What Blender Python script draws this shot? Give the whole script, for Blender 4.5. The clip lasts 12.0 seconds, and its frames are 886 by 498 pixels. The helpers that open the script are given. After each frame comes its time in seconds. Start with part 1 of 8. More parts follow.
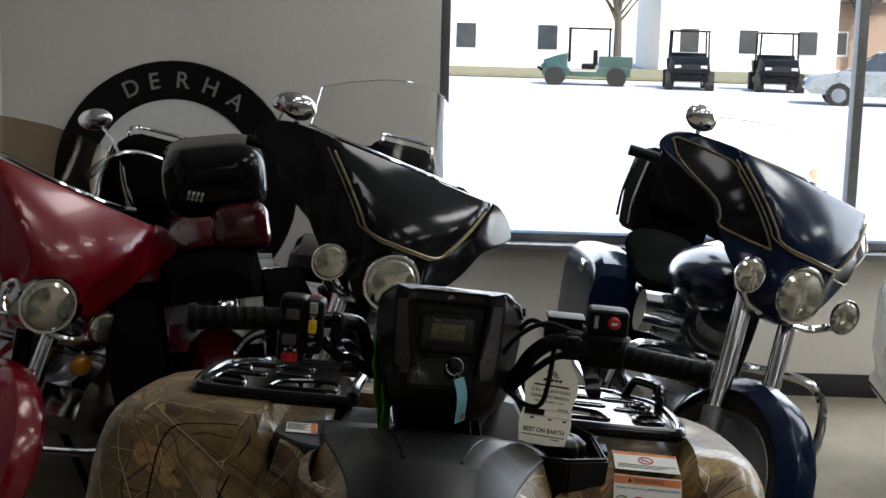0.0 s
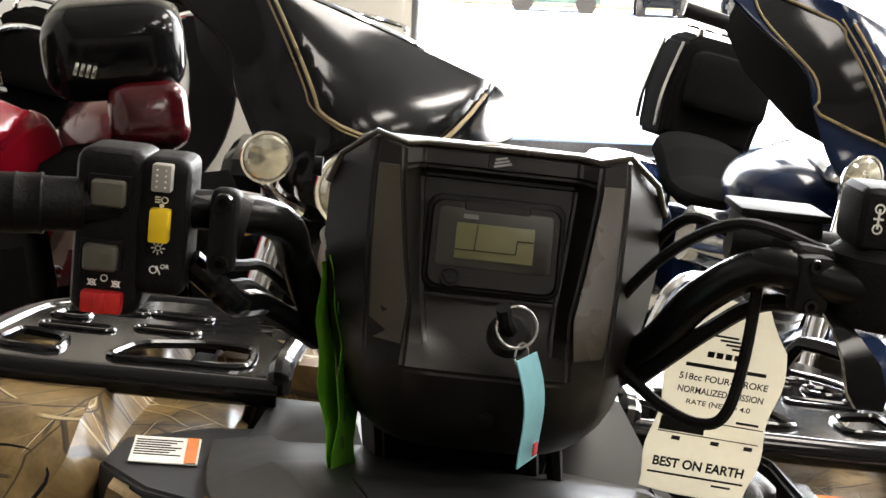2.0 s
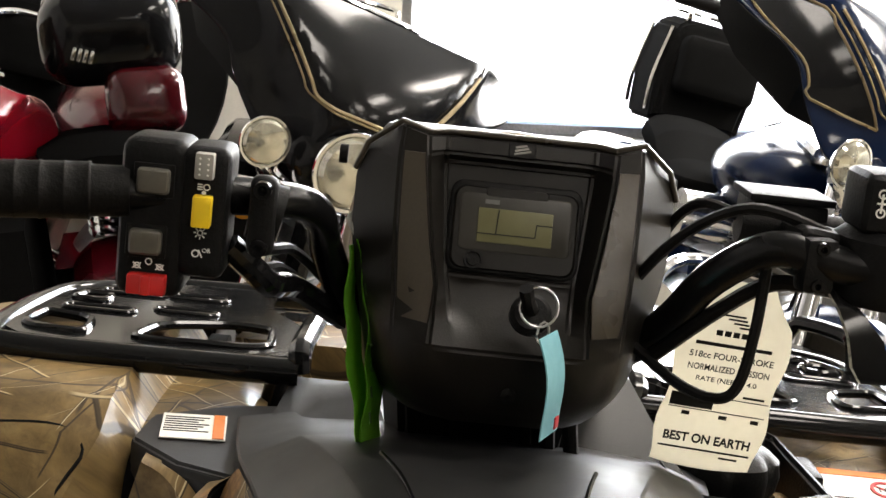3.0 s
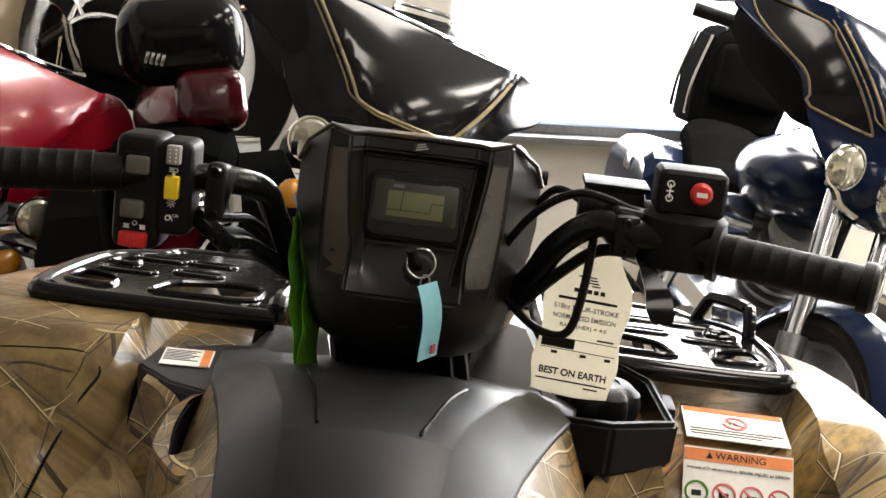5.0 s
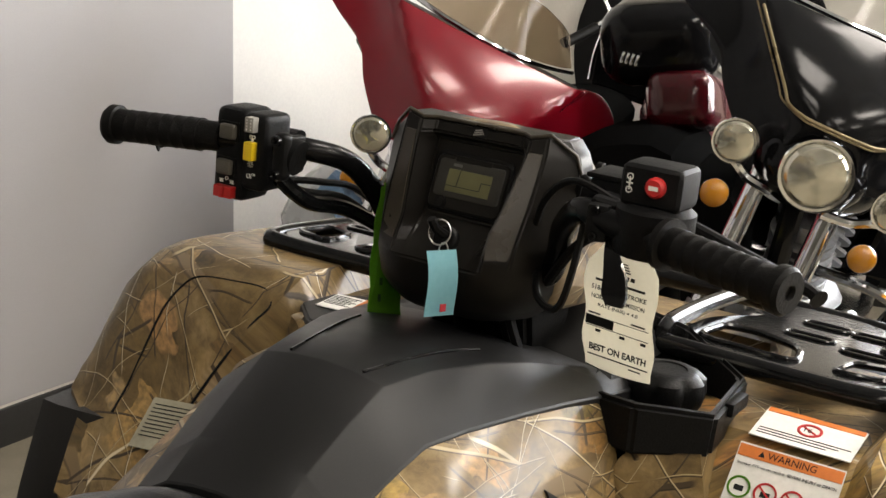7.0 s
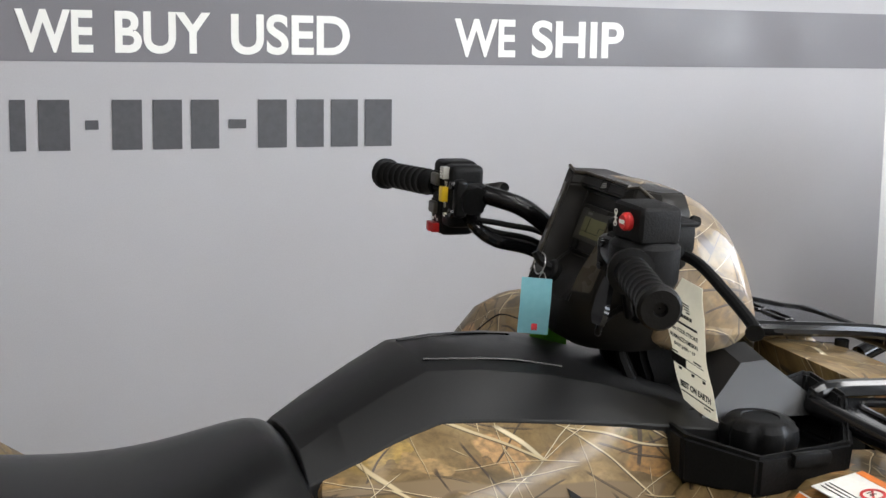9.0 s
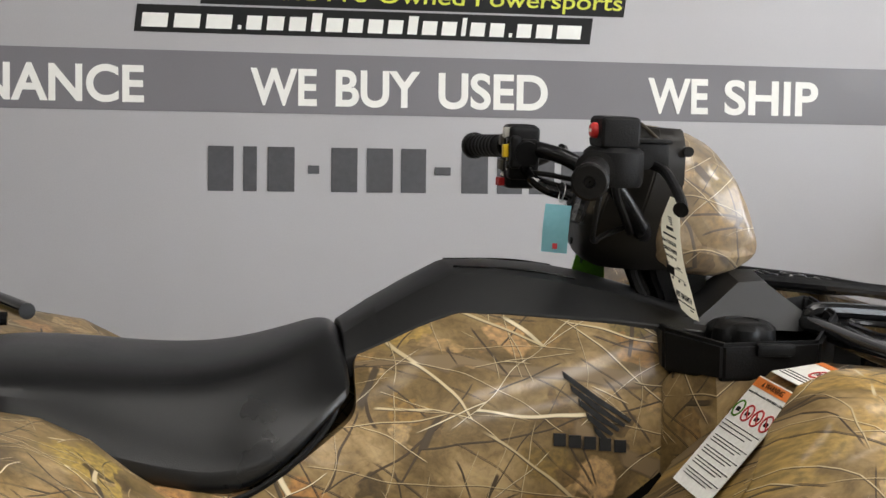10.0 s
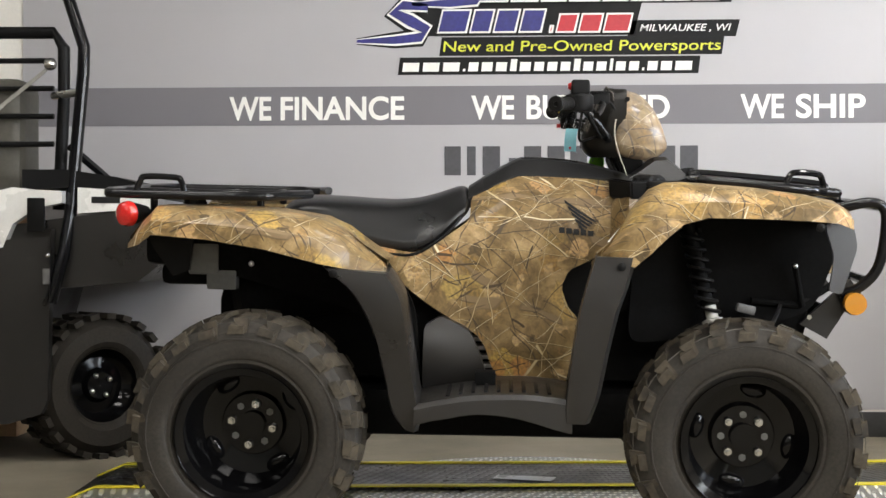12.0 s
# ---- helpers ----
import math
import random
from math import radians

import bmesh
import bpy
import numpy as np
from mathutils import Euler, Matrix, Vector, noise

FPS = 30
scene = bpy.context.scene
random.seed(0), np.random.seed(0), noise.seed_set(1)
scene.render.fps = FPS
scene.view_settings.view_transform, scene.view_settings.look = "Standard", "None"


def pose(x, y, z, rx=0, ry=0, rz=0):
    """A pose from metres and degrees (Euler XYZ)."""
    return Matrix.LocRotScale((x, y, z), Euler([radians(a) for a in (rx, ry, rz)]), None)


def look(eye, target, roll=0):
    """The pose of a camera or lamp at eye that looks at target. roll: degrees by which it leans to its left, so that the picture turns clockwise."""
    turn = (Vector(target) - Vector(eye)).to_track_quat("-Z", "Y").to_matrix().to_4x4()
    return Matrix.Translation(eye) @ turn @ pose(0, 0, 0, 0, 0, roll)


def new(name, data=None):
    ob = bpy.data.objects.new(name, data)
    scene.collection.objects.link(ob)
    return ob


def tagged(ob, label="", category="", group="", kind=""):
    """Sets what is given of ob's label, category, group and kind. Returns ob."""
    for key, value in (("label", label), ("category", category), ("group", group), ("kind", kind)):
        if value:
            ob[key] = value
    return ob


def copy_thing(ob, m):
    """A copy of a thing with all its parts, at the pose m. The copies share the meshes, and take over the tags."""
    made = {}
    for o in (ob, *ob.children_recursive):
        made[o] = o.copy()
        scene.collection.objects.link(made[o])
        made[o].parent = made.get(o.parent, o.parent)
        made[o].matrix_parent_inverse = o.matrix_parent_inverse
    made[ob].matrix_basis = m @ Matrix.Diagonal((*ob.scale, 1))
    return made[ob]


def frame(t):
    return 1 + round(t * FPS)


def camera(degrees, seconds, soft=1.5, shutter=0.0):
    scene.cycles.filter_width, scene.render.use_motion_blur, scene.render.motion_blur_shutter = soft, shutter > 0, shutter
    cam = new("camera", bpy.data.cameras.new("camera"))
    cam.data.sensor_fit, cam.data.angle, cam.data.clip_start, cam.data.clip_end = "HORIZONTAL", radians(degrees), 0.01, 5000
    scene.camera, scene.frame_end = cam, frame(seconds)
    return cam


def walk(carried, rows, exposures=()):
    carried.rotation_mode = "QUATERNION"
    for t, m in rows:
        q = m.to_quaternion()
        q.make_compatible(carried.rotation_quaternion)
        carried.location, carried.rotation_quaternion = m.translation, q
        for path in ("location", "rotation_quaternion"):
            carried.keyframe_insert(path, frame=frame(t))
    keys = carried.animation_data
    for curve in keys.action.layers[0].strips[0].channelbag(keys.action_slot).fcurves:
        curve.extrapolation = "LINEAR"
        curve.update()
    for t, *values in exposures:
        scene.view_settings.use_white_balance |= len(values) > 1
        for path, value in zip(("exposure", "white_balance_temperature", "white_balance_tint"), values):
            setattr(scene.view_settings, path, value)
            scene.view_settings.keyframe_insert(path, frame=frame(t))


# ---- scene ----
# camera: seconds, eye, heading, pitch, roll in degrees
cam = camera(35.3, 12.0)
STOPS = [
    (0.0, -1.210, -0.058, 1.684, -88.52, -9.05, 1.51),
    (0.5, -0.896, -0.023, 1.577, -89.38, -9.90, 0.61),
    (1.0, -0.429, -0.008, 1.492, -89.79, -10.42, 2.06),
    (1.5, -0.166, 0.003, 1.428, -90.20, -10.74, 1.72),
    (2.0, 0.005, 0.023, 1.399, -90.25, -11.73, 2.30),
    (2.5, -0.027, 0.044, 1.404, -90.67, -12.05, 2.23),
    (3.0, -0.038, 0.050, 1.408, -90.95, -12.43, 2.31),
    (5.0, -0.350, -0.107, 1.459, -87.04, -12.62, 2.60),
    (5.5, -0.400, -0.201, 1.459, -84.08, -12.71, 2.60),
    (6.0, -0.424, -0.328, 1.486, -77.54, -12.99, 2.37),
    (6.5, -0.395, -0.518, 1.488, -67.94, -13.39, 2.06),
    (8.5, -0.028, -1.293, 1.469, -34.47, -10.66, 1.31),
    (9.0, 0.094, -1.479, 1.428, -22.81, -8.13, 0.76),
    (9.5, 0.221, -1.640, 1.334, -13.15, -4.78, 0.46),
    (10.0, 0.347, -1.898, 1.194, -9.58, -2.76, 0.71),
    (10.5, 0.491, -2.896, 1.103, -4.94, -1.31, -0.22),
    (11.0, 0.504, -3.660, 0.948, -3.18, -0.10, 0.13),
    (11.5, 0.639, -3.810, 0.842, -0.09, 0.09, -0.45),
    (12.0, 0.653, -4.054, 0.797, 2.89, 0.30, 0.01),
]


def aim(x, y, z, yaw, pitch, roll):
    a, b = radians(yaw + 90), radians(pitch)
    way = Vector((math.cos(b) * math.cos(a), math.cos(b) * math.sin(a), math.sin(b)))
    return look((x, y, z), Vector((x, y, z)) + way, roll)


walk(cam, [(t, aim(*p)) for t, *p in STOPS],
     exposures=[(0.0, 1.5, 6300, 9), (0.6, 1.6, 6300, 9), (1.0, 2.3, 6500, 10), (1.5, 2.88, 6700, 10), (2.2, 3.43, 7100, 12), (5.0, 3.22, 7150, 12), (6.0, 2.95, 7200, 12), (6.7, 2.95, 7200, 12), (8.3, 3.18, 6800, 12), (8.7, 3.12, 6700, 12), (9.0, 2.82, 6350, 11), (9.5, 2.66, 6400, 11), (10.0, 2.6, 6650, 11), (11.5, 2.9, 6650, 11), (12.0, 3.1, 6650, 11)])

# ---- world and light ----
world = bpy.data.worlds.new("world")
scene.world = world
world.use_nodes = True
wn = world.node_tree.nodes
sky = wn.new("ShaderNodeTexSky")
sky.sky_type, sky.sun_disc = "NISHITA", False
sky.sun_elevation, sky.sun_rotation = radians(48), radians(236)
world.node_tree.links.new(sky.outputs[0], wn["Background"].inputs[0])
wn["Background"].inputs[1].default_value = 0.15


def lamp(name, kind, m, energy, colour=(1, 1, 1), size=(1, 1), angle=0.0):
    d = bpy.data.lights.new(name, kind)
    d.energy, d.color = energy, colour
    if kind == "AREA":
        d.shape, d.size, d.size_y = "RECTANGLE", *size
    else:
        d.angle = radians(angle)
    ob = new(name, d)
    ob.matrix_world = m
    return ob


lamp("sun", "SUN", look((-6, -4, 8), (0, 0, 0)), 2.4, (1.0, 0.96, 0.90), angle=3)
# daylight that falls in at the shop window
lamp("window_daylight", "AREA", look((5.22, -3.72, 1.78), (0.0, -3.72, 1.5)), 82, (0.94, 0.97, 1.0), (7.5, 2.05))


# ---- materials ----
def nodes_of(name):
    m = bpy.data.materials.new(name)
    m.use_nodes = True
    return m, m.node_tree.nodes, m.node_tree.links, m.node_tree.nodes["Principled BSDF"]


def ramp(n, l, src, stops):
    r = n.new("ShaderNodeValToRGB")
    while len(r.color_ramp.elements) < len(stops):
        r.color_ramp.elements.new(0.5)
    for e, (p, c) in zip(r.color_ramp.elements, stops):
        e.position, e.color = p, (*c, 1) if len(c) == 3 else c
    l.new(src, r.inputs[0])
    return r.outputs[0]


def noise_tex(n, l, co, scale, detail=4.0, rough=0.55, distort=0.0):
    t = n.new("ShaderNodeTexNoise")
    t.inputs["Scale"].default_value, t.inputs["Detail"].default_value = scale, detail
    t.inputs["Roughness"].default_value, t.inputs["Distortion"].default_value = rough, distort
    l.new(co, t.inputs["Vector"])
    return t.outputs[0]


def mixed(n, l, fac, a, b, mode="MIX"):
    x = n.new("ShaderNodeMix")
    x.data_type, x.blend_type = "RGBA", mode
    for sock, val in ((x.inputs[0], fac), (x.inputs[6], a), (x.inputs[7], b)):
        if isinstance(val, (int, float)):
            sock.default_value = val
        elif isinstance(val, tuple):
            sock.default_value = (*val, 1)
        else:
            l.new(val, sock)
    return x.outputs[2]


def math_node(n, l, op, a, b=0.0):
    x = n.new("ShaderNodeMath")
    x.operation = op
    for sock, val in ((x.inputs[0], a), (x.inputs[1], b)):
        if isinstance(val, (int, float)):
            sock.default_value = val
        else:
            l.new(val, sock)
    return x.outputs[0]


def bumped(n, l, b, height, strength, distance=0.002):
    k = n.new("ShaderNodeBump")
    k.inputs["Strength"].default_value, k.inputs["Distance"].default_value = strength, distance
    l.new(height, k.inputs["Height"])
    l.new(k.outputs[0], b.inputs["Normal"])


def surface(name, col, col2=None, rough=0.5, metal=0.0, scale=60.0, bump=0.15, coat=0.0, spread=0.15, big=3.0, spec=0.5):
    """A plain surface with fine grain and broad wear."""
    m, n, l, b = nodes_of(name)
    co = n.new("ShaderNodeTexCoord").outputs["Object"]
    fine, broad = noise_tex(n, l, co, scale), noise_tex(n, l, co, big, 5.0, 0.6)
    col2 = col2 or tuple(c * 0.72 for c in col)
    both = math_node(n, l, "ADD", math_node(n, l, "MULTIPLY", fine, 0.45), math_node(n, l, "MULTIPLY", broad, 0.55))
    l.new(ramp(n, l, both, [(0.38, col2), (0.62, col)]), b.inputs["Base Color"])
    lo, hi = max(rough - spread, 0.02), min(rough + spread, 1.0)
    l.new(ramp(n, l, broad, [(0.3, (lo,) * 3), (0.7, (hi,) * 3)]), b.inputs["Roughness"])
    b.inputs["Metallic"].default_value = metal
    b.inputs["Specular IOR Level"].default_value = spec
    b.inputs["Coat Weight"].default_value = coat
    b.inputs["Coat Roughness"].default_value = 0.04
    if bump:
        bumped(n, l, b, fine, bump)
    return m


def glass(name, col=(1, 1, 1), rough=0.0):
    m, n, l, b = nodes_of(name)
    b.inputs["Base Color"].default_value = (*col, 1)
    b.inputs["Transmission Weight"].default_value = 1.0
    b.inputs["Roughness"].default_value, b.inputs["IOR"].default_value = rough, 1.2
    return m


def glowing(name, col, power):
    m, n, l, b = nodes_of(name)
    b.inputs["Base Color"].default_value = (*col, 1)
    b.inputs["Emission Color"].default_value = (*col, 1)
    b.inputs["Emission Strength"].default_value = power
    return m


def woodland(name, milky=0.0):
    """Printed woodland film: brown ground, leaves, pale twigs and dark bark lines under a thin gloss coat."""
    m, n, l, b = nodes_of(name)
    raw = n.new("ShaderNodeTexCoord").outputs["Object"]
    sep, com = n.new("ShaderNodeSeparateXYZ"), n.new("ShaderNodeCombineXYZ")
    l.new(raw, sep.inputs[0])
    # the film is wrapped from the tops down over the sides, so unroll it into one sheet
    l.new(math_node(n, l, "ADD", sep.outputs[0], math_node(n, l, "MULTIPLY", sep.outputs[1], 0.4)), com.inputs[0])
    l.new(math_node(n, l, "SUBTRACT", sep.outputs[2], math_node(n, l, "MULTIPLY", math_node(n, l, "ABSOLUTE", sep.outputs[1]), 0.85)), com.inputs[1])
    co = com.outputs[0]

    def moved(shift):
        mp = n.new("ShaderNodeMapping")
        mp.inputs["Location"].default_value = shift
        l.new(co, mp.inputs[0])
        return mp.outputs[0]

    def warped(scale, amount, shift):
        at = moved(shift)
        t = n.new("ShaderNodeTexNoise")
        t.inputs["Scale"].default_value = scale
        l.new(at, t.inputs["Vector"])
        return mixed(n, l, amount, at, t.outputs["Color"])

    def twigs(turn, long, scale, width, shift):
        """Thin, nearly straight sticks: the cell borders of a Voronoi drawn out along one direction."""
        t1, t2 = n.new("ShaderNodeMapping"), n.new("ShaderNodeMapping")
        t1.inputs["Rotation"].default_value = (0, 0, turn)
        t2.inputs["Scale"].default_value = (long, 1.0, 1.0)
        l.new(warped(4.2, 0.075, shift), t1.inputs[0])
        l.new(t1.outputs[0], t2.inputs[0])
        v = n.new("ShaderNodeTexVoronoi")
        v.voronoi_dimensions, v.feature = "2D", "DISTANCE_TO_EDGE"
        v.inputs["Scale"].default_value = scale
        l.new(t2.outputs[0], v.inputs["Vector"])
        thick = math_node(n, l, "DIVIDE", v.outputs["Distance"], math_node(n, l, "ADD", noise_tex(n, l, moved(shift), 9.0, 1.0), 0.35))
        return ramp(n, l, thick, [(0.0, (1, 1, 1)), (width * 0.7, (1, 1, 1)), (width, (0, 0, 0))])

    def leaves(scale, keep, shift):
        v = n.new("ShaderNodeTexVoronoi")
        v.voronoi_dimensions = "2D"
        v.inputs["Scale"].default_value = scale
        l.new(warped(26.0, 0.06, shift), v.inputs["Vector"])
        parts = n.new("ShaderNodeSeparateColor")
        l.new(v.outputs["Color"], parts.inputs[0])
        here = math_node(n, l, "GREATER_THAN", parts.outputs[0], keep)
        near = ramp(n, l, v.outputs["Distance"], [(0.33, (1, 1, 1)), (0.42, (0, 0, 0))])
        return math_node(n, l, "MULTIPLY", here, near), parts.outputs[1]

    ground = ramp(n, l, noise_tex(n, l, co, 11.0, 7.0, 0.65, 0.6),
                  [(0.3, (0.085, 0.056, 0.023)), (0.43, (0.17, 0.114, 0.048)), (0.55, (0.26, 0.176, 0.080)), (0.74, (0.39, 0.28, 0.14))])
    litter = ramp(n, l, noise_tex(n, l, co, 60.0, 6.0, 0.7, 0.8), [(0.34, (0.45, 0.41, 0.36)), (0.5, (1, 1, 1)), (0.66, (1.35, 1.3, 1.18))])
    ground = mixed(n, l, 0.45, ground, litter, "MULTIPLY")
    shade = ramp(n, l, noise_tex(n, l, co, 4.5, 3.0, 0.5, 1.2), [(0.35, (0.58, 0.56, 0.46)), (0.6, (1, 1, 1))])
    col = mixed(n, l, 1.0, ground, shade, "MULTIPLY")
    for scale, keep, shift, tints in ((7.0, 0.74, (3, 1, 2), [(0.0, (0.25, 0.13, 0.05)), (0.4, (0.34, 0.27, 0.07)), (0.7, (0.36, 0.24, 0.11)), (1.0, (0.28, 0.26, 0.08))]),
                                      (14.0, 0.76, (7, 4, 1), [(0.0, (0.14, 0.12, 0.045)), (0.6, (0.36, 0.19, 0.075)), (1.0, (0.44, 0.35, 0.22))]),
                                      (26.0, 0.74, (2, 9, 1), [(0.0, (0.05, 0.038, 0.02)), (0.6, (0.25, 0.17, 0.08)), (1.0, (0.4, 0.31, 0.19))])):
        mask, tint = leaves(scale, keep, shift)
        vein = noise_tex(n, l, co, 110.0, 3.0)
        leaf = mixed(n, l, 0.55, ramp(n, l, tint, tints), ramp(n, l, vein, [(0.35, (0.1, 0.07, 0.03)), (0.65, (0.7, 0.55, 0.3))]), "OVERLAY")
        col = mixed(n, l, math_node(n, l, "MULTIPLY", mask, 0.85), col, leaf)
    # thick limbs first, then twigs: each stick has a dark underside beside its face
    for k, (turn, long, scale, width, gap, tone, edge) in enumerate((
            (0.35, 0.2, 5.0, 0.055, 0.52, (0.17, 0.118, 0.062), (0.03, 0.02, 0.011)),
            (2.2, 0.13, 13.0, 0.017, 0.50, (0.06, 0.04, 0.022), (0.03, 0.02, 0.011)),
            (1.25, 0.13, 14.0, 0.015, 0.50, (0.05, 0.033, 0.018), (0.03, 0.02, 0.011)),
            (2.85, 0.13, 13.0, 0.015, 0.51, (0.06, 0.042, 0.024), (0.03, 0.02, 0.011)),
            (0.65, 0.13, 15.0, 0.014, 0.50, (0.07, 0.048, 0.027), (0.03, 0.02, 0.011)),
            (0.75, 0.12, 14.0, 0.0115, 0.48, (0.50, 0.40, 0.24), (0.05, 0.033, 0.018)),
            (1.8, 0.12, 15.0, 0.0108, 0.48, (0.40, 0.31, 0.17), (0.05, 0.033, 0.018)),
            (2.5, 0.12, 15.0, 0.0108, 0.48, (0.64, 0.54, 0.36), (0.05, 0.033, 0.018)),
            (0.1, 0.12, 14.0, 0.0108, 0.49, (0.42, 0.33, 0.19), (0.05, 0.033, 0.018)))):
        gate = ramp(n, l, noise_tex(n, l, moved((k * 3.1, k * 1.7, k)), 7.0, 1.0), [(gap, (0, 0, 0)), (gap + 0.03, (1, 1, 1))])
        shift = Vector((k * 2.3, 1.1 * k, 0.0))
        for off, colour in ((Vector((0.0008, 0.0016, 0.0)), edge), (Vector((0, 0, 0)), tone)):
            line = math_node(n, l, "MULTIPLY", twigs(turn, long, scale, width * (0.66 if k else 0.9), shift + off), gate)
            col = mixed(n, l, line, col, colour)
    if milky:
        # dull protective wrap over the print
        col = mixed(n, l, ramp(n, l, noise_tex(n, l, raw, 18.0, 4.0), [(0.35, (milky * 0.6,) * 3), (0.65, (milky * 1.3,) * 3)]), col, (0.32, 0.295, 0.29))
    l.new(col, b.inputs["Base Color"])
    b.inputs["Roughness"].default_value = 0.5
    b.inputs["Specular IOR Level"].default_value = 0.24
    b.inputs["Coat Weight"].default_value, b.inputs["Coat Roughness"].default_value = (0.5, 0.10) if milky else (0.26, 0.13)
    if milky:
        # the wrap lies in creases
        fold = n.new("ShaderNodeTexVoronoi")
        fold.feature = "DISTANCE_TO_EDGE"
        fold.inputs["Scale"].default_value = 13.0
        l.new(raw, fold.inputs["Vector"])
        bumped(n, l, b, ramp(n, l, fold.outputs["Distance"], [(0.0, (0, 0, 0)), (0.25, (1, 1, 1))]), 0.55, 0.004)
    else:
        bumped(n, l, b, noise_tex(n, l, raw, 14.0, 2.0), 0.12, 0.004)
    return m


def tread_plate(name, col):
    """Rolled steel plate with raised lozenges."""
    m, n, l, b = nodes_of(name)
    co = n.new("ShaderNodeTexCoord").outputs["Object"]

    def bars(turn, off):
        mp = n.new("ShaderNodeMapping")
        mp.inputs["Location"].default_value, mp.inputs["Rotation"].default_value = (off, off * 0.5, 0), (0, 0, turn)
        mp.inputs["Scale"].default_value = (1.0, 0.42, 1.0)
        l.new(co, mp.inputs[0])
        v = n.new("ShaderNodeTexVoronoi")
        v.voronoi_dimensions = "2D"
        v.inputs["Scale"].default_value, v.inputs["Randomness"].default_value = 38.0, 0.0
        l.new(mp.outputs[0], v.inputs["Vector"])
        return ramp(n, l, v.outputs["Distance"], [(0.16, (1, 1, 1)), (0.3, (0, 0, 0))])

    h = math_node(n, l, "MAXIMUM", bars(0.78, 0.0), bars(-0.78, 0.013))
    wear = noise_tex(n, l, co, 6.0, 5.0)
    l.new(mixed(n, l, h, mixed(n, l, wear, tuple(c * 0.62 for c in col), tuple(c * 0.42 for c in col)), tuple(min(1.0, c * 1.35) for c in col)), b.inputs["Base Color"])
    b.inputs["Metallic"].default_value = 0.9
    l.new(ramp(n, l, wear, [(0.3, (0.25,) * 3), (0.7, (0.45,) * 3)]), b.inputs["Roughness"])
    bumped(n, l, b, h, 1.0, 0.006)
    return m


CAMO = woodland("woodland_film")
CAMOWRAP = woodland("wrapped_woodland_film", 0.18)
BLACK = surface("black_plastic", (0.008, 0.008, 0.0083), (0.004, 0.004, 0.004), 0.45, scale=400, bump=0.25, spec=0.11)
GREY = surface("grey_plastic", (0.0150, 0.0138, 0.0125), (0.0105, 0.0096, 0.0087), 0.38, scale=500, bump=0.2, spec=0.4)
POD = surface("dark_pod_plastic", (0.0092, 0.0080, 0.0066), (0.0060, 0.0052, 0.0042), 0.36, scale=700, bump=0.08, spec=0.18)
VINYL = surface("black_vinyl", (0.006, 0.006, 0.0063), (0.0035, 0.0035, 0.0037), 0.29, scale=700, bump=0.18, spread=0.06, spec=0.42)
RUBBER = surface("tyre_rubber", (0.034, 0.030, 0.0245), (0.019, 0.017, 0.0145), 0.62, scale=120, bump=0.3, spec=0.15)
LUG = surface("dusty_tread", (0.058, 0.048, 0.034), (0.024, 0.021, 0.017), 0.85, scale=60, bump=0.3, big=14, spec=0.15)
GRIP = surface("grip_rubber", (0.0055, 0.0052, 0.005), None, 0.5, scale=300, bump=0.3, spec=0.14)
GLOSS = surface("gloss_black_steel", (0.007, 0.007, 0.0073), (0.0045, 0.0045, 0.005), 0.10, scale=90, bump=0, spread=0.04, spec=0.26)
RIMBLACK = surface("gloss_black_wheel", (0.003, 0.003, 0.0034), None, 0.10, 0.0, 120, 0.0, spec=0.22, spread=0.04)
BARBLACK = surface("satin_black_tube", (0.005, 0.005, 0.0052), (0.0035, 0.0035, 0.0037), 0.26, scale=200, bump=0.02, spread=0.05, spec=0.22)
STEEL = surface("bright_steel", (0.62, 0.62, 0.6), (0.45, 0.45, 0.44), 0.3, 1.0, 200, 0.05)
CHROME = surface("chrome", (0.78, 0.78, 0.78), (0.66, 0.66, 0.66), 0.09, 1.0, 40, 0.02, spread=0.05)
ALLOY = surface("cast_alloy", (0.3, 0.3, 0.31), (0.2, 0.2, 0.2), 0.45, 0.9, 90, 0.2)
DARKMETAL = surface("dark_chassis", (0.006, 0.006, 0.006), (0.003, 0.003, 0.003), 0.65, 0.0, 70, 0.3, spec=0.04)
WHITE = surface("white_paper", (0.78, 0.77, 0.72), (0.68, 0.67, 0.62), 0.7, scale=150, bump=0.1)
def thin_card(name, col, col2, through_share):
    """Paper or card: a matt face that also lets some light through."""
    m = surface(name, col, col2, 0.7, scale=150, bump=0.1)
    n, l = m.node_tree.nodes, m.node_tree.links
    tr, mx = n.new("ShaderNodeBsdfTranslucent"), n.new("ShaderNodeMixShader")
    tr.inputs[0].default_value, mx.inputs[0].default_value = (*col, 1), through_share
    l.new(n["Principled BSDF"].outputs[0], mx.inputs[1])
    l.new(tr.outputs[0], mx.inputs[2])
    l.new(mx.outputs[0], n["Material Output"].inputs[0])
    return m


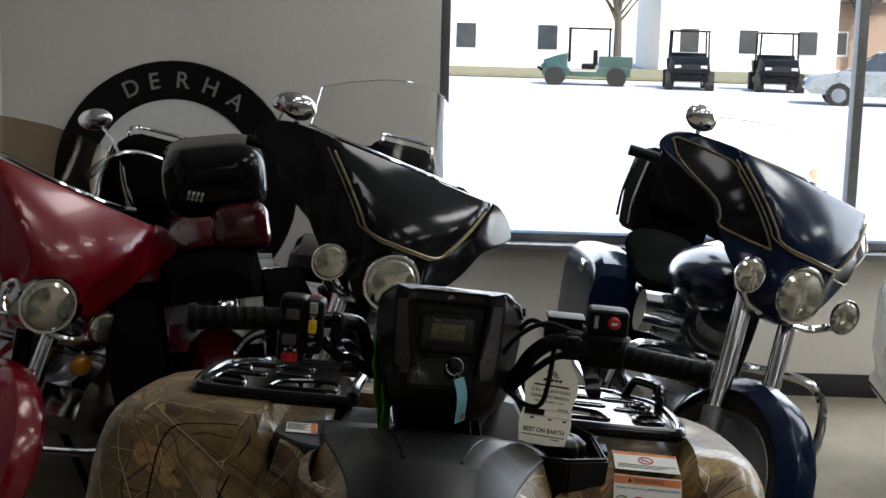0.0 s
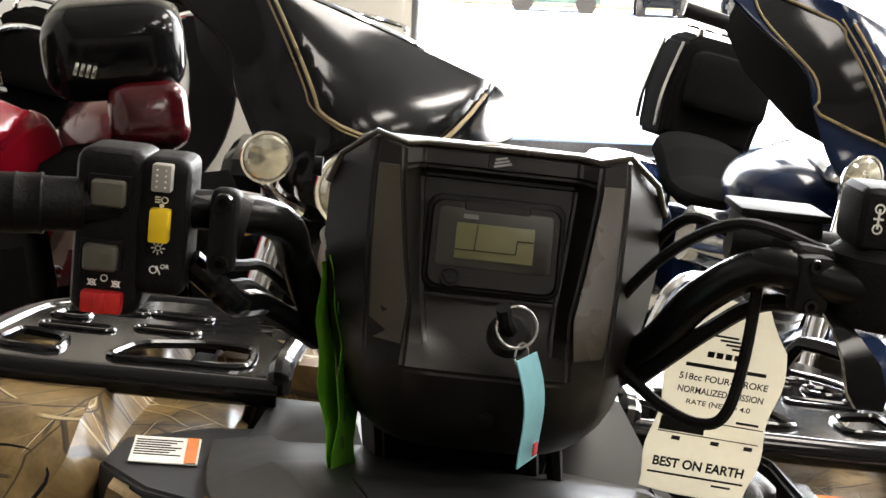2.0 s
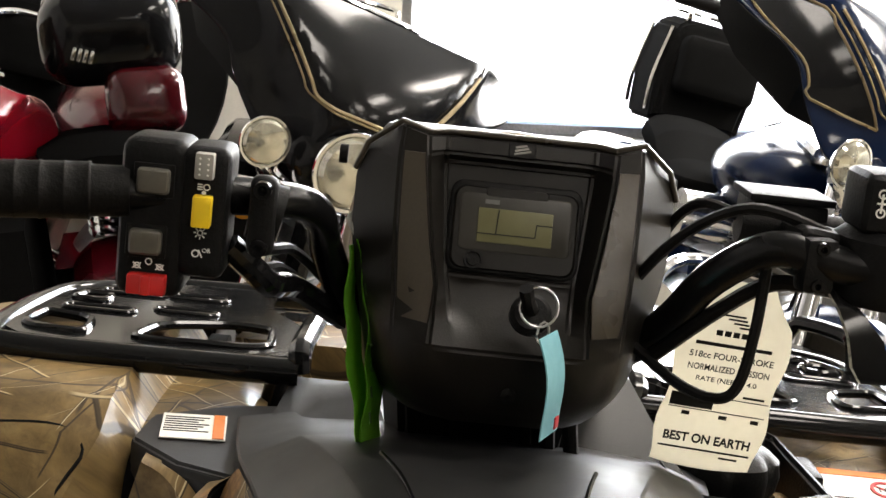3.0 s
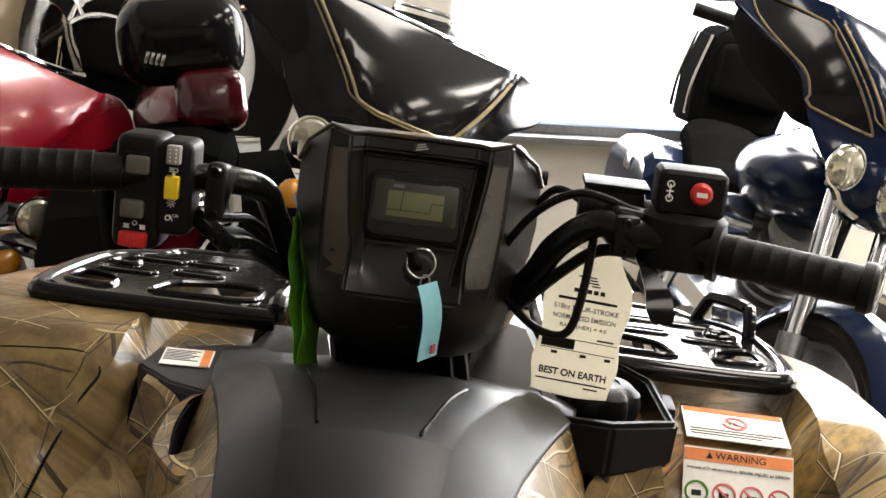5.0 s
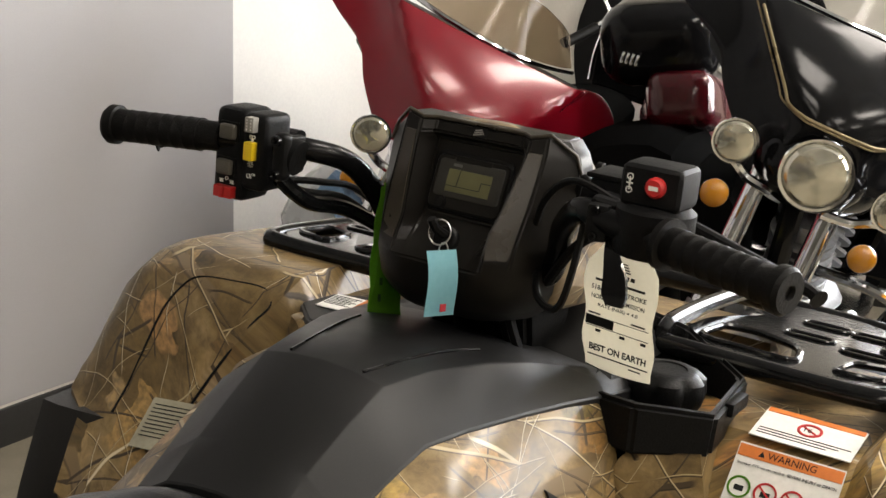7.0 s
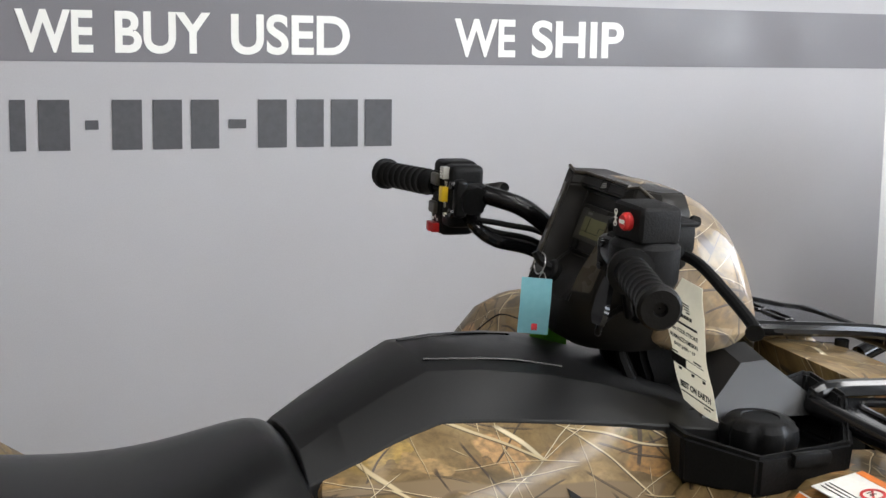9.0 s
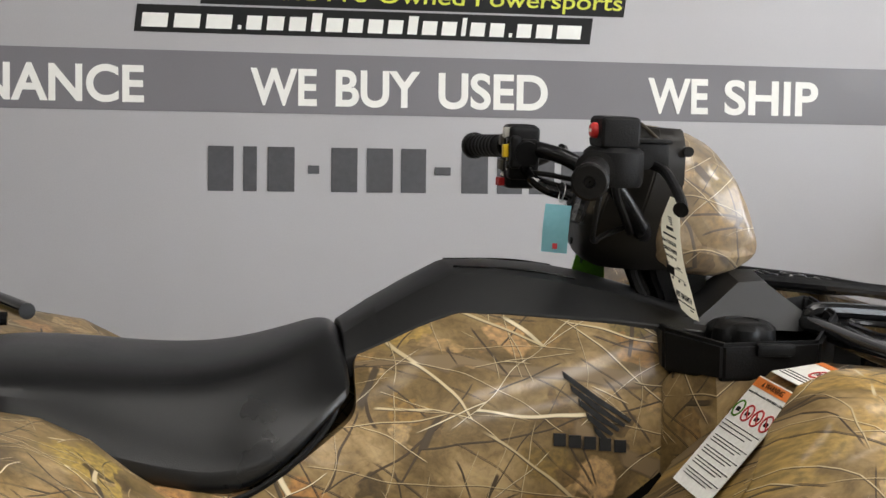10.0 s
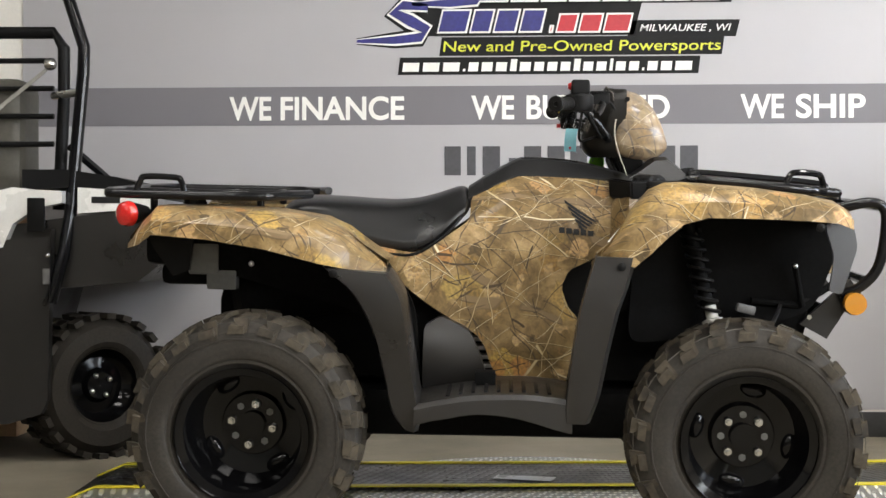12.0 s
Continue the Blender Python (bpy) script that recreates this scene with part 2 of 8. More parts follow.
PAPER = thin_card("hang_tag_paper", (0.80, 0.77, 0.68), (0.70, 0.67, 0.58), 0.5)
LABEL = surface("dull_clear_label", (0.36, 0.34, 0.25), (0.29, 0.27, 0.19), 0.4, scale=150, bump=0.1)
INK = surface("black_ink", (0.012, 0.012, 0.012), None, 0.6, bump=0, spec=0.2)
ORANGE = surface("orange_ink", (0.8, 0.22, 0.04), None, 0.5, bump=0)
REDP = surface("red_plastic", (0.55, 0.02, 0.02), (0.4, 0.015, 0.015), 0.35, bump=0.05)
YELLOWP = surface("yellow_plastic", (0.8, 0.55, 0.02), (0.68, 0.45, 0.02), 0.35, bump=0.05)
LIGHTGREY = surface("light_grey_plastic", (0.3, 0.29, 0.26), (0.22, 0.21, 0.19), 0.45, bump=0.1)
MIDGREY = surface("mid_grey_plastic", (0.11, 0.11, 0.105), None, 0.5, bump=0.1)
BIKESEAT = surface("black_leather", (0.006, 0.006, 0.006), None, 0.5, scale=300, bump=0.4, spec=0.0)
TANKBLACK = surface("satin_black_plastic", (0.010, 0.010, 0.0105), (0.007, 0.007, 0.007), 0.44, scale=700, bump=0.07, spec=0.34)
PANELGREY = surface("grey_display_panel", (0.034, 0.032, 0.027), None, 0.4, bump=0.05, spec=0.3)
PUSH = surface("worn_grey_button", (0.085, 0.078, 0.062), (0.06, 0.055, 0.045), 0.45, scale=120, bump=0.15)
LCD = surface("lcd_glass", (0.125, 0.12, 0.06), (0.105, 0.10, 0.05), 0.35, bump=0, spec=0.15)
TEAL = thin_card("teal_card", (0.25, 0.55, 0.62), (0.2, 0.48, 0.55), 0.3)
GREENPRINT = surface("green_print", (0.02, 0.075, 0.005), None, 0.5, bump=0)
GREEN = thin_card("green_card", (0.11, 0.33, 0.014), (0.06, 0.21, 0.008), 0.5)
AMBER = surface("amber_lens", (0.46, 0.19, 0.006), (0.36, 0.13, 0.005), 0.12, scale=500, bump=0.35, coat=0.8)
REDLENS = surface("red_lens", (0.6, 0.02, 0.015), (0.4, 0.01, 0.01), 0.15, scale=160, bump=0.4, coat=0.6)
LAMPGLASS = surface("lamp_glass", (0.75, 0.72, 0.6), (0.35, 0.33, 0.26), 0.08, 0.75, 26, 0.5, 1.0)
CREAM = surface("cream_paint", (0.72, 0.69, 0.62), (0.66, 0.63, 0.57), 0.75, scale=90, bump=0.12)
WHITEWALL = surface("white_paint", (0.8, 0.79, 0.76), (0.74, 0.73, 0.71), 0.7, scale=90, bump=0.12)
BANNER = surface("grey_vinyl_banner", (0.41, 0.40, 0.405), (0.375, 0.365, 0.37), 0.55, scale=300, bump=0.06, big=1.2)
BAND = surface("dark_grey_vinyl", (0.165, 0.158, 0.168), (0.15, 0.143, 0.152), 0.55, scale=300, bump=0.05)
LETTER = surface("white_vinyl", (0.82, 0.81, 0.76), (0.78, 0.77, 0.72), 0.5, bump=0.03)
DARKLETTER = surface("charcoal_vinyl", (0.06, 0.06, 0.065), None, 0.5, bump=0.03)
NAVY = surface("navy_vinyl", (0.03, 0.03, 0.2), (0.02, 0.02, 0.12), 0.5, bump=0.03, big=9)
CRIMSON = surface("red_vinyl", (0.5, 0.03, 0.04), (0.4, 0.02, 0.03), 0.5, bump=0.03)
LIME = surface("yellow_vinyl", (0.7, 0.72, 0.05), None, 0.5, bump=0.03)
RUBBERBASE = surface("black_cove_base", (0.025, 0.025, 0.025), None, 0.5, bump=0.1)
CARPET = surface("speckled_carpet", (0.30, 0.265, 0.205), (0.18, 0.16, 0.12), 0.95, scale=350, bump=0.5, big=2.0, spec=0.1)
CEIL = surface("ceiling_tile", (0.34, 0.34, 0.33), (0.29, 0.29, 0.28), 0.9, scale=140, bump=0.4)
PLATE = tread_plate("bright_tread_plate", (0.72, 0.72, 0.71))
DARKPLATE = tread_plate("dark_tread_plate", (0.055, 0.055, 0.058))
SAFETY = surface("yellow_line_paint", (0.72, 0.62, 0.03), (0.6, 0.5, 0.03), 0.5, scale=40, bump=0.2)
REDPAINT = surface("red_metallic_paint", (0.20, 0.004, 0.012), (0.16, 0.003, 0.010), 0.2, 0.1, 900, 0.03, 0.3, 0.06)
DARKRED = surface("dark_red_paint", (0.075, 0.003, 0.007), (0.05, 0.002, 0.005), 0.25, 0.1, 900, 0.03, 0.5, 0.06)
BLACKPAINT = surface("black_gloss_paint", (0.006, 0.006, 0.0065), (0.004, 0.004, 0.0045), 0.12, 0.0, 900, 0.02, 0.08, 0.05, spec=0.16)
BLUEPAINT = surface("dark_blue_paint", (0.005, 0.012, 0.036), (0.003, 0.007, 0.02), 0.15, 0.0, 900, 0.02, 0.08, 0.05, spec=0.2)
SILVERPAINT = surface("silver_paint", (0.33, 0.33, 0.31), (0.26, 0.26, 0.25), 0.3, 0.5, 700, 0.03, 0.8)
PALEPAINT = surface("pearl_white_paint", (0.75, 0.74, 0.7), None, 0.25, 0.1, 700, 0.02, 1.0)
GOLD = surface("gold_pinstripe", (0.26, 0.20, 0.11), None, 0.3, 0.4, 90, 0.02)
SMOKE = glass("clear_screen", (0.95, 0.95, 0.93))
# pod plastic in a paler brown: reflected sheen put into the base colour
PODSHEEN = surface("sheen_toned_pod_plastic", (0.040, 0.032, 0.021), (0.030, 0.024, 0.016), 0.30, scale=400, bump=0.05, spec=0.5, big=6, spread=0.05)
TINTED = glass("smoked_screen", (0.45, 0.36, 0.26))
PANE = glass("window_glass", (1, 1, 1))
TANSEAT = surface("olive_grey_vinyl", (0.075, 0.07, 0.055), None, 0.6, bump=0.3)
BELT = surface("grey_webbing", (0.25, 0.24, 0.21), None, 0.8, scale=300, bump=0.4)
CARDBOARD = surface("cardboard", (0.36, 0.22, 0.12), None, 0.85, bump=0.2)
WRAP = surface("cloudy_plastic_wrap", (0.62, 0.63, 0.62), (0.5, 0.52, 0.53), 0.3, scale=25, bump=0.6)
BLUECLOTH = surface("blue_cloth", (0.22, 0.36, 0.52), (0.14, 0.24, 0.38), 0.9, scale=60, bump=0.5)


# ---- mesh helpers ----
def finish(name, bm, mat, parent=None, label="", sharp=32):
    bm.normal_update()
    for f in bm.faces:
        f.smooth = True
    lim = radians(sharp)
    for e in bm.edges:
        if len(e.link_faces) == 2 and e.calc_face_angle(0) > lim:
            e.smooth = False
    me = bpy.data.meshes.new(name)
    bm.to_mesh(me)
    bm.free()
    mats = mat if isinstance(mat, (list, tuple)) else [mat]
    for k in mats:
        me.materials.append(k)
    ob = new(name, me)
    if parent is not None:
        ob.parent = parent
    if label:
        tagged(ob, label=label)
    return ob


def part(name, bm, mat, parent, label=""):
    return finish(name, bm, mat, parent, label)


def thing(name, m, label, category, group="", kind=""):
    ob = new(name)
    ob.empty_display_size = 0.05
    ob.matrix_world = m
    return tagged(ob, label, category, group, kind)


def solid(name, bm, mat, label="", category="", group="", kind=""):
    return tagged(finish(name, bm, mat), label, category, group, kind)


def B():
    return bmesh.new()


def box(bm, c, s, bevel=0.0, rot=(0, 0, 0), seg=2):
    r = bmesh.ops.create_cube(bm, size=1.0, matrix=pose(*c, *rot) @ Matrix.Diagonal((*s, 1)))
    if bevel:
        edges = {e for v in r["verts"] for e in v.link_edges}
        bmesh.ops.bevel(bm, geom=list(edges), offset=bevel, segments=seg, profile=0.6, affect="EDGES", clamp_overlap=True)
    return bm


def cyl(bm, a, b_, r, r2=None, seg=16):
    a, b_ = Vector(a), Vector(b_)
    d = b_ - a
    m = Matrix.Translation((a + b_) / 2) @ d.to_track_quat("Z", "Y").to_matrix().to_4x4()
    bmesh.ops.create_cone(bm, cap_ends=True, segments=seg, radius1=r, radius2=r if r2 is None else r2, depth=d.length, matrix=m)
    return bm


def ball(bm, c, r, seg=16, rings=10):
    rr = r if isinstance(r, (tuple, list)) else (r, r, r)
    bmesh.ops.create_uvsphere(bm, u_segments=seg, v_segments=rings, radius=1.0, matrix=Matrix.Translation(c) @ Matrix.Diagonal((*rr, 1)))
    return bm


def smooth_path(pts, steps=6):
    p = [Vector(q) for q in pts]
    out = []
    for i in range(len(p) - 1):
        a, b_, c, d = p[max(i - 1, 0)], p[i], p[i + 1], p[min(i + 2, len(p) - 1)]
        for k in range(steps):
            t = k / steps
            out.append(0.5 * (2 * b_ + (c - a) * t + (2 * a - 5 * b_ + 4 * c - d) * t * t + (3 * b_ - a - 3 * c + d) * t ** 3))
    return out + [p[-1]]


def tube(bm, pts, r, seg=10, steps=6, closed=False):
    path = smooth_path(pts, steps) if steps > 1 else [Vector(q) for q in pts]
    if closed:
        path = path[:-1]
    n = len(path)
    tan = [((path[(i + 1) % n] - path[i - 1]) if closed else (path[min(i + 1, n - 1)] - path[max(i - 1, 0)])).normalized() for i in range(n)]
    nor = tan[0].orthogonal().normalized()
    rings = []
    for i in range(n):
        nor = (nor - tan[i] * nor.dot(tan[i])).normalized()
        bi = tan[i].cross(nor)
        rad = r(i / max(n - 1, 1)) if callable(r) else r
        rings.append([bm.verts.new(path[i] + rad * (math.cos(a) * nor + math.sin(a) * bi)) for a in (2 * math.pi * k / seg for k in range(seg))])
    for i in range(n if closed else n - 1):
        x, y = rings[i], rings[(i + 1) % n]
        for k in range(seg):
            bm.faces.new((x[k], x[(k + 1) % seg], y[(k + 1) % seg], y[k]))
    if not closed:
        bm.faces.new(rings[0][::-1])
        bm.faces.new(rings[-1])
    return bm


def loft(bm, rings, wrap=True, caps=True):
    vs = [[bm.verts.new(p) for p in r] for r in rings]
    m = len(vs[0])
    for a, b_ in zip(vs, vs[1:]):
        for k in range(m if wrap else m - 1):
            bm.faces.new((a[k], a[(k + 1) % m], b_[(k + 1) % m], b_[k]))
    if caps and wrap:
        bm.faces.new(vs[0][::-1])
        bm.faces.new(vs[-1])
    bmesh.ops.recalc_face_normals(bm, faces=bm.faces[:])
    return bm


def thicken(bm, d):
    bmesh.ops.recalc_face_normals(bm, faces=bm.faces[:])
    bmesh.ops.solidify(bm, geom=bm.faces[:], thickness=d)
    return bm


def lathe(bm, profile, m, seg=32):
    """profile: (radius, height) pairs, turned about the z axis of m."""
    rings = [[m @ Vector((r * math.cos(a), r * math.sin(a), h)) for a in (2 * math.pi * k / seg for k in range(seg))] for r, h in profile]
    loft(bm, rings, True, False)
    return bm


def rounded(pts, steps=5):
    """A closed outline with its corners eased, as 2D points."""
    q = [Vector((*p, 0)) for p in pts]
    out = []
    for i in range(len(q)):
        a, b_, c = q[i - 1], q[i], q[(i + 1) % len(q)]
        r = min(0.3 * (a - b_).length, 0.3 * (c - b_).length, 0.05)
        s, e = b_ + (a - b_).normalized() * r, b_ + (c - b_).normalized() * r
        for k in range(steps + 1):
            t = k / steps
            p = s * (1 - t) ** 2 + b_ * 2 * t * (1 - t) + e * t * t
            out.append((p.x, p.y))
    return out


def slab(bm, outline, depth, thick, grid=0.03, soft=True):
    """A panel in the x-z plane, cut into a grid and pushed to y = depth(x, z), with a thickness to the inside (+ towards y = 0)."""
    pts = rounded(outline) if soft else outline
    f = bm.faces.new([bm.verts.new((x, 0, z)) for x, z in pts])
    for k, normal in ((0, (1, 0, 0)), (1, (0, 0, 1))):
        vals = [p[k] for p in pts]
        c = min(vals) + grid * 0.5
        while c < max(vals):
            co = (c, 0, 0) if k == 0 else (0, 0, c)
            bmesh.ops.bisect_plane(bm, geom=bm.faces[:] + bm.edges[:] + bm.verts[:], plane_co=co, plane_no=normal)
            c += grid
    for v in bm.verts:
        v.co.y = depth(v.co.x, v.co.z)
    s = 1 if sum(v.co.y for v in bm.verts) > 0 else -1
    r = bmesh.ops.extrude_face_region(bm, geom=bm.faces[:])
    for v in r["geom"]:
        if isinstance(v, bmesh.types.BMVert):
            v.co.y -= s * thick
    bmesh.ops.recalc_face_normals(bm, faces=bm.faces[:])
    return bm


def mirrored(bm, s):
    """Moves what was built for y < 0 over to y > 0 when s is 1."""
    if s > 0:
        bmesh.ops.scale(bm, vec=(1, -1, 1), verts=bm.verts)
        bmesh.ops.reverse_faces(bm, faces=bm.faces[:])
    return bm


def lettering(name, words, m, height, mat, parent=None, label="", width=None, bold=0.0, depth=0.0006, shear=0.0, split=False):
    """Words in the built-in font as a mesh: lower left corner at the origin of m, reading along x, up along y."""
    c = bpy.data.curves.new(name, "FONT")
    c.body, c.size, c.extrude, c.offset, c.shear = words, 1.0, 0.0, bold, shear
    tmp = new(name, c)
    bpy.context.view_layer.update()
    me = bpy.data.meshes.new_from_object(tmp.evaluated_get(bpy.context.evaluated_depsgraph_get()))
    bpy.data.objects.remove(tmp)
    co = np.empty(len(me.vertices) * 3)
    me.vertices.foreach_get("co", co)
    co = co.reshape(-1, 3)
    lo, hi = co.min(0), co.max(0)
    sy = height / (hi[1] - lo[1])
    sx = width / (hi[0] - lo[0]) if width else sy
    co = (co - lo) * (sx, sy, 1)
    me.vertices.foreach_set("co", np.ascontiguousarray(co).ravel())
    bm = bmesh.new()
    bm.from_mesh(me)
    bpy.data.meshes.remove(me)
    r = bmesh.ops.extrude_face_region(bm, geom=bm.faces[:])
    bmesh.ops.translate(bm, vec=(0, 0, depth), verts=[v for v in r["geom"] if isinstance(v, bmesh.types.BMVert)])
    bmesh.ops.transform(bm, matrix=m, verts=bm.verts)
    bmesh.ops.recalc_face_normals(bm, faces=bm.faces[:])
    if split:
        return letters_of(bm, mat, parent, label)
    return finish(name, bm, mat, parent, label)


def letters_of(bm, mat, parent, label):
    """Each loose piece of bm as a letter of its own."""
    todo = set(bm.faces)
    while todo:
        seed = todo.pop()
        island, edge = {seed}, [seed]
        while edge:
            for e in edge.pop().edges:
                for f in e.link_faces:
                    if f not in island:
                        island.add(f)
                        edge.append(f)
        todo -= island
        one = bmesh.new()
        seen = {}
        for f in island:
            for v in f.verts:
                if v not in seen:
                    seen[v] = one.verts.new(v.co)
            one.faces.new([seen[v] for v in f.verts])
        finish("letter", one, mat, parent, label)
    bm.free()


def card(bm, m, w, h, t=0.0008, bend=0.0, n=8):
    """A thin card hanging down from the origin of m, its face along +z of m."""
    rings = []
    for k in range(n + 1):
        y = -h * k / n
        z = bend * math.sin(math.pi * 1.3 * k / n)
        rings.append([m @ Vector(p) for p in ((-w / 2, y, z), (w / 2, y, z), (w / 2, y, z + t), (-w / 2, y, z + t))])
    return loft(bm, rings)


# ---- the room ----
WALL_Y, FRONT_X, CEIL_Z = 2.192, 5.27, 3.3
SILL, HEAD, JAMB, END = 0.70, 2.85, 0.145, -7.6

solid("floor", box(B(), (-2.8, -5.4, -0.05), (16.5, 15.8, 0.1)), CARPET, "brown-grey speckled commercial carpet", "floor", kind="structure")
solid("wall_north", box(B(), (-3.97, WALL_Y + 0.075, 1.65), (14.06, 0.15, CEIL_Z)), CREAM, "cream painted showroom wall", "wall", kind="structure")
solid("wall_corner", box(B(), ((3.06 + FRONT_X) / 2, WALL_Y + 0.075, 1.65), (FRONT_X - 3.06, 0.15, CEIL_Z)), WHITEWALL, "white painted wall beside the banner", "wall", kind="structure")
bm = B()
box(bm, (FRONT_X + 0.08, (WALL_Y + 0.15 + JAMB) / 2, 1.65), (0.16, WALL_Y + 0.15 - JAMB, CEIL_Z))
box(bm, (FRONT_X + 0.08, (JAMB + END) / 2, SILL / 2), (0.16, JAMB - END, SILL))
box(bm, (FRONT_X + 0.08, (JAMB + END) / 2, (HEAD + CEIL_Z) / 2), (0.16, JAMB - END, CEIL_Z - HEAD))
box(bm, (FRONT_X + 0.08, (END - 13.2) / 2, 1.65), (0.16, 13.2 + END, CEIL_Z))
solid("wall_east", bm, CREAM, "beige painted wall round the shop window", "wall", kind="structure")
solid("wall_south", box(B(), (-2.85, -13.2, 1.65), (16.1, 0.15, CEIL_Z)), CREAM, "cream painted wall", "wall", kind="structure")
solid("wall_west", box(B(), (-11.0, -5.5, 1.65), (0.15, 15.4, CEIL_Z)), CREAM, "cream painted wall", "wall", kind="structure")
solid("ceiling", box(B(), (-2.8, -5.4, CEIL_Z + 0.06), (16.5, 15.8, 0.1)), CEIL, "white acoustic tile ceiling", "ceiling", kind="structure")

# cove base along the walls
bm = B()
box(bm, (-2.88, WALL_Y - 0.006, 0.055), (16.08, 0.014, 0.11), 0.003)
solid("baseboard", bm, RUBBERBASE, "black rubber cove base", "baseboard", kind="structure")
bm = B()
box(bm, (FRONT_X - 0.006, -5.5, 0.055), (0.014, 15.2, 0.11), 0.003)
solid("baseboard", bm, RUBBERBASE, "black rubber cove base", "baseboard", kind="structure")

# shop window: aluminium frame, mullions, panes, sill
win = thing("window_1", pose(FRONT_X + 0.08, 0, 0), "large shop window with a slim aluminium frame", "window", kind="structure")
for z, s in ((SILL + 0.02, 0.04), (HEAD - 0.02, 0.04)):
    part("window_frame", box(B(), (-0.03, (JAMB + END) / 2, z), (0.09, JAMB - END, s), 0.004), ALLOY, win)
cuts = [JAMB - 0.02, -1.785, -3.5, -5.3, END + 0.02]
for y in cuts:
    part("mullion", box(B(), (-0.03, y, (SILL + HEAD) / 2), (0.088, 0.045, HEAD - SILL - 0.08), 0.004), ALLOY, win)
for a, b_ in zip(cuts, cuts[1:]):
    g = part("pane", box(B(), (-0.02, (a + b_) / 2, (SILL + HEAD) / 2), (0.008, a - b_ - 0.045, HEAD - SILL - 0.08)), PANE, win)
    g.visible_shadow = False
part("window_sill", box(B(), (-0.11, (JAMB + END) / 2, SILL - 0.015), (0.12, JAMB - END, 0.03), 0.006), ALLOY, win, "pale metal sill")

# ceiling lights
LIGHTPANEL = glowing("light_diffuser", (1.0, 0.985, 0.96), 0.7)
first = None
for x in (-3.4, -0.9, 1.6, 4.0):
    for y in (-6.2, -3.6, -1.0):
        m = pose(x, y, CEIL_Z)
        if first is None:
            first = thing("ceiling_light", m, "flush fluorescent ceiling light with a white diffuser", "light", "ceiling lights")
            part("frame", box(B(), (0, 0, -0.012), (1.26, 0.66, 0.03), 0.004), CEIL, first)
            part("diffuser", box(B(), (0, 0, -0.03), (1.2, 0.6, 0.008), 0.002), LIGHTPANEL, first)
        else:
            copy_thing(first, m)
        lamp("ceiling_glow", "AREA", look((x, y, CEIL_Z - 0.045), (x, y, 0)), max(0.3, 2.45 + 0.86 * x) * (1.9 if y < -2 else 1.0), (1.0, 0.985, 0.955), (1.2, 0.6))

# printed wall banner
ban = thing("wall_banner", pose(0, WALL_Y, 0), "wide grey vinyl dealer banner with white lettering on the wall", "banner")
B0, B1 = -1.581, 3.202
part("sheet", box(B(), ((B0 + B1) / 2, -0.004, 1.71), (B1 - B0, 0.006, 3.18), 0.0015), BANNER, ban)
part("band", box(B(), ((B0 + B1) / 2, -0.0085, 1.474), (B1 - B0 - 0.004, 0.002, 0.174)), BAND, ban, "dark grey printed band")


def on_banner(x, z, lift=0.0105):
    return pose(x, -lift, z, 90, 0, 0)


for words, x0, x1 in (("WE", -0.629, -0.438), ("FINANCE", -0.396, 0.164), ("WE", 0.465, 0.657), ("BUY", 0.712, 0.961), ("USED", 1.016, 1.348), ("WE", 1.660, 1.851), ("SHIP", 1.904, 2.208)):
    lettering("lettering", words, on_banner(x0, 1.409), 0.108, LETTER, ban, "white block capital", x1 - x0, 0.024, split=True)
# a row of figures, kept as plain bars
for x0, x1 in ((0.339, 0.424), (0.440, 0.491), (0.510, 0.600), (0.627, 0.672), (0.695, 0.784), (0.800, 0.889), (0.901, 0.988), (1.002, 1.062), (1.083, 1.175), (1.191, 1.280), (1.289, 1.379), (1.388, 1.479)):
    h = 0.13 if x1 - x0 > 0.07 or x0 == 0.44 else 0.024
    part("dark_bar", box(B(), ((x0 + x1) / 2, -0.0085, 1.225), (x1 - x0 - 0.012, 0.002, h)), DARKLETTER, ban)


def italic(x0, x1, z0, z1, lean, y, mat, grow=0.0):
    """A leaning bar on the banner."""
    bm = B()
    d = lean * (z1 - z0)
    g = grow
    pts = [(x0 - g, z0 - g), (x1 + g, z0 - g), (x1 + d + g, z1 + g), (x0 + d - g, z1 + g)]
    loft(bm, [[(px, y, pz) for px, pz in pts], [(px, y - 0.0015, pz) for px, pz in pts]])
    return part("shape", bm, mat, ban)


# dealer mark: two rows of leaning navy blocks with a long swash each, drawn as plain shapes on a black ground
def swash(pts, y, mat, grow=1.0):
    """A bent band on the banner through x, z, half-width points."""
    bm = B()
    upper, lower = [], []
    for i, (px, pz, w) in enumerate(pts):
        ax, az = pts[max(i - 1, 0)][:2]
        cx, cz = pts[min(i + 1, len(pts) - 1)][:2]
        d = Vector((cx - ax, 0, cz - az)).normalized()
        n = Vector((-d.z, 0, d.x)) * w * grow
        upper.append(Vector((px, 0, pz)) + n)
        lower.append(Vector((px, 0, pz)) - n)
    rings = [[(u.x, y, u.z), (v.x, y, v.z), (v.x, y - 0.0015, v.z), (u.x, y - 0.0015, u.z)] for u, v in zip(upper, lower)]
    loft(bm, rings)
    return part("shape", bm, mat, ban)


for x0, x1, z0, z1 in ((0.30, 1.62, 1.927, 2.075), (0.20, 1.19, 1.785, 1.930), (1.16, 1.64, 1.775, 1.850)):
    italic(x0, x1, z0, z1, 0.25, -0.008, INK)
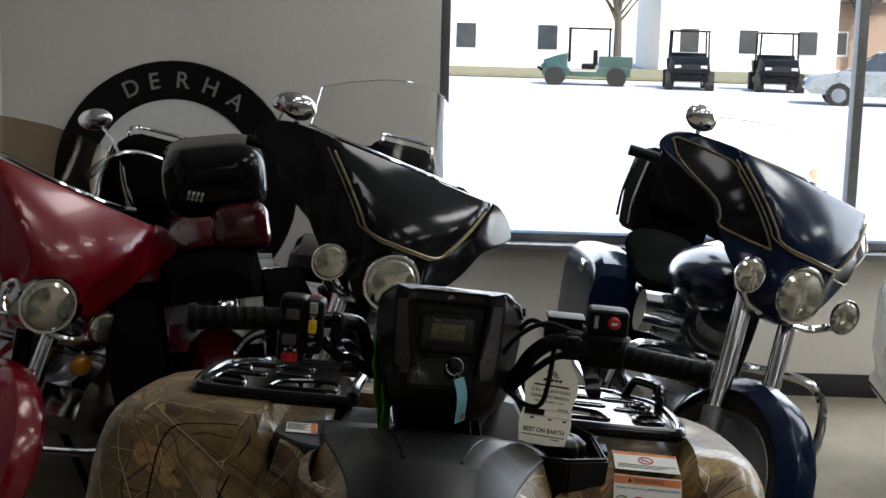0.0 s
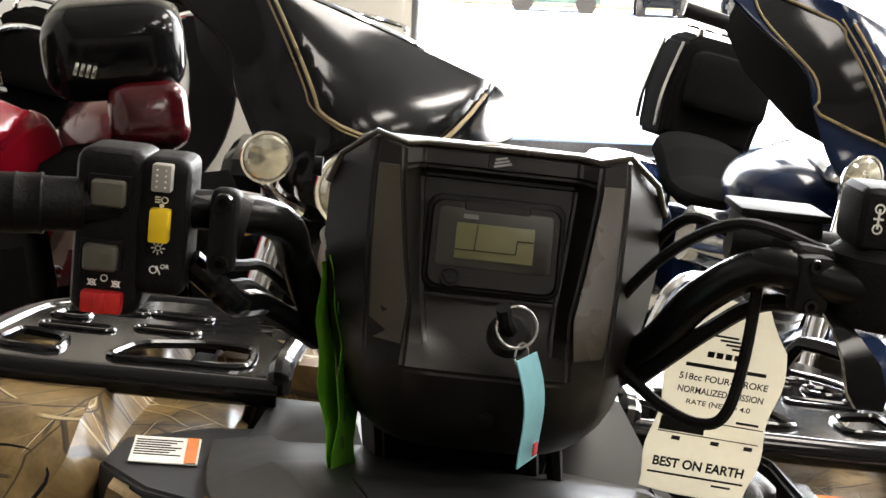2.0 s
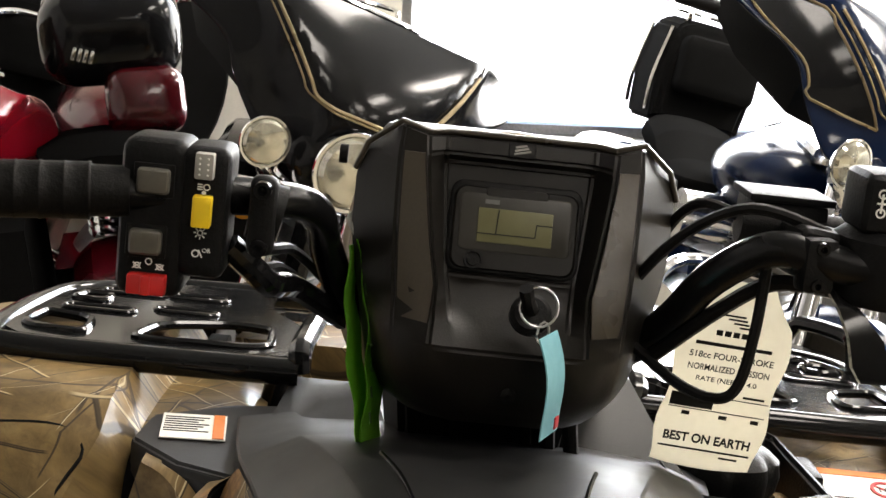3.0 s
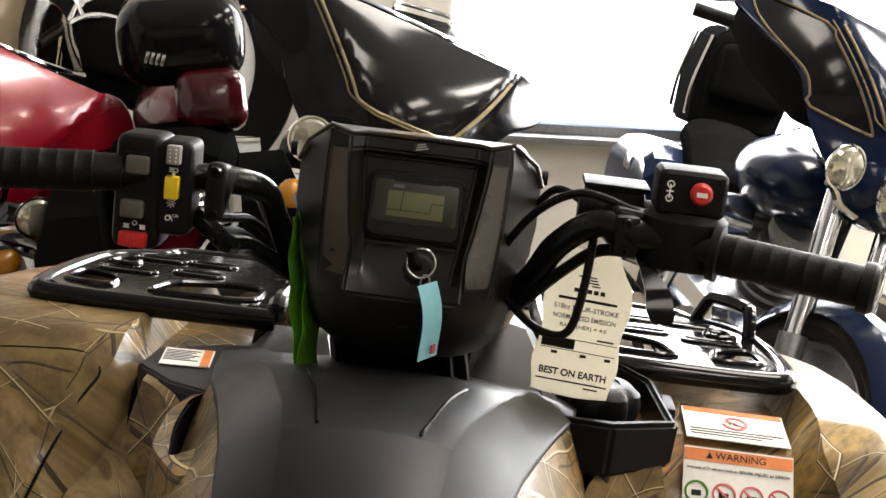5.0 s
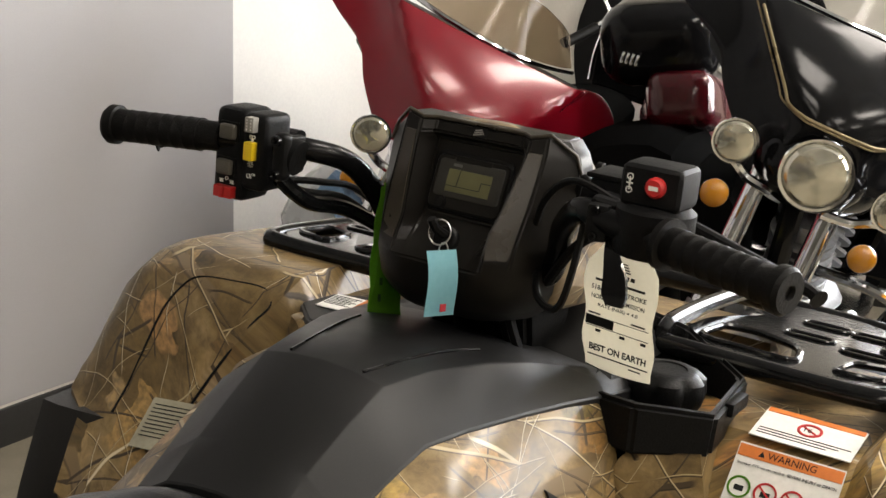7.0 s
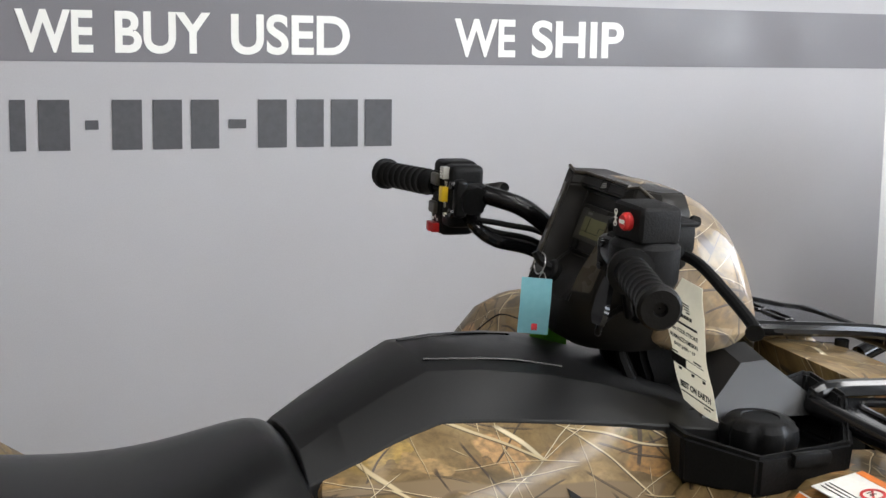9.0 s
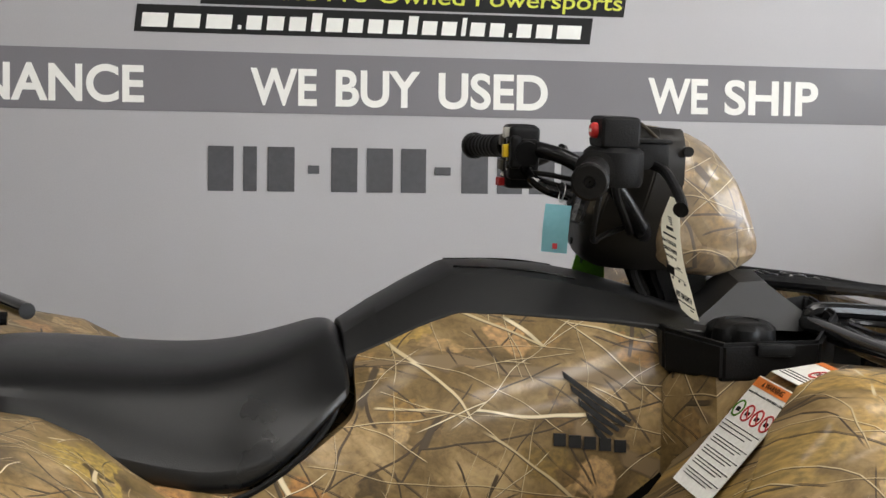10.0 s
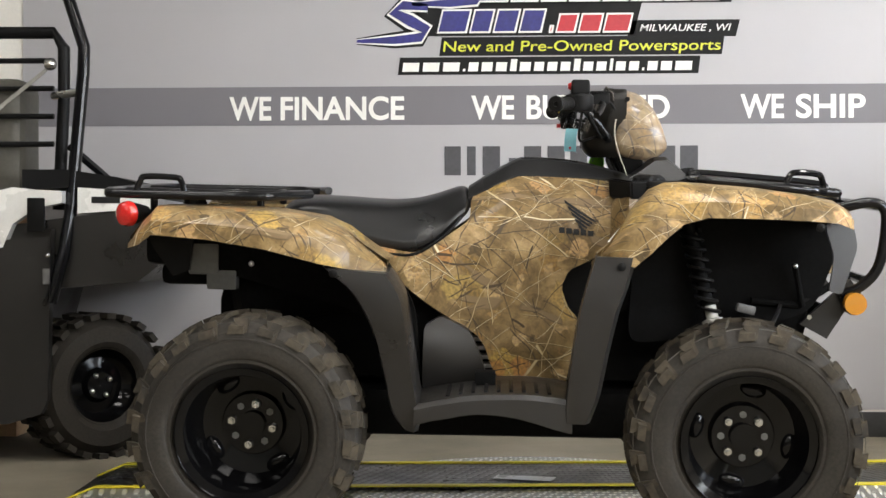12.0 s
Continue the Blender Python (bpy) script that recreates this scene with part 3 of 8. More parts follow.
# the lower initial: foot, spine and head of one S-shaped band; the upper one likewise
for dx, dz in ((0.0, 0.0), (0.25, 0.165)):
    spine = [(0.27 + dx, 1.915 + dz, 0.018), (0.16 + dx, 1.925 + dz, 0.024), (0.115 + dx, 1.895 + dz, 0.027), (0.19 + dx, 1.855 + dz, 0.030), (0.262 + dx, 1.815 + dz, 0.028), (0.235 + dx, 1.780 + dz, 0.024), (0.12 + dx, 1.768 + dz, 0.021), (-0.05 + dx, 1.764 + dz, 0.008)]
    swash(spine, -0.0082, INK, 1.75)
    swash(spine, -0.0100, LETTER, 1.22)
    swash(spine, -0.0120, NAVY, 0.82)
for x, z, widths, h, mat in ((0.49, 1.940, (.155, .135, .125, .150, .125, .150, .125, .130), 0.105, NAVY), (0.315, 1.802, (.145, .105, .115, .115), 0.098, NAVY), (0.815, 1.800, (.03, .10, .11, .13), 0.078, CRIMSON)):
    for w in widths:
        hh = 0.026 if w < 0.05 else h
        italic(x, x + w - 0.020, z, z + hh, 0.25, -0.0105, LETTER, 0.005)
        italic(x + 0.003, x + w - 0.023, z + 0.003, z + hh - 0.003, 0.25, -0.0125, mat)
        x += w
lettering("lettering", "MILWAUKEE , WI", on_banner(1.215, 1.795, 0.0102), 0.036, LETTER, ban, "small white italics", 0.405, 0.006, shear=0.25, split=True)
italic(0.325, 1.575, 1.700, 1.776, 0.15, -0.0078, INK, 0.004)
lettering("lettering", "New and Pre-Owned Powersports", on_banner(0.338, 1.700, 0.0098), 0.062, LIME, ban, "lime yellow lettering", 1.235, 0.006, shear=0.08, split=True)
# the web name, kept as a row of pale bars on black
italic(0.135, 1.475, 1.612, 1.690, 0.12, -0.008, INK)
x = 0.155
for w in (.085, .085, .085, .022, .055, .06, .06, .04, .06, .055, .055, .055, .04, .055, .055, .025, .055, .055, .022, .055, .06, .085):
    italic(x, x + w - 0.012, 1.626, 1.626 + (0.012 if w == .022 else 0.040 + 0.013 * (w in (.04, .025))), 0.12, -0.0105, LETTER)
    x += w * 1.068

# round sign on the front wall
rs = thing("round_sign", pose(FRONT_X - 0.03, 1.37, 0.925), "round black sign ring with pale capitals leaning at the wall", "sign")
yz = pose(0, 0, 0, 0, -90, 0)
part("ring", lathe(B(), [(0.57, -0.012), (0.575, 0.0), (0.57, 0.012), (0.40, 0.012), (0.395, 0.0), (0.40, -0.012), (0.57, -0.012)], yz, 48), BLACK, rs)
part("disc", lathe(B(), [(0.001, -0.008), (0.397, -0.008), (0.397, 0.006), (0.001, 0.006)], yz, 48), WHITEWALL, rs)
for ch, ang in (("D", 115), ("E", 100), ("R", 85), ("H", 70), ("A", 55)):
    a = radians(ang)
    m = Matrix.Translation((-0.0125, 0.45 * -math.cos(a), 0.45 * math.sin(a))) @ pose(0, 0, 0, 0, 0, -90) @ pose(0, 0, 0, 90, 0, 0) @ pose(0, 0, 0, 0, 0, ang - 90)
    lettering("letter", ch, m @ pose(-0.03, 0, 0), 0.075, LIGHTGREY, rs, bold=0.01)

# low turntable and drive-on track
TX, TY, TR = 0.72, 0.62, 0.64
tt = thing("turntable", pose(TX, TY, 0), "round tread-plate turntable under the quad bike", "turntable")
part("plate", lathe(B(), [(0.001, 0.038), (TR - 0.03, 0.038), (TR, 0.034), (TR, 0.012), (TR - 0.02, 0.012), (0.001, 0.012)], pose(0, 0, 0), 96), PLATE, tt, "bright tread plate")
part("rim_band", lathe(B(), [(TR + 0.002, 0.032), (TR + 0.05, 0.014), (TR + 0.05, 0.010), (TR + 0.002, 0.026), (TR + 0.002, 0.032)], pose(0, 0, 0), 96), PLATE, tt, "sloping tread-plate edge")
part("base_ring", lathe(B(), [(TR - 0.14, 0.012), (TR - 0.05, 0.012), (TR - 0.05, 0.0), (TR - 0.14, 0.0), (TR - 0.14, 0.012)], pose(0, 0, 0), 72), DARKMETAL, tt)
tr = thing("drive_on_track", pose(0.65, 0.74, 0, 0, 0, 4.4), "dark tread-plate ramp with yellow edge lines", "ramp")
RUN = ((-1.47, 0.008), (-1.37, 0.050), (1.45, 0.050), (1.58, 0.008))
part("deck", loft(B(), [[(x, -0.235, max(0.0, z - 0.03)), (x, 0.235, max(0.0, z - 0.03)), (x, 0.235, z), (x, -0.235, z)] for x, z in RUN]), DARKPLATE, tr)
for y in (-0.25, 0.25):
    part("edge_line", loft(B(), [[(x, y - 0.017, z), (x, y + 0.017, z), (x, y + 0.017, z + 0.005), (x, y - 0.017, z + 0.005)] for x, z in RUN]), SAFETY, tr, "yellow painted edge line")
for y0, y1, x0, x1 in ((-0.268, -0.34, -1.47, -0.62), (-0.268, -0.34, 0.72, 1.58)):
    cut = [(x, z) for x, z in RUN if x0 <= x <= x1]
    cut = cut + [(x1, 0.05)] if x0 < 0 else [(x0, 0.05)] + cut
    part("side_plate", loft(B(), [[(x, y0, 0.0), (x, y0, z - 0.001), (x, y1, 0.012), (x, y1, 0.0)] for x, z in cut]), PLATE, tr, "bright sloping tread plate")
    for k in range(9):
        x = x0 + (x1 - x0) * (k + 0.9) / 9.8
        part("rivet", ball(B(), (x, -0.30, 0.032), (0.007, 0.007, 0.005), 8, 5), STEEL, tr)
solid("loose_leaflet", box(B(), (0.69, 0.62, 0.0555), (0.2, 0.085, 0.001), 0.0, (0, 0, -14)), WRAP, "crumpled clear plastic leaflet on the ramp", "leaflet")


# ---- the quad bike ----
LEAN = Matrix(((0.9999, -0.0051, 0.0144, -0.0456), (0.006, 0.9976, -0.0693, 0.0640), (-0.014, 0.0694, 0.9975, 0.0730), (0, 0, 0, 1)))
quad = thing("quad_bike", LEAN, "camouflage quad bike with black racks and seat on a turntable", "quad bike")
WHEELBASE, HUB, TYRE = 1.285, 0.309, 0.305


def tyre(bm, y0, y1, r):
    """A low-pressure tyre between y0 (outer) and y1 (inner); its axle is the y axis through the origin."""
    w = y1 - y0
    rim = r * 0.55
    prof = [(rim, 0.10), (rim + 0.012, 0.035), (rim + 0.018, 0.012), (rim + 0.026, 0.012), (rim + 0.028, 0.0), (r * 0.66, -0.012), (r * 0.74, -0.022), (r * 0.80, -0.016), (r * 0.803, -0.024), (r * 0.815, -0.022), (r * 0.818, -0.010), (r * 0.87, 0.004), (r * 0.945, 0.10), (r * 0.965, 0.3), (r * 0.97, 0.5)]
    prof = prof + [(a, 1 - b_) for a, b_ in prof[-2::-1]]
    m = pose(0, y0, 0, -90, 0, 0)
    return lathe(bm, [(a, b_ * w) for a, b_ in prof], m, 56)


def lug_ring(bm, y0, y1, r, n):
    """Chevron tread blocks, three to a pitch, running over the shoulder."""
    w = y1 - y0
    for k in range(n):
        for row, (c, half, skew, wid) in enumerate(((0.17, 0.20, 0.5, 0.56), (0.83, 0.20, -0.5, 0.56), (0.5, 0.17, 0.35 if k % 2 else -0.35, 0.5))):
            a0 = 2 * math.pi * (k + (0.5 if row == 1 else 0.25 if row == 2 else 0)) / n
            da = 2 * math.pi / n * wid
            ring = []
            for top in (0, 1):
                pts = []
                for u, v in ((-1, -1), (1, -1), (1, 1), (-1, 1)):
                    t = c + half * u
                    a = a0 + da * (0.5 * v + skew * u * 0.7) * (0.86 if top else 1.0)
                    drop = max(0.0, abs(t - 0.5) - 0.3) * 0.35 * r
                    rad = r * (1.005 if top else 0.94) - drop
                    y = y0 + w * (0.5 + (t - 0.5) * (0.97 if top else 1.0))
                    pts.append((rad * math.sin(a), y, rad * math.cos(a)))
                ring.append(pts)
            _block(bm, ring)
    # shoulder lugs reaching down the side wall
    for side in (0, 1):
        for k in range(n):
            a = 2 * math.pi * (k + (0.5 if side else 0.0)) / n
            ring = []
            for top in (0, 1):
                pts = []
                for rr, s in ((0.985, -1.3), (0.985, 1.1), (0.87 - 0.035 * (k % 2), 0.9), (0.85 - 0.035 * (k % 2), -0.3)):
                    aa = a + s * 2 * math.pi / n * 0.2
                    off = (-0.004 if rr < 0.9 else 0.012) if top else 0.02
                    y = y0 + off if side == 0 else y1 - off
                    pts.append((rr * r * math.sin(aa), y, rr * r * math.cos(aa)))
                ring.append(pts)
            _block(bm, ring)
    return bm


def _block(bm, rings):
    a, b_ = [[bm.verts.new(p) for p in r] for r in rings]
    bm.faces.new(b_)
    for k in range(4):
        bm.faces.new((a[k], a[(k + 1) % 4], b_[(k + 1) % 4], b_[k]))


def wheel(x, side, y0, y1, hub, deep):
    """side -1: right. y0, y1: outer and inner side wall as distances from the middle plane; hub: distance of the bolted face."""
    rim = B()
    r = TYRE * 0.54
    m = pose(0, -y1, 0, -90, 0, 0)
    w = y1 - y0
    # barrel with a lip, then the dished centre
    o = y1 - hub
    lathe(rim, [(r + 0.008, -0.004), (r + 0.008, 0.008), (r - 0.012, 0.014), (r - 0.02, 0.05), (r - 0.03, max(o - 0.005, 0.06)),
                (0.085, o + 0.004), (0.08, o - 0.012), (0.035, o - 0.012), (0.034, o - 0.03), (0.001, o - 0.03)], m, 40)
    ob = finish("wheel", mirrored(rim, side), RIMBLACK, quad, "black steel wheel")
    ob.location = (x, 0, HUB)
    t = part("tyre", mirrored(tyre(B(), -y1, -y0, TYRE), side), RUBBER, ob, "knobbly black tyre")
    lg = B()
    lug_ring(lg, -y1, -y0, TYRE, 22)
    bmesh.ops.recalc_face_normals(lg, faces=lg.faces[:])
    tagged(part("tread", mirrored(lg, side), LUG, ob, "dusty tread blocks"), kind="stuff")
    if not deep:
        ring = [((TYRE * 0.955) * math.cos(a), -y1 + 0.012, (TYRE * 0.955) * math.sin(a)) for a in (2 * math.pi * k / 72 for k in range(72))]
        part("moulding_line", mirrored(tube(B(), ring + ring[:1], 0.0011, 5, 1, True), side), PUSH, t, "thin pale moulding line")
    for k in range(4):
        a = radians(90 * k + 10 if deep else 90 * k + 45)
        c = Vector((0.055 * math.sin(a), -y1 + o - 0.012, 0.055 * math.cos(a)))
        nut = B()
        cyl(nut, c, c + Vector((0, -0.016, 0)), 0.0125, 0.0105, 6)
        cyl(nut, c + Vector((0, -0.016, 0)), c + Vector((0, -0.026, 0)), 0.007, 0.006, 8)
        part("wheel_nut", mirrored(nut, side), STEEL, ob)
    for k in range(4):
        a = radians(45 * (1 if deep else 0) + 90 * k + 12)
        boss = part("boss", mirrored(ball(B(), (0, 0, 0), (0.034, 0.014, 0.02), 12, 7), side), RIMBLACK, ob)
        boss.matrix_local = pose(0.122 * math.sin(a), side * (y1 - o + 0.006), 0.122 * math.cos(a), 0, math.degrees(a), 0)
    for k in range(4):
        a = radians(90 * k + (55 if deep else 0))
        c = Vector((0.056 * math.sin(a), -y1 + o - 0.0135, 0.056 * math.cos(a)))
        part("hub_slot", mirrored(cyl(B(), c, c + Vector((0, 0.004, 0)), 0.010, seg=6), side), MIDGREY, ob)
    return ob


for side in (-1, 1):
    wheel(WHEELBASE, side, 0.365, 0.565, 0.45, False)
    wheel(0.0, side, 0.335, 0.585, 0.41, True)


# fenders: a lofted sheet from the inner edge over the crown to the outer lip
def eased(stations, steps=4):
    """More stations on a smooth course through the given ones."""
    out = []
    for k in range(len(stations) - 1):
        a, b_, c, d = stations[max(k - 1, 0)], stations[k], stations[k + 1], stations[min(k + 2, len(stations) - 1)]
        for q in range(steps):
            t = q / steps
            out.append([0.5 * (2 * n + (o - m) * t + (2 * m - 5 * n + 4 * o - r) * t * t + (3 * n - m - 3 * o + r) * t ** 3) for m, n, o, r in zip(a, b_, c, d)])
    return out + [list(stations[-1])]


def shelf(x, side, front):
    """How far, and how wide, the inner part of a front fender lies below its outer crown."""
    if not front:
        return 0.0, 0.235
    return float(np.interp(x, [0.92, 0.96, 0.99, 1.03, 1.07, 1.17], [0.03, 0.04, 0.05, 0.047, 0.032, 0.03])), 0.235 if side < 0 else 0.09


def fender(stations, side, name, label):
    """A lofted shell: over the crown from the inner edge to the outer lip and back underneath."""
    bm = B()
    rings = []
    fine = []
    for s0, s1 in zip(stations, stations[1:]):
        for k in range(4):
            fine.append([a + (b_ - a) * k / 4 for a, b_ in zip(s0, s1)])
    for x, top, low, yi, yo in fine + [stations[-1]]:
        d = top - low
        sink, edge = shelf(x, side, name == "front_fender")
        sec = [(yi, top - 0.010 - sink), (yi + 0.25 * edge, top - sink), (yi + 0.6 * edge, top + 0.002 - sink), (yi + edge, top - sink), (yi + edge + 0.022, top + 0.002), (yo - 0.075, top + 0.001),
               (yo - 0.04, top - 0.06 * d - 0.004), (yo - 0.018, top - 0.2 * d - 0.008), (yo - 0.003, top - 0.5 * d), (yo - 0.002, low)]
        inner = [(y - (0.007 if k > 5 else 0.0), z - (0.007 if k < 9 else 0.0)) for k, (y, z) in enumerate(sec)]
        rings.append([(x, -y, z) for y, z in sec] + [(x, -y, z) for y, z in inner[::-1]])
    loft(bm, rings)
    return part(name, mirrored(bm, side), CAMO, quad, label)


def fender_z(stations, x, y, side=-1):
    """Height of the fender's skin at x and at the distance y from the middle."""
    top, low, yi, yo = [float(np.interp(x, [s[0] for s in stations], [s[k] for s in stations])) for k in (1, 2, 3, 4)]
    sink, edge = shelf(x, side, stations is FRONT_FENDER)
    q = max(0.0, (y - yo + 0.075) / 0.075)
    return top - (sink if y < yi + edge + 0.01 else 0.0) - 0.5 * (top - low) * q ** 2


FRONT_FENDER = [(0.90, 0.778, 0.77, 0.24, 0.50), (0.93, 0.805, 0.765, 0.24, 0.545), (0.96, 0.85, 0.757, 0.235, 0.556), (0.99, 0.898, 0.75, 0.20, 0.56), (1.03, 0.942, 0.785, 0.18, 0.565), (1.07, 0.96, 0.825, 0.18, 0.565),
                (1.11, 0.963, 0.86, 0.18, 0.565), (1.17, 0.96, 0.877, 0.18, 0.565), (1.3, 0.95, 0.876, 0.18, 0.56), (1.42, 0.935, 0.872, 0.18, 0.55), (1.5, 0.92, 0.866, 0.18, 0.53), (1.545, 0.895, 0.85, 0.18, 0.5)]
REAR_FENDER = [(-0.325, 0.80, 0.775, 0.18, 0.46), (-0.29, 0.845, 0.785, 0.18, 0.5), (-0.245, 0.885, 0.815, 0.18, 0.535), (-0.1, 0.885, 0.805, 0.18, 0.55), (0.05, 0.878, 0.782, 0.18, 0.55),
               (0.18, 0.858, 0.748, 0.18, 0.54), (0.24, 0.832, 0.735, 0.18, 0.52), (0.295, 0.79, 0.725, 0.18, 0.49), (0.355, 0.75, 0.715, 0.18, 0.46)]


# stations of the tank cover: x, height and half-width of its crown, height and half-width of its lower edge
COVER = ((0.556, 0.938, 0.058, 0.906, 0.098), (0.60, 0.967, 0.06, 0.927, 0.104), (0.655, 0.999, 0.063, 0.956, 0.111), (0.70, 1.022, 0.067, 0.974, 0.117), (0.76, 1.024, 0.078, 0.974, 0.127),
         (0.84, 1.018, 0.10, 0.972, 0.145), (0.90, 1.008, 0.116, 0.97, 0.160), (0.95, 0.995, 0.13, 0.967, 0.174), (1.0, 0.982, 0.14, 0.962, 0.182), (1.08, 0.968, 0.15, 0.954, 0.19))


def panel_y(x, z):
    """Depth of the side panel: upright below, bowed in to meet the tank cover above."""
    ez, ey = np.interp(x, [c[0] for c in COVER], [c[3] for c in COVER]), np.interp(x, [c[0] for c in COVER], [c[4] for c in COVER])
    up = max(0.0, min(1.05, (z - 0.74) / (ez - 0.74)))
    return -0.215 + (0.218 - ey) * up ** 2.4 + 0.12 * max(0.0, 0.5 - z) - 0.012 * math.sin(9 * (x - 0.3)) * max(0.0, 0.8 - z)


for side in (-1, 1):
    tail_end = [(0.83, 0.70, 0.694, 0.26, 0.47), (0.865, 0.742, 0.735, 0.25, 0.485)] if side > 0 else []
    fender(tail_end + FRONT_FENDER, side, "front_fender", "woodland camouflage front fender")
    fender(REAR_FENDER, side, "rear_fender", "woodland camouflage rear fender")
    # upright inner wall between the side panel and the fender
    yw = 0.288 if side < 0 else 0.272
    bm = B()
    slab(bm, [(0.952, 0.755), (0.955, 0.90), (0.985, 0.94), (1.10, 0.935), (1.09, 0.80)], lambda x, z: -yw + 1.7 * max(0.0, 0.995 - x) + 0.25 * max(0.0, z - 0.86), 0.015, 0.03)
    iw = part("inner_wall", mirrored(bm, side), CAMO, quad, "camouflage wall under the bin")
    # its film is laid along the slanting wall
    slant = Matrix.Translation((0.995, side * yw, 0)) @ Matrix.Rotation(side * math.atan(1.7), 4, "Z")
    iw.data.transform(slant.inverted())
    iw.matrix_local = slant
    bm = B()
    slab(bm, [(0.79, 0.56), (0.79, 0.73), (0.90, 0.80), (0.95, 0.86), (1.03, 0.86), (1.03, 0.60)], lambda x, z: -0.165, 0.02, 0.05)
    part("leg_shield", mirrored(bm, side), BLACK, quad)
    # grey mud guards
    bm = B()
    loft(bm, [[(x0, -yo, z), (x1, -yo - 0.006, z), (x1 + 0.012, -yo + 0.02, z), (x1 + 0.005, -0.30, z), (x0 + 0.03, -0.30, z), (x0 - 0.002, -yo + 0.03, z)] for x0, x1, z, yo in eased(
              ((0.893, 0.985, 0.775, 0.553), (0.872, 0.965, 0.70, 0.558), (0.855, 0.942, 0.63, 0.56), (0.838, 0.918, 0.52, 0.552), (0.828, 0.9, 0.42, 0.54), (0.826, 0.875, 0.345, 0.53)))])
    part("front_mud_guard", mirrored(bm, side), GREY, quad, "dark grey plastic mud guard")
    bm = B()
    loft(bm, [[(x0, -yo + 0.01, z0), (x1, -yo, z1), (x1 + 0.01, -yo + 0.03, z1), (x1, -0.28, z1), (x0, -0.28, z0), (x0 - 0.006, -yo + 0.03, z0)] for x0, z0, x1, z1, yo in eased(
              ((0.20, 0.736, 0.355, 0.722, 0.52), (0.245, 0.70, 0.392, 0.668, 0.53), (0.285, 0.66, 0.408, 0.6, 0.535), (0.33, 0.575, 0.42, 0.52, 0.535), (0.36, 0.46, 0.432, 0.44, 0.53), (0.38, 0.365, 0.443, 0.36, 0.52), (0.415, 0.315, 0.435, 0.312, 0.515)))])
    part("rear_mud_guard", mirrored(bm, side), GREY, quad, "dark grey plastic mud guard")
    for c in ((0.957, -0.562, 0.752), (0.225, -0.532, 0.722), (1.455, -0.53, 0.855)):
        part("bolt", mirrored(lathe(B(), [(0.001, 0), (0.011, 0), (0.011, 0.004), (0.006, 0.006), (0.001, 0.006)], pose(c[0], c[1], c[2], 90, 0, 0), 12), side), BLACK, quad)
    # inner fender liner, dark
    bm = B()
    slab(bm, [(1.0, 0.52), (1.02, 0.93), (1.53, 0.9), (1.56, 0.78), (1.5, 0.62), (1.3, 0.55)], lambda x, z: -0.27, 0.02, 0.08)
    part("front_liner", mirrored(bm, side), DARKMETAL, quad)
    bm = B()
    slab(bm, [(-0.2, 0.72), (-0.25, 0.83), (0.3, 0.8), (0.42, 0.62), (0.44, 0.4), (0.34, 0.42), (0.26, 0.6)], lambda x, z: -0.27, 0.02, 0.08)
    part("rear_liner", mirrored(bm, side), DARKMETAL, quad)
    # nose guard ahead of the wheel
    bm = B()
    slab(bm, [(1.47, 0.865), (1.56, 0.86), (1.575, 0.80), (1.53, 0.68), (1.49, 0.69), (1.505, 0.78)], lambda x, z: -0.5 + 1.2 * (x - 1.47) ** 1.0 * 0.6, 0.012, 0.04)
    part("nose_guard", mirrored(bm, side), GREY, quad)
    # tank side panel, camouflage
    bm = B()
    panel = [(0.566, 0.912), (0.69, 0.975), (0.966, 0.968), (0.963, 0.79), (0.905, 0.745), (0.84, 0.714), (0.820, 0.665), (0.842, 0.607), (0.868, 0.58), (0.85, 0.46), (0.828, 0.352), (0.73, 0.357), (0.64, 0.415), (0.60, 0.525), (0.464, 0.605), (0.352, 0.69), (0.30, 0.775), (0.43, 0.752), (0.565, 0.848)]
    slab(bm, panel, panel_y, 0.02, 0.022)
    part("side_panel", mirrored(bm, side), CAMO, quad, "woodland camouflage side panel")
# black tank cover
bm = B()
rings = []
for x, zc, wt, zs, ws in COVER:
    rings.append([(x, -ws, zs - 0.03), (x, -ws, zs), (x, -wt, zc - 0.006), (x, -wt * 0.5, zc), (x, 0, zc + 0.002), (x, wt * 0.5, zc), (x, wt, zc - 0.006), (x, ws, zs), (x, ws, zs - 0.03)])
loft(bm, rings)
bmesh.ops.bevel(bm, geom=[e for e in bm.edges if len(e.link_faces) == 2 and e.calc_face_angle(0) > 0.4], offset=0.0015, segments=1, affect="EDGES", clamp_overlap=True)
finish("tank_cover", bm, TANKBLACK, quad, "matt black tank cover", sharp=17)
for s in (-1, 1):
    part("cover_groove", tube(B(), [(0.868, s * 0.072, 1.0118), (0.80, s * 0.057, 1.0208), (0.705, s * 0.041, 1.0222)], 0.0017, 6, 5), BARBLACK, quad)

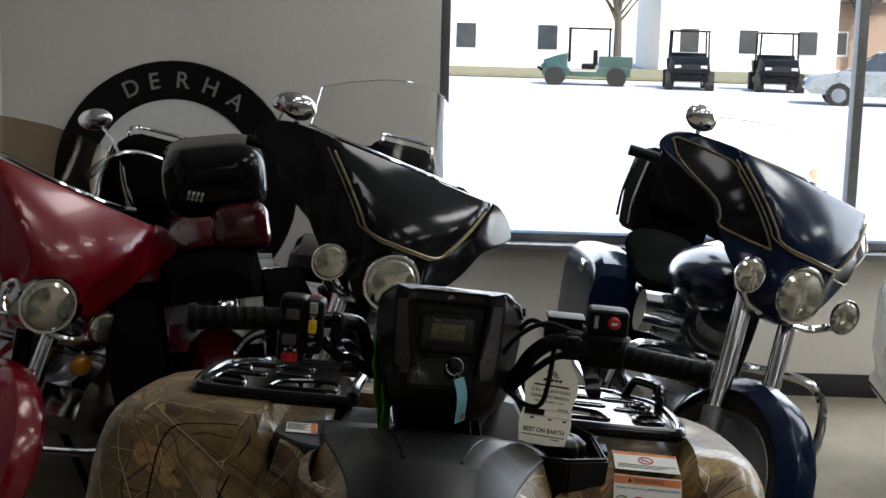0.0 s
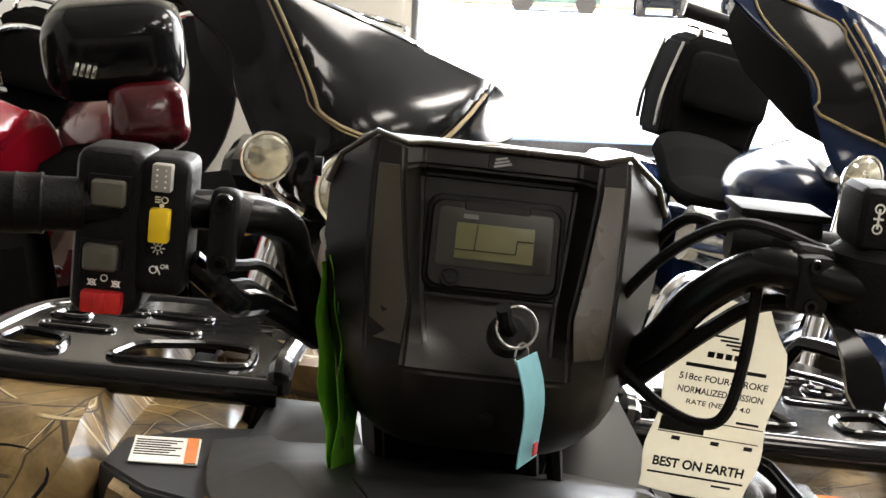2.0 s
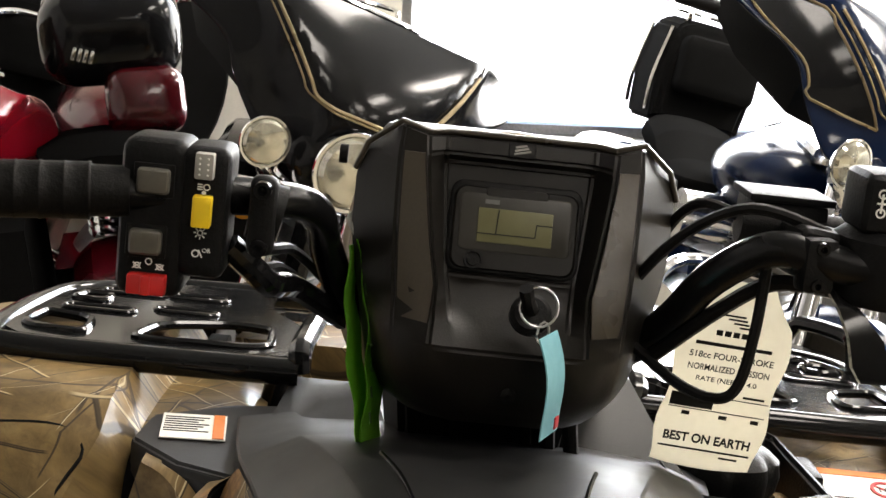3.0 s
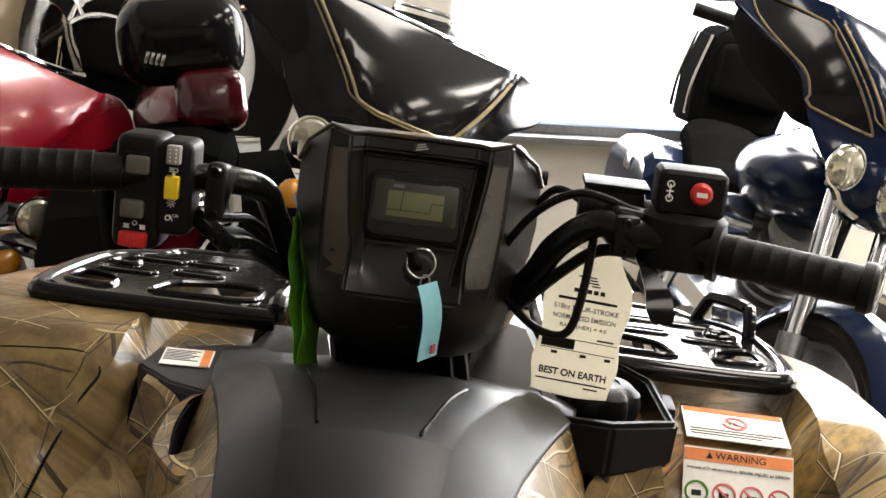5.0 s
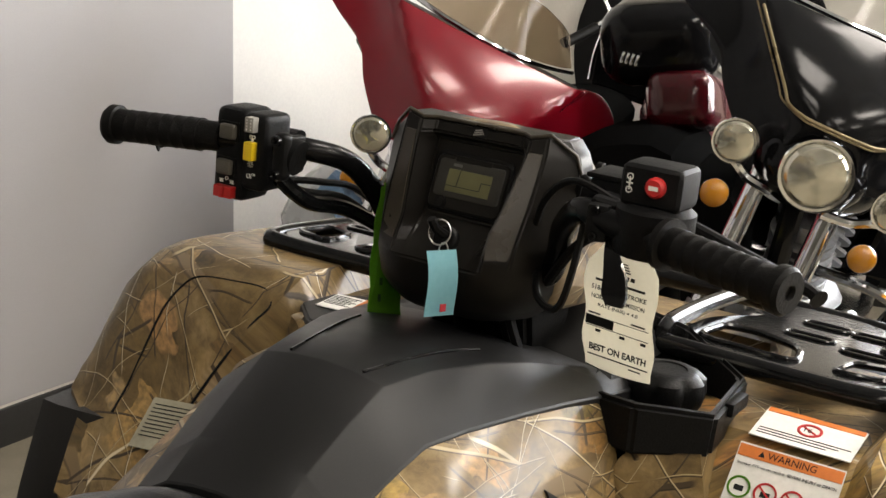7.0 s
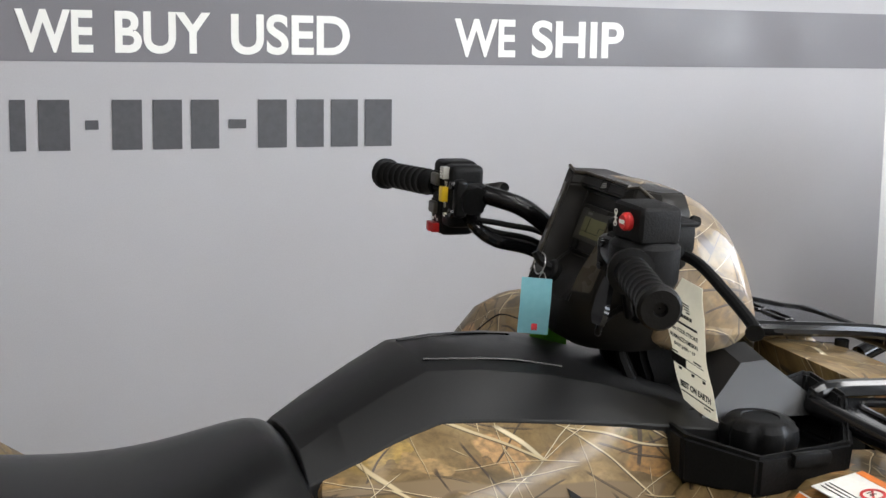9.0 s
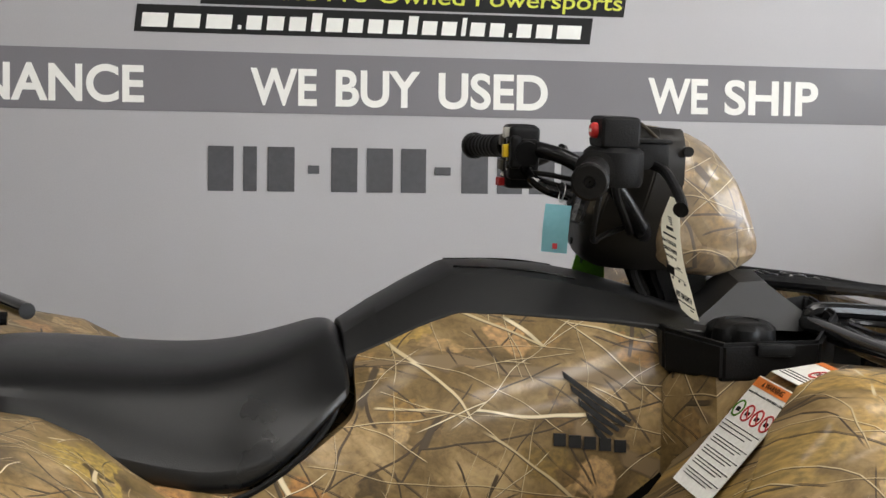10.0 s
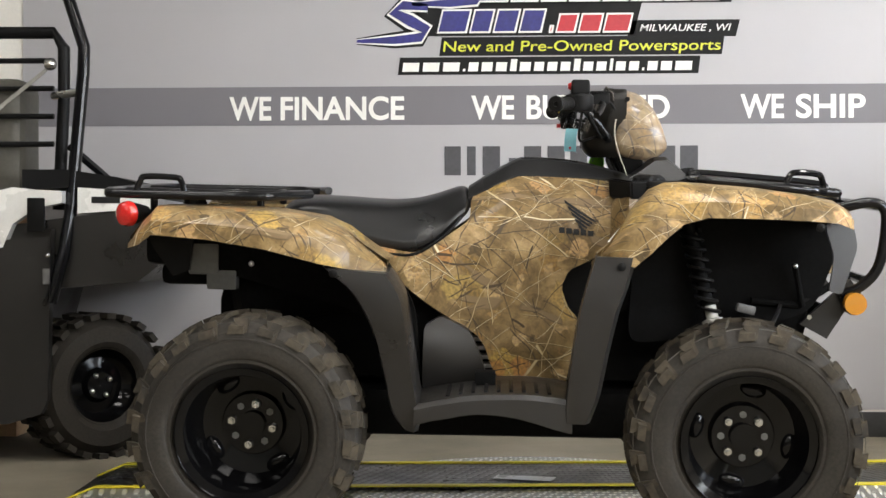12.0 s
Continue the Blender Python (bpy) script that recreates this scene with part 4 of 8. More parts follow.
# flared scoop in the left panel beside the tank cover
hole = rounded([(0.79, 0.175), (0.87, 0.190), (0.95, 0.193), (0.99, 0.174), (0.955, 0.157), (0.875, 0.150), (0.82, 0.150)], 4)
lip = rounded([(0.755, 0.158), (0.83, 0.200), (0.93, 0.208), (1.008, 0.190), (1.005, 0.160), (0.91, 0.138), (0.79, 0.130)], 4)
bm = B()
loft(bm, [[(x, y + 0.006, 0.85) for x, y in lip], [(x, y + 0.002, 0.925) for x, y in lip], [(x, y, 0.939 + 0.1 * (0.17 - y)) for x, y in lip], [(x, y, 0.944 + 0.1 * (0.17 - y)) for x, y in hole]], caps=False)
sc_ = part("side_scoop", bm, CAMO, quad, "camouflage scoop with a dark opening")
bm = B()
loft(bm, [[(x, y, 0.941 + 0.1 * (0.17 - y)) for x, y in hole], [(x, y - 0.004, 0.88) for x, y in hole]], caps=False)
part("scoop_wall", thicken(bm, 0.002), DARKMETAL, sc_)
part("scoop_floor", loft(B(), [[(x, y - 0.004, z) for x, y in hole] for z in (0.874, 0.880)]), DARKMETAL, sc_)

# seat
bm = B()
rings = []
for x, zt, zb, w, wb in ((0.01, 0.858, 0.838, 0.06, 0.075), (0.04, 0.892, 0.828, 0.12, 0.14), (0.10, 0.908, 0.81, 0.145, 0.17), (0.2, 0.905, 0.785, 0.15, 0.2), (0.3, 0.896, 0.752, 0.145, 0.215), (0.37, 0.896, 0.735, 0.14, 0.222),
                         (0.43, 0.905, 0.735, 0.13, 0.222), (0.49, 0.924, 0.785, 0.11, 0.212), (0.53, 0.940, 0.835, 0.09, 0.198), (0.552, 0.936, 0.856, 0.08, 0.185), (0.56, 0.916, 0.876, 0.07, 0.16)):
    sec = [(-wb, zb), (-wb - 0.004, zb + 0.3 * (zt - zb)), (-w - 0.025, zb + 0.72 * (zt - zb)), (-w, zt - 0.014), (-w * 0.6, zt), (0, zt + 0.003)]
    sec = sec + [(-y, z) for y, z in sec[-2::-1]]
    rings.append([(x, y, z) for y, z in sec])
loft(bm, rings)
sub = part("seat", bm, VINYL, quad, "smooth black vinyl saddle")
sm = sub.modifiers.new("smooth", "SUBSURF")
sm.levels = sm.render_levels = 2
for s in (-1, 1):
    part("piping", tube(B(), [(0.06, s * 0.140, 0.834), (0.2, s * 0.190, 0.796), (0.33, s * 0.210, 0.757), (0.41, s * 0.214, 0.752), (0.48, s * 0.208, 0.792), (0.53, s * 0.184, 0.843), (0.546, s * 0.15, 0.88)], 0.0045, 6), GRIP, quad)

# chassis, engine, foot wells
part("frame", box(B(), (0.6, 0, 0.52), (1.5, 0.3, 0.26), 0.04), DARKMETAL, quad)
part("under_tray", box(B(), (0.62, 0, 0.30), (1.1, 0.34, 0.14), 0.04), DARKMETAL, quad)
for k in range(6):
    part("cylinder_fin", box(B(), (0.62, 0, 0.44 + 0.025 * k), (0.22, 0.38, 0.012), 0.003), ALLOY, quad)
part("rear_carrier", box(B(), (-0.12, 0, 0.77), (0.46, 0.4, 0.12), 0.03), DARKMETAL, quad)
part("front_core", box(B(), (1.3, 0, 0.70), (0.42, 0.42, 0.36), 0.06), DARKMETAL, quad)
for s in (-1, 1):
    bm = B()
    slab(bm, [(0.44, 0.36), (0.445, 0.56), (0.49, 0.585), (0.57, 0.55), (0.61, 0.46), (0.625, 0.37)], lambda x, z: -0.24 - 0.05 * math.sin(max(0, min(1, (z - 0.34) / 0.26)) * 3.14), 0.04)
    part("engine_cover", mirrored(bm, s), GREY, quad, "dark grey engine side cover")
    bm = B()
    loft(bm, [[(x, -0.53, z0), (x, -0.53, z1 - 0.012), (x, -0.515, z1), (x, -0.2, z1), (x, -0.2, z0)] for x, z0, z1 in ((0.435, 0.333, 0.385), (0.48, 0.345, 0.395), (0.52, 0.352, 0.402), (0.56, 0.361, 0.409), (0.6, 0.365, 0.413), (0.65, 0.363, 0.415), (0.7, 0.356, 0.416), (0.75, 0.343, 0.414), (0.80, 0.328, 0.409), (0.842, 0.318, 0.402))])
    part("foot_rest", mirrored(bm, s), GREY, quad, "grey plastic foot rest with cleats")
    for k in range(9):
        part("cleat", mirrored(box(B(), (0.52 + 0.033 * k, -0.40, float(np.interp(0.52 + 0.033 * k, (0.52, 0.6, 0.7, 0.8), (0.404, 0.415, 0.418, 0.411)))), (0.010, 0.16, 0.008), 0.002), s), BLACK, quad)
    part("brake_pedal", mirrored(box(B(), (0.615, -0.34, 0.43), (0.055, 0.05, 0.04), 0.006), s), DARKMETAL, quad)
    # muffler and rear hardware
    bm = B()
    loft(bm, [[(x, -y, z) for x, z in ((-0.315, 0.80), (-0.30, 0.765), (-0.245, 0.688), (-0.20, 0.705), (-0.19, 0.80))] for y in (0.262, 0.29)])
    part("fender_gusset", mirrored(bm, s), BLACK, quad)
    # suspension
    sh = part("shock_absorber", mirrored(cyl(B(), (1.155, -0.28, 0.86), (1.225, -0.34, 0.56), 0.017), s), DARKMETAL, quad)
    bm = B()
    tube(bm, [(1.155 + 0.07 * t + 0.027 * math.cos(t * 70), -0.28 - 0.06 * t + 0.027 * math.sin(t * 70), 0.86 - 0.30 * t) for t in (q / 140 for q in range(12, 118))], 0.0055, 6, 1)
    part("coil_spring", mirrored(bm, s), BLACK, sh)
    part("damper_end", mirrored(lathe(B(), [(0.001, -0.035), (0.018, -0.035), (0.021, -0.02), (0.016, -0.015), (0.016, 0.0), (0.028, 0.004), (0.028, 0.012), (0.018, 0.016), (0.018, 0.05), (0.001, 0.05)], Matrix.Translation((1.222, -0.337, 0.585)) @ Vector((-0.07, 0.06, 0.30)).to_track_quat("Z", "Y").to_matrix().to_4x4(), 18), s), LIGHTGREY, sh)
    for z0, z1, dx in ((0.46, 0.36, -0.1), (0.46, 0.36, 0.1), (0.56, 0.45, 0.0)):
        part("suspension_arm", mirrored(cyl(B(), (WHEELBASE + dx, -0.16, z0), (WHEELBASE, -0.42, z1), 0.014, seg=10), s), DARKMETAL, quad)
    part("axle", mirrored(cyl(B(), (0, 0, HUB), (0, -0.42, HUB), 0.03), s), DARKMETAL, quad)
    part("drive_shaft", mirrored(cyl(B(), (WHEELBASE, 0, HUB + 0.08), (WHEELBASE, -0.45, HUB), 0.022), s), DARKMETAL, quad)
    part("fender_strut", mirrored(cyl(B(), (1.44, -0.30, 0.745), (1.468, -0.28, 0.63), 0.008, seg=10), s), DARKMETAL, quad)
    part("strut_bolt", mirrored(ball(B(), (1.44, -0.312, 0.742), 0.007, 8, 6), s), STEEL, quad)
    part("lower_strut", mirrored(tube(B(), [(1.33, -0.28, 0.645), (1.46, -0.27, 0.632), (1.56, -0.24, 0.69)], 0.010, 8, 1), s), DARKMETAL, quad)
    part("plate_bolt", mirrored(cyl(B(), (1.50, -0.214, 0.595), (1.50, -0.222, 0.595), 0.007, seg=6), s), STEEL, quad)
    part("brake_clamp", mirrored(box(B(), (1.31, -0.315, 0.625), (0.05, 0.03, 0.022), 0.005, (0, 12, 0)), s), MIDGREY, quad)
    part("brake_hose", mirrored(tube(B(), [(1.42, -0.2, 0.66), (1.40, -0.3, 0.62), (1.33, -0.36, 0.5), (1.3, -0.4, 0.4)], 0.006, 6), s), GRIP, quad)
    # lamps
    tl = part("tail_light", mirrored(lathe(B(), [(0.001, 0.02), (0.018, 0.018), (0.03, 0.010), (0.034, 0.0), (0.034, -0.012), (0.001, -0.012)], pose(-0.345, -0.40, 0.862) @ Vector((-0.55, -0.83, 0)).to_track_quat("Z", "Y").to_matrix().to_4x4(), 28), s), REDLENS, quad, "round red tail light")
    part("lamp_body", mirrored(cyl(B(), (-0.34, -0.392, 0.862), (-0.305, -0.345, 0.862), 0.034, 0.02, 16), s), BLACK, tl)
    am = part("side_reflector", mirrored(cyl(B(), (1.615, -0.262, 0.637), (1.615, -0.24, 0.637), 0.03, 0.032, 24), s), AMBER, quad, "round amber reflector")
    part("reflector_cup", mirrored(cyl(B(), (1.615, -0.243, 0.637), (1.615, -0.22, 0.637), 0.033, 0.025, 18), s), BLACK, am)
bm = B()
cyl(bm, (-0.07, -0.15, 0.625), (0.24, -0.15, 0.66), 0.078, 0.078, 24)
cyl(bm, (-0.10, -0.15, 0.622), (-0.07, -0.15, 0.625), 0.05, 0.078, 24)
part("muffler", bm, DARKMETAL, quad, "black exhaust muffler")
part("tow_hitch", box(B(), (-0.2, 0, 0.68), (0.24, 0.26, 0.06), 0.02), DARKMETAL, quad)
part("rear_bracket", box(B(), (-0.165, -0.25, 0.735), (0.085, 0.05, 0.085), 0.008), MIDGREY, quad)
hk = part("rear_lug", box(B(), (-0.115, -0.25, 0.678), (0.085, 0.045, 0.055), 0.008), MIDGREY, quad)
part("bracket_bolt", ball(B(), (-0.03, -0.285, 0.725), 0.008, 8, 6), STEEL, hk)

# front bumper and skid plate
bm = B()
for s in (-1, 1):
    tube(bm, [(1.57, s * 0.24, 0.895), (1.64, s * 0.25, 0.912), (1.682, s * 0.25, 0.90), (1.692, s * 0.25, 0.85), (1.675, s * 0.25, 0.74), (1.63, s * 0.24, 0.682), (1.58, s * 0.22, 0.66)], 0.0145, 12)
for z, x in ((0.90, 1.684), (0.70, 1.645)):
    tube(bm, [(x, -0.25, z), (x, 0, z), (x, 0.25, z)], 0.013, 10, 2)
part("front_bumper", bm, GLOSS, quad, "gloss black tubular bumper")
for s in (-1, 1):
    bm = B()
    slab_pts = [(1.475, 0.575), (1.55, 0.535), (1.595, 0.61), (1.645, 0.655), (1.61, 0.70), (1.53, 0.625)]
    loft(bm, [[(x, y * s, z) for x, z in slab_pts] for y in (0.19, 0.215)])
    part("skid_plate", bm, GREY, quad, "grey steel skid plate")
part("lower_cross_bar", box(B(), (1.56, 0, 0.59), (0.06, 0.38, 0.05), 0.012, (0, 35, 0)), DARKMETAL, quad)
for k in range(5):
    part("grille_bar", tube(B(), [(1.60, -0.16 + 0.08 * k, 0.88), (1.63, -0.16 + 0.08 * k, 0.79), (1.60, -0.16 + 0.08 * k, 0.70)], 0.008, 8), BLACK, quad)
part("front_nose", loft(B(), [[(x, -w, z0), (x, w, z0), (x, w * 0.95, z1), (x, -w * 0.95, z1)] for x, z0, z1, w in ((1.36, 0.70, 0.94, 0.24), (1.5, 0.70, 0.925, 0.23), (1.57, 0.72, 0.89, 0.2))]), CAMO, quad)


def pierced_plate(outline, z, thick, holes):
    """A flat plate with rounded outline and real holes, each hole a closed outline."""
    bm = B()
    for ring in [outline] + holes:
        v = [bm.verts.new((x, y, 0)) for x, y in ring]
        for k in range(len(v)):
            bm.edges.new((v[k - 1], v[k]))
    bmesh.ops.triangle_fill(bm, edges=bm.edges[:], use_beauty=True)
    r = bmesh.ops.extrude_face_region(bm, geom=bm.faces[:])
    bmesh.ops.translate(bm, vec=(0, 0, thick), verts=[v for v in r["geom"] if isinstance(v, bmesh.types.BMVert)])
    for v in bm.verts:
        v.co.z += z(v.co.x)
    bmesh.ops.recalc_face_normals(bm, faces=bm.faces[:])
    return bm


def slot_ring(x, y0, y1, r):
    """A slot with round ends that runs across the machine."""
    return [(x + r * math.cos(a), (y1 if math.sin(a) > 0 else y0) + r * math.sin(a)) for a in (2 * math.pi * (k + 0.5) / 20 for k in range(20))]


def pierced_rack(rack, side, outline, z, slots, openings):
    holes = [slot_ring(*q) for q in slots] + [rounded(o, 3) for o in openings]
    part("rack_plate", mirrored(pierced_plate(rounded(outline), z, 0.004, holes), side), GLOSS, rack, "glossy black slotted plate")
    for k, h in enumerate(holes):
        lip = [(x, y, z(x) + 0.0045) for x, y in h]
        part("slot_lip", mirrored(tube(B(), lip + lip[:1], 0.0032 if k < len(slots) else 0.0045, 8, 1, True), side), GLOSS, rack)


# racks
rack = part("front_rack", tube(B(), [(1.17, -0.15, 0.968), (1.165, -0.38, 0.968), (1.20, -0.425, 0.968), (1.42, -0.42, 0.949), (1.50, -0.36, 0.942), (1.545, -0.31, 0.938), (1.555, 0, 0.938), (1.545, 0.31, 0.938), (1.50, 0.36, 0.942), (1.42, 0.42, 0.949), (1.20, 0.425, 0.968), (1.165, 0.38, 0.968), (1.17, 0.15, 0.968)], 0.0125, 12), GLOSS, quad, "gloss black steel front rack")
for s in (-1, 1):
    pierced_rack(rack, s, [(1.172, -0.155), (1.172, -0.395), (1.205, -0.42), (1.42, -0.412), (1.50, -0.35), (1.53, -0.3), (1.535, -0.2), (1.42, -0.2), (1.33, -0.155)], lambda x: 0.972 - 0.085 * (x - 1.2),
                 [(1.35, -0.297, -0.258, 0.011), (1.435, -0.297, -0.258, 0.011), (1.322, -0.382, -0.335, 0.011), (1.43, -0.366, -0.322, 0.011)],
                 [[(1.192, -0.305), (1.272, -0.29), (1.305, -0.225), (1.295, -0.185), (1.205, -0.18)], [(1.195, -0.345), (1.265, -0.352), (1.285, -0.40), (1.21, -0.405)], [(1.365, -0.395), (1.40, -0.39), (1.40, -0.362), (1.365, -0.362)]])
    part("rack_rail", mirrored(tube(B(), [(1.175, -0.15, 0.968), (1.19, -0.15, 0.985), (1.35, -0.145, 0.975), (1.53, -0.15, 0.958), (1.55, -0.15, 0.938)], 0.011, 10), s), GLOSS, rack)
    if s < 0:
        part("rack_hoop", mirrored(tube(B(), [(1.385, -0.415, 0.95), (1.398, -0.415, 0.985), (1.42, -0.412, 0.992), (1.47, -0.385, 0.989), (1.487, -0.375, 0.98), (1.5, -0.36, 0.942)], 0.0085, 10), s), GLOSS, rack)
    part("rack_stay", mirrored(cyl(B(), (1.25, -0.17, 0.955), (1.25, -0.19, 0.84), 0.011), s), GLOSS, rack)
    part("rack_stay", mirrored(cyl(B(), (1.5, -0.2, 0.935), (1.5, -0.2, 0.82), 0.011), s), GLOSS, rack)
rack = part("rear_rack", tube(B(), [(0.12, -0.20, 0.915), (0.05, -0.34, 0.912), (-0.02, -0.38, 0.912), (-0.34, -0.385, 0.915), (-0.41, -0.33, 0.918), (-0.425, 0, 0.918), (-0.41, 0.33, 0.918), (-0.34, 0.385, 0.915), (-0.02, 0.38, 0.912), (0.05, 0.34, 0.912), (0.12, 0.20, 0.915)], 0.0125, 12), GLOSS, quad, "gloss black steel rear rack")
for s in (-1, 1):
    pierced_rack(rack, s, [(0.02, -0.17), (-0.01, -0.365), (-0.34, -0.375), (-0.40, -0.32), (-0.40, -0.16), (-0.2, -0.15)], lambda x: 0.912,
                 [(-0.09, -0.33, -0.29, 0.011), (-0.17, -0.33, -0.29, 0.011), (-0.25, -0.33, -0.29, 0.011), (-0.33, -0.33, -0.29, 0.011)],
                 [[(-0.05, -0.245), (-0.15, -0.255), (-0.15, -0.175), (-0.06, -0.18)], [(-0.22, -0.255), (-0.35, -0.255), (-0.36, -0.18), (-0.22, -0.18)]])
    part("rack_rail", mirrored(tube(B(), [(0.1, -0.14, 0.914), (-0.15, -0.13, 0.914), (-0.42, -0.14, 0.918)], 0.010, 10), s), GLOSS, rack)
    if s < 0:
        part("rack_hoop", mirrored(tube(B(), [(-0.325, -0.385, 0.918), (-0.31, -0.385, 0.95), (-0.295, -0.385, 0.962), (-0.215, -0.385, 0.96), (-0.2, -0.385, 0.95), (-0.19, -0.385, 0.916)], 0.0085, 10), s), GLOSS, rack)
    for x in (-0.32, -0.02):
        part("rack_stay", mirrored(cyl(B(), (x, -0.2, 0.912), (x, -0.2, 0.8), 0.011), s), GLOSS, rack)
for x in (-0.28, -0.14, 0.0):
    part("rack_rail", tube(B(), [(x, -0.15, 0.912), (x, 0.15, 0.912)], 0.009, 8, 1), GLOSS, rack)

# storage bins beside the tank cover
out = [(0.955, -0.15), (1.19, -0.11), (1.205, -0.17), (1.135, -0.272), (1.0, -0.285), (0.945, -0.215)]
rim = [0.968, 1.0, 0.985, 0.965, 0.962, 0.97]
inn = [(1.08 + (x - 1.08) * 0.9, -0.2 + (y + 0.2) * 0.86) for x, y in out]
low = [(1.08 + (x - 1.08) * 0.84, -0.2 + (y + 0.2) * 0.8) for x, y in out]
bm = B()
loft(bm, [[(1.08 + (x - 1.08) * 0.97, -0.2 + (y + 0.2) * 0.97, 0.915) for x, y in out], [(x, y, z) for (x, y), z in zip(out, rim)], [(x, y, z + 0.002) for (x, y), z in zip(inn, rim)], [(x, y, 0.925) for x, y in low]])
bmesh.ops.bevel(bm, geom=[e for e in bm.edges if len(e.link_faces) == 2 and e.calc_face_angle(0) > 0.3], offset=0.005, segments=2, affect="EDGES", clamp_overlap=True)
part("storage_bin", bm, BLACK, quad, "open black plastic bin")
part("bin_clip", box(B(), (1.07, -0.281, 0.955), (0.05, 0.012, 0.016), 0.004), BLACK, quad)
bm = B()
block = [(0.95, 0.15), (0.985, 0.225), (1.035, 0.268), (1.10, 0.262), (1.15, 0.20), (1.17, 0.12), (1.0, 0.12)]
loft(bm, [[(1.06 + (x - 1.06) * s, y, z) for x, y in block] for s, z in ((1.0, 0.86), (1.0, 0.925), (0.97, 0.938), (0.9, 0.943))])
bmesh.ops.bevel(bm, geom=[e for e in bm.edges if len(e.link_faces) == 2 and e.calc_face_angle(0) > 0.4], offset=0.004, segments=2, affect="EDGES", clamp_overlap=True)
part("battery_lid", bm, TANKBLACK, quad, "closed black plastic lid")
for s, drop in ((-1, 0.0), (1, -0.045)):
    bm = B()
    loft(bm, [[(1.0, -0.06, 0.965), (1.2, -0.06, 0.955), (1.2, -0.155, 0.955), (1.0, -0.165, 0.965)], [(1.04, -0.07, 1.0 + drop * 0.6), (1.155, -0.07, 1.0 + drop * 0.6), (1.155, -0.14, 0.99 + drop * 0.6), (1.04, -0.145, 0.99 + drop * 0.6)], [(1.075, -0.08, 1.03 + drop), (1.115, -0.08, 1.03 + drop), (1.115, -0.125, 1.02 + drop), (1.08, -0.125, 1.018 + drop)]])
    part("pillar_cover", mirrored(bm, s), TANKBLACK, quad, "black plastic cover")
bm = B()
loft(bm, [[(1.055 + r * (1 - scal * (0.5 - 0.5 * math.cos(7 * a)) ** 3) * math.cos(a), -0.205 + r * (1 - scal * (0.5 - 0.5 * math.cos(7 * a)) ** 3) * math.sin(a), 0.936 + z) for a in (2 * math.pi * k / 56 for k in range(56))]
          for r, z, scal in ((0.036, 0, 0), (0.044, 0.012, 0.1), (0.046, 0.024, 0.13), (0.044, 0.036, 0.13), (0.036, 0.042, 0.05), (0.028, 0.0445, 0), (0.022, 0.0445, 0), (0.021, 0.043, 0), (0.004, 0.043, 0))])
part("fuel_cap", bm, BLACK, quad, "ribbed black screw cap")
# lid on the left fender
bm = B()
tube(bm, [(x, y, fender_z(FRONT_FENDER, x, y, 1) + 0.0005) for x, y in ((0.905, 0.448), (0.935, 0.450), (0.964, 0.450), (0.99, 0.448), (1.012, 0.442), (1.028, 0.425), (1.036, 0.374), (1.038, 0.325), (1.022, 0.302), (1.0, 0.314), (0.965, 0.334), (0.935, 0.348))], 0.0018, 6, 4)
part("lid_seam", bm, GRIP, quad)


# ---- steering head ----
def at(x, y, z, rx=0, ry=0, rz=0):
    return pose(x, y, z, rx, ry, rz)


POD_Y = -0.004
# handlebar
bm = B()
tube(bm, [(0.793, -0.384, 1.164), (0.832, -0.266, 1.170), (0.848, -0.205, 1.174), (0.862, -0.166, 1.177), (0.893, -0.136, 1.148), (0.928, -0.117, 1.106), (0.955, -0.088, 1.074), (0.967, 0, 1.06), (0.976, 0.07, 1.075), (0.972, 0.108, 1.092), (0.952, 0.125, 1.128), (0.912, 0.132, 1.160), (0.872, 0.152, 1.174), (0.845, 0.2, 1.177), (0.83, 0.26, 1.175), (0.81, 0.365, 1.17)], 0.0122, 14)
bar = part("handlebar", bm, BARBLACK, quad, "gloss black steel handlebar")
for s, z0, z1 in ((-1, 1.170, 1.164), (1, 1.176, 1.17)):
    a, b_ = Vector((0.832, s * (0.266 if s < 0 else 0.25), z0)), Vector((0.792 if s < 0 else 0.808, s * (0.386 if s < 0 else 0.372), z1))
    L = (b_ - a).length
    prof = [(0.001, -0.004), (0.024, -0.004), (0.0245, 0.003), (0.0175, 0.004)] if s < 0 else [(0.001, -0.008), (0.0158, -0.008), (0.0160, 0.012), (0.0165, 0.016)]
    for k in range(7):
        z = L * (0.12 + 0.115 * k)
        prof += [(0.0176, z), (0.0181, z + 0.0008), (0.0181, z + 0.0018), (0.0176, z + 0.0026)]
    prof += [(0.0176, L * 0.94), (0.0215, L * 0.945), (0.0215, L + 0.002), (0.0185, L + 0.006), (0.007, L + 0.006), (0.006, L + 0.001), (0.001, L + 0.001)]
    bm = lathe(B(), prof, Matrix.Translation(a) @ (b_ - a).to_track_quat("Z", "Y").to_matrix().to_4x4(), 24)
    part("grip", bm, GRIP, bar, "ribbed black rubber grip")

# left switch box, its face towards the rider
bm = B()
box(bm, (0.852, 0.227, 1.1615), (0.05, 0.042, 0.099), 0.011, seg=4)
box(bm, (0.850, 0.196, 1.168), (0.047, 0.030, 0.082), 0.009, seg=4)
ls = part("left_switch_box", bm, BLACK, quad, "black handlebar switch box")
F = 0.826


def key_block(name, y, z, w, h, mat, t=0.006, label=""):
    return part(name, box(B(), (F - t / 2 + 0.002, y, z), (t, w, h), 0.0015), mat, ls, label)


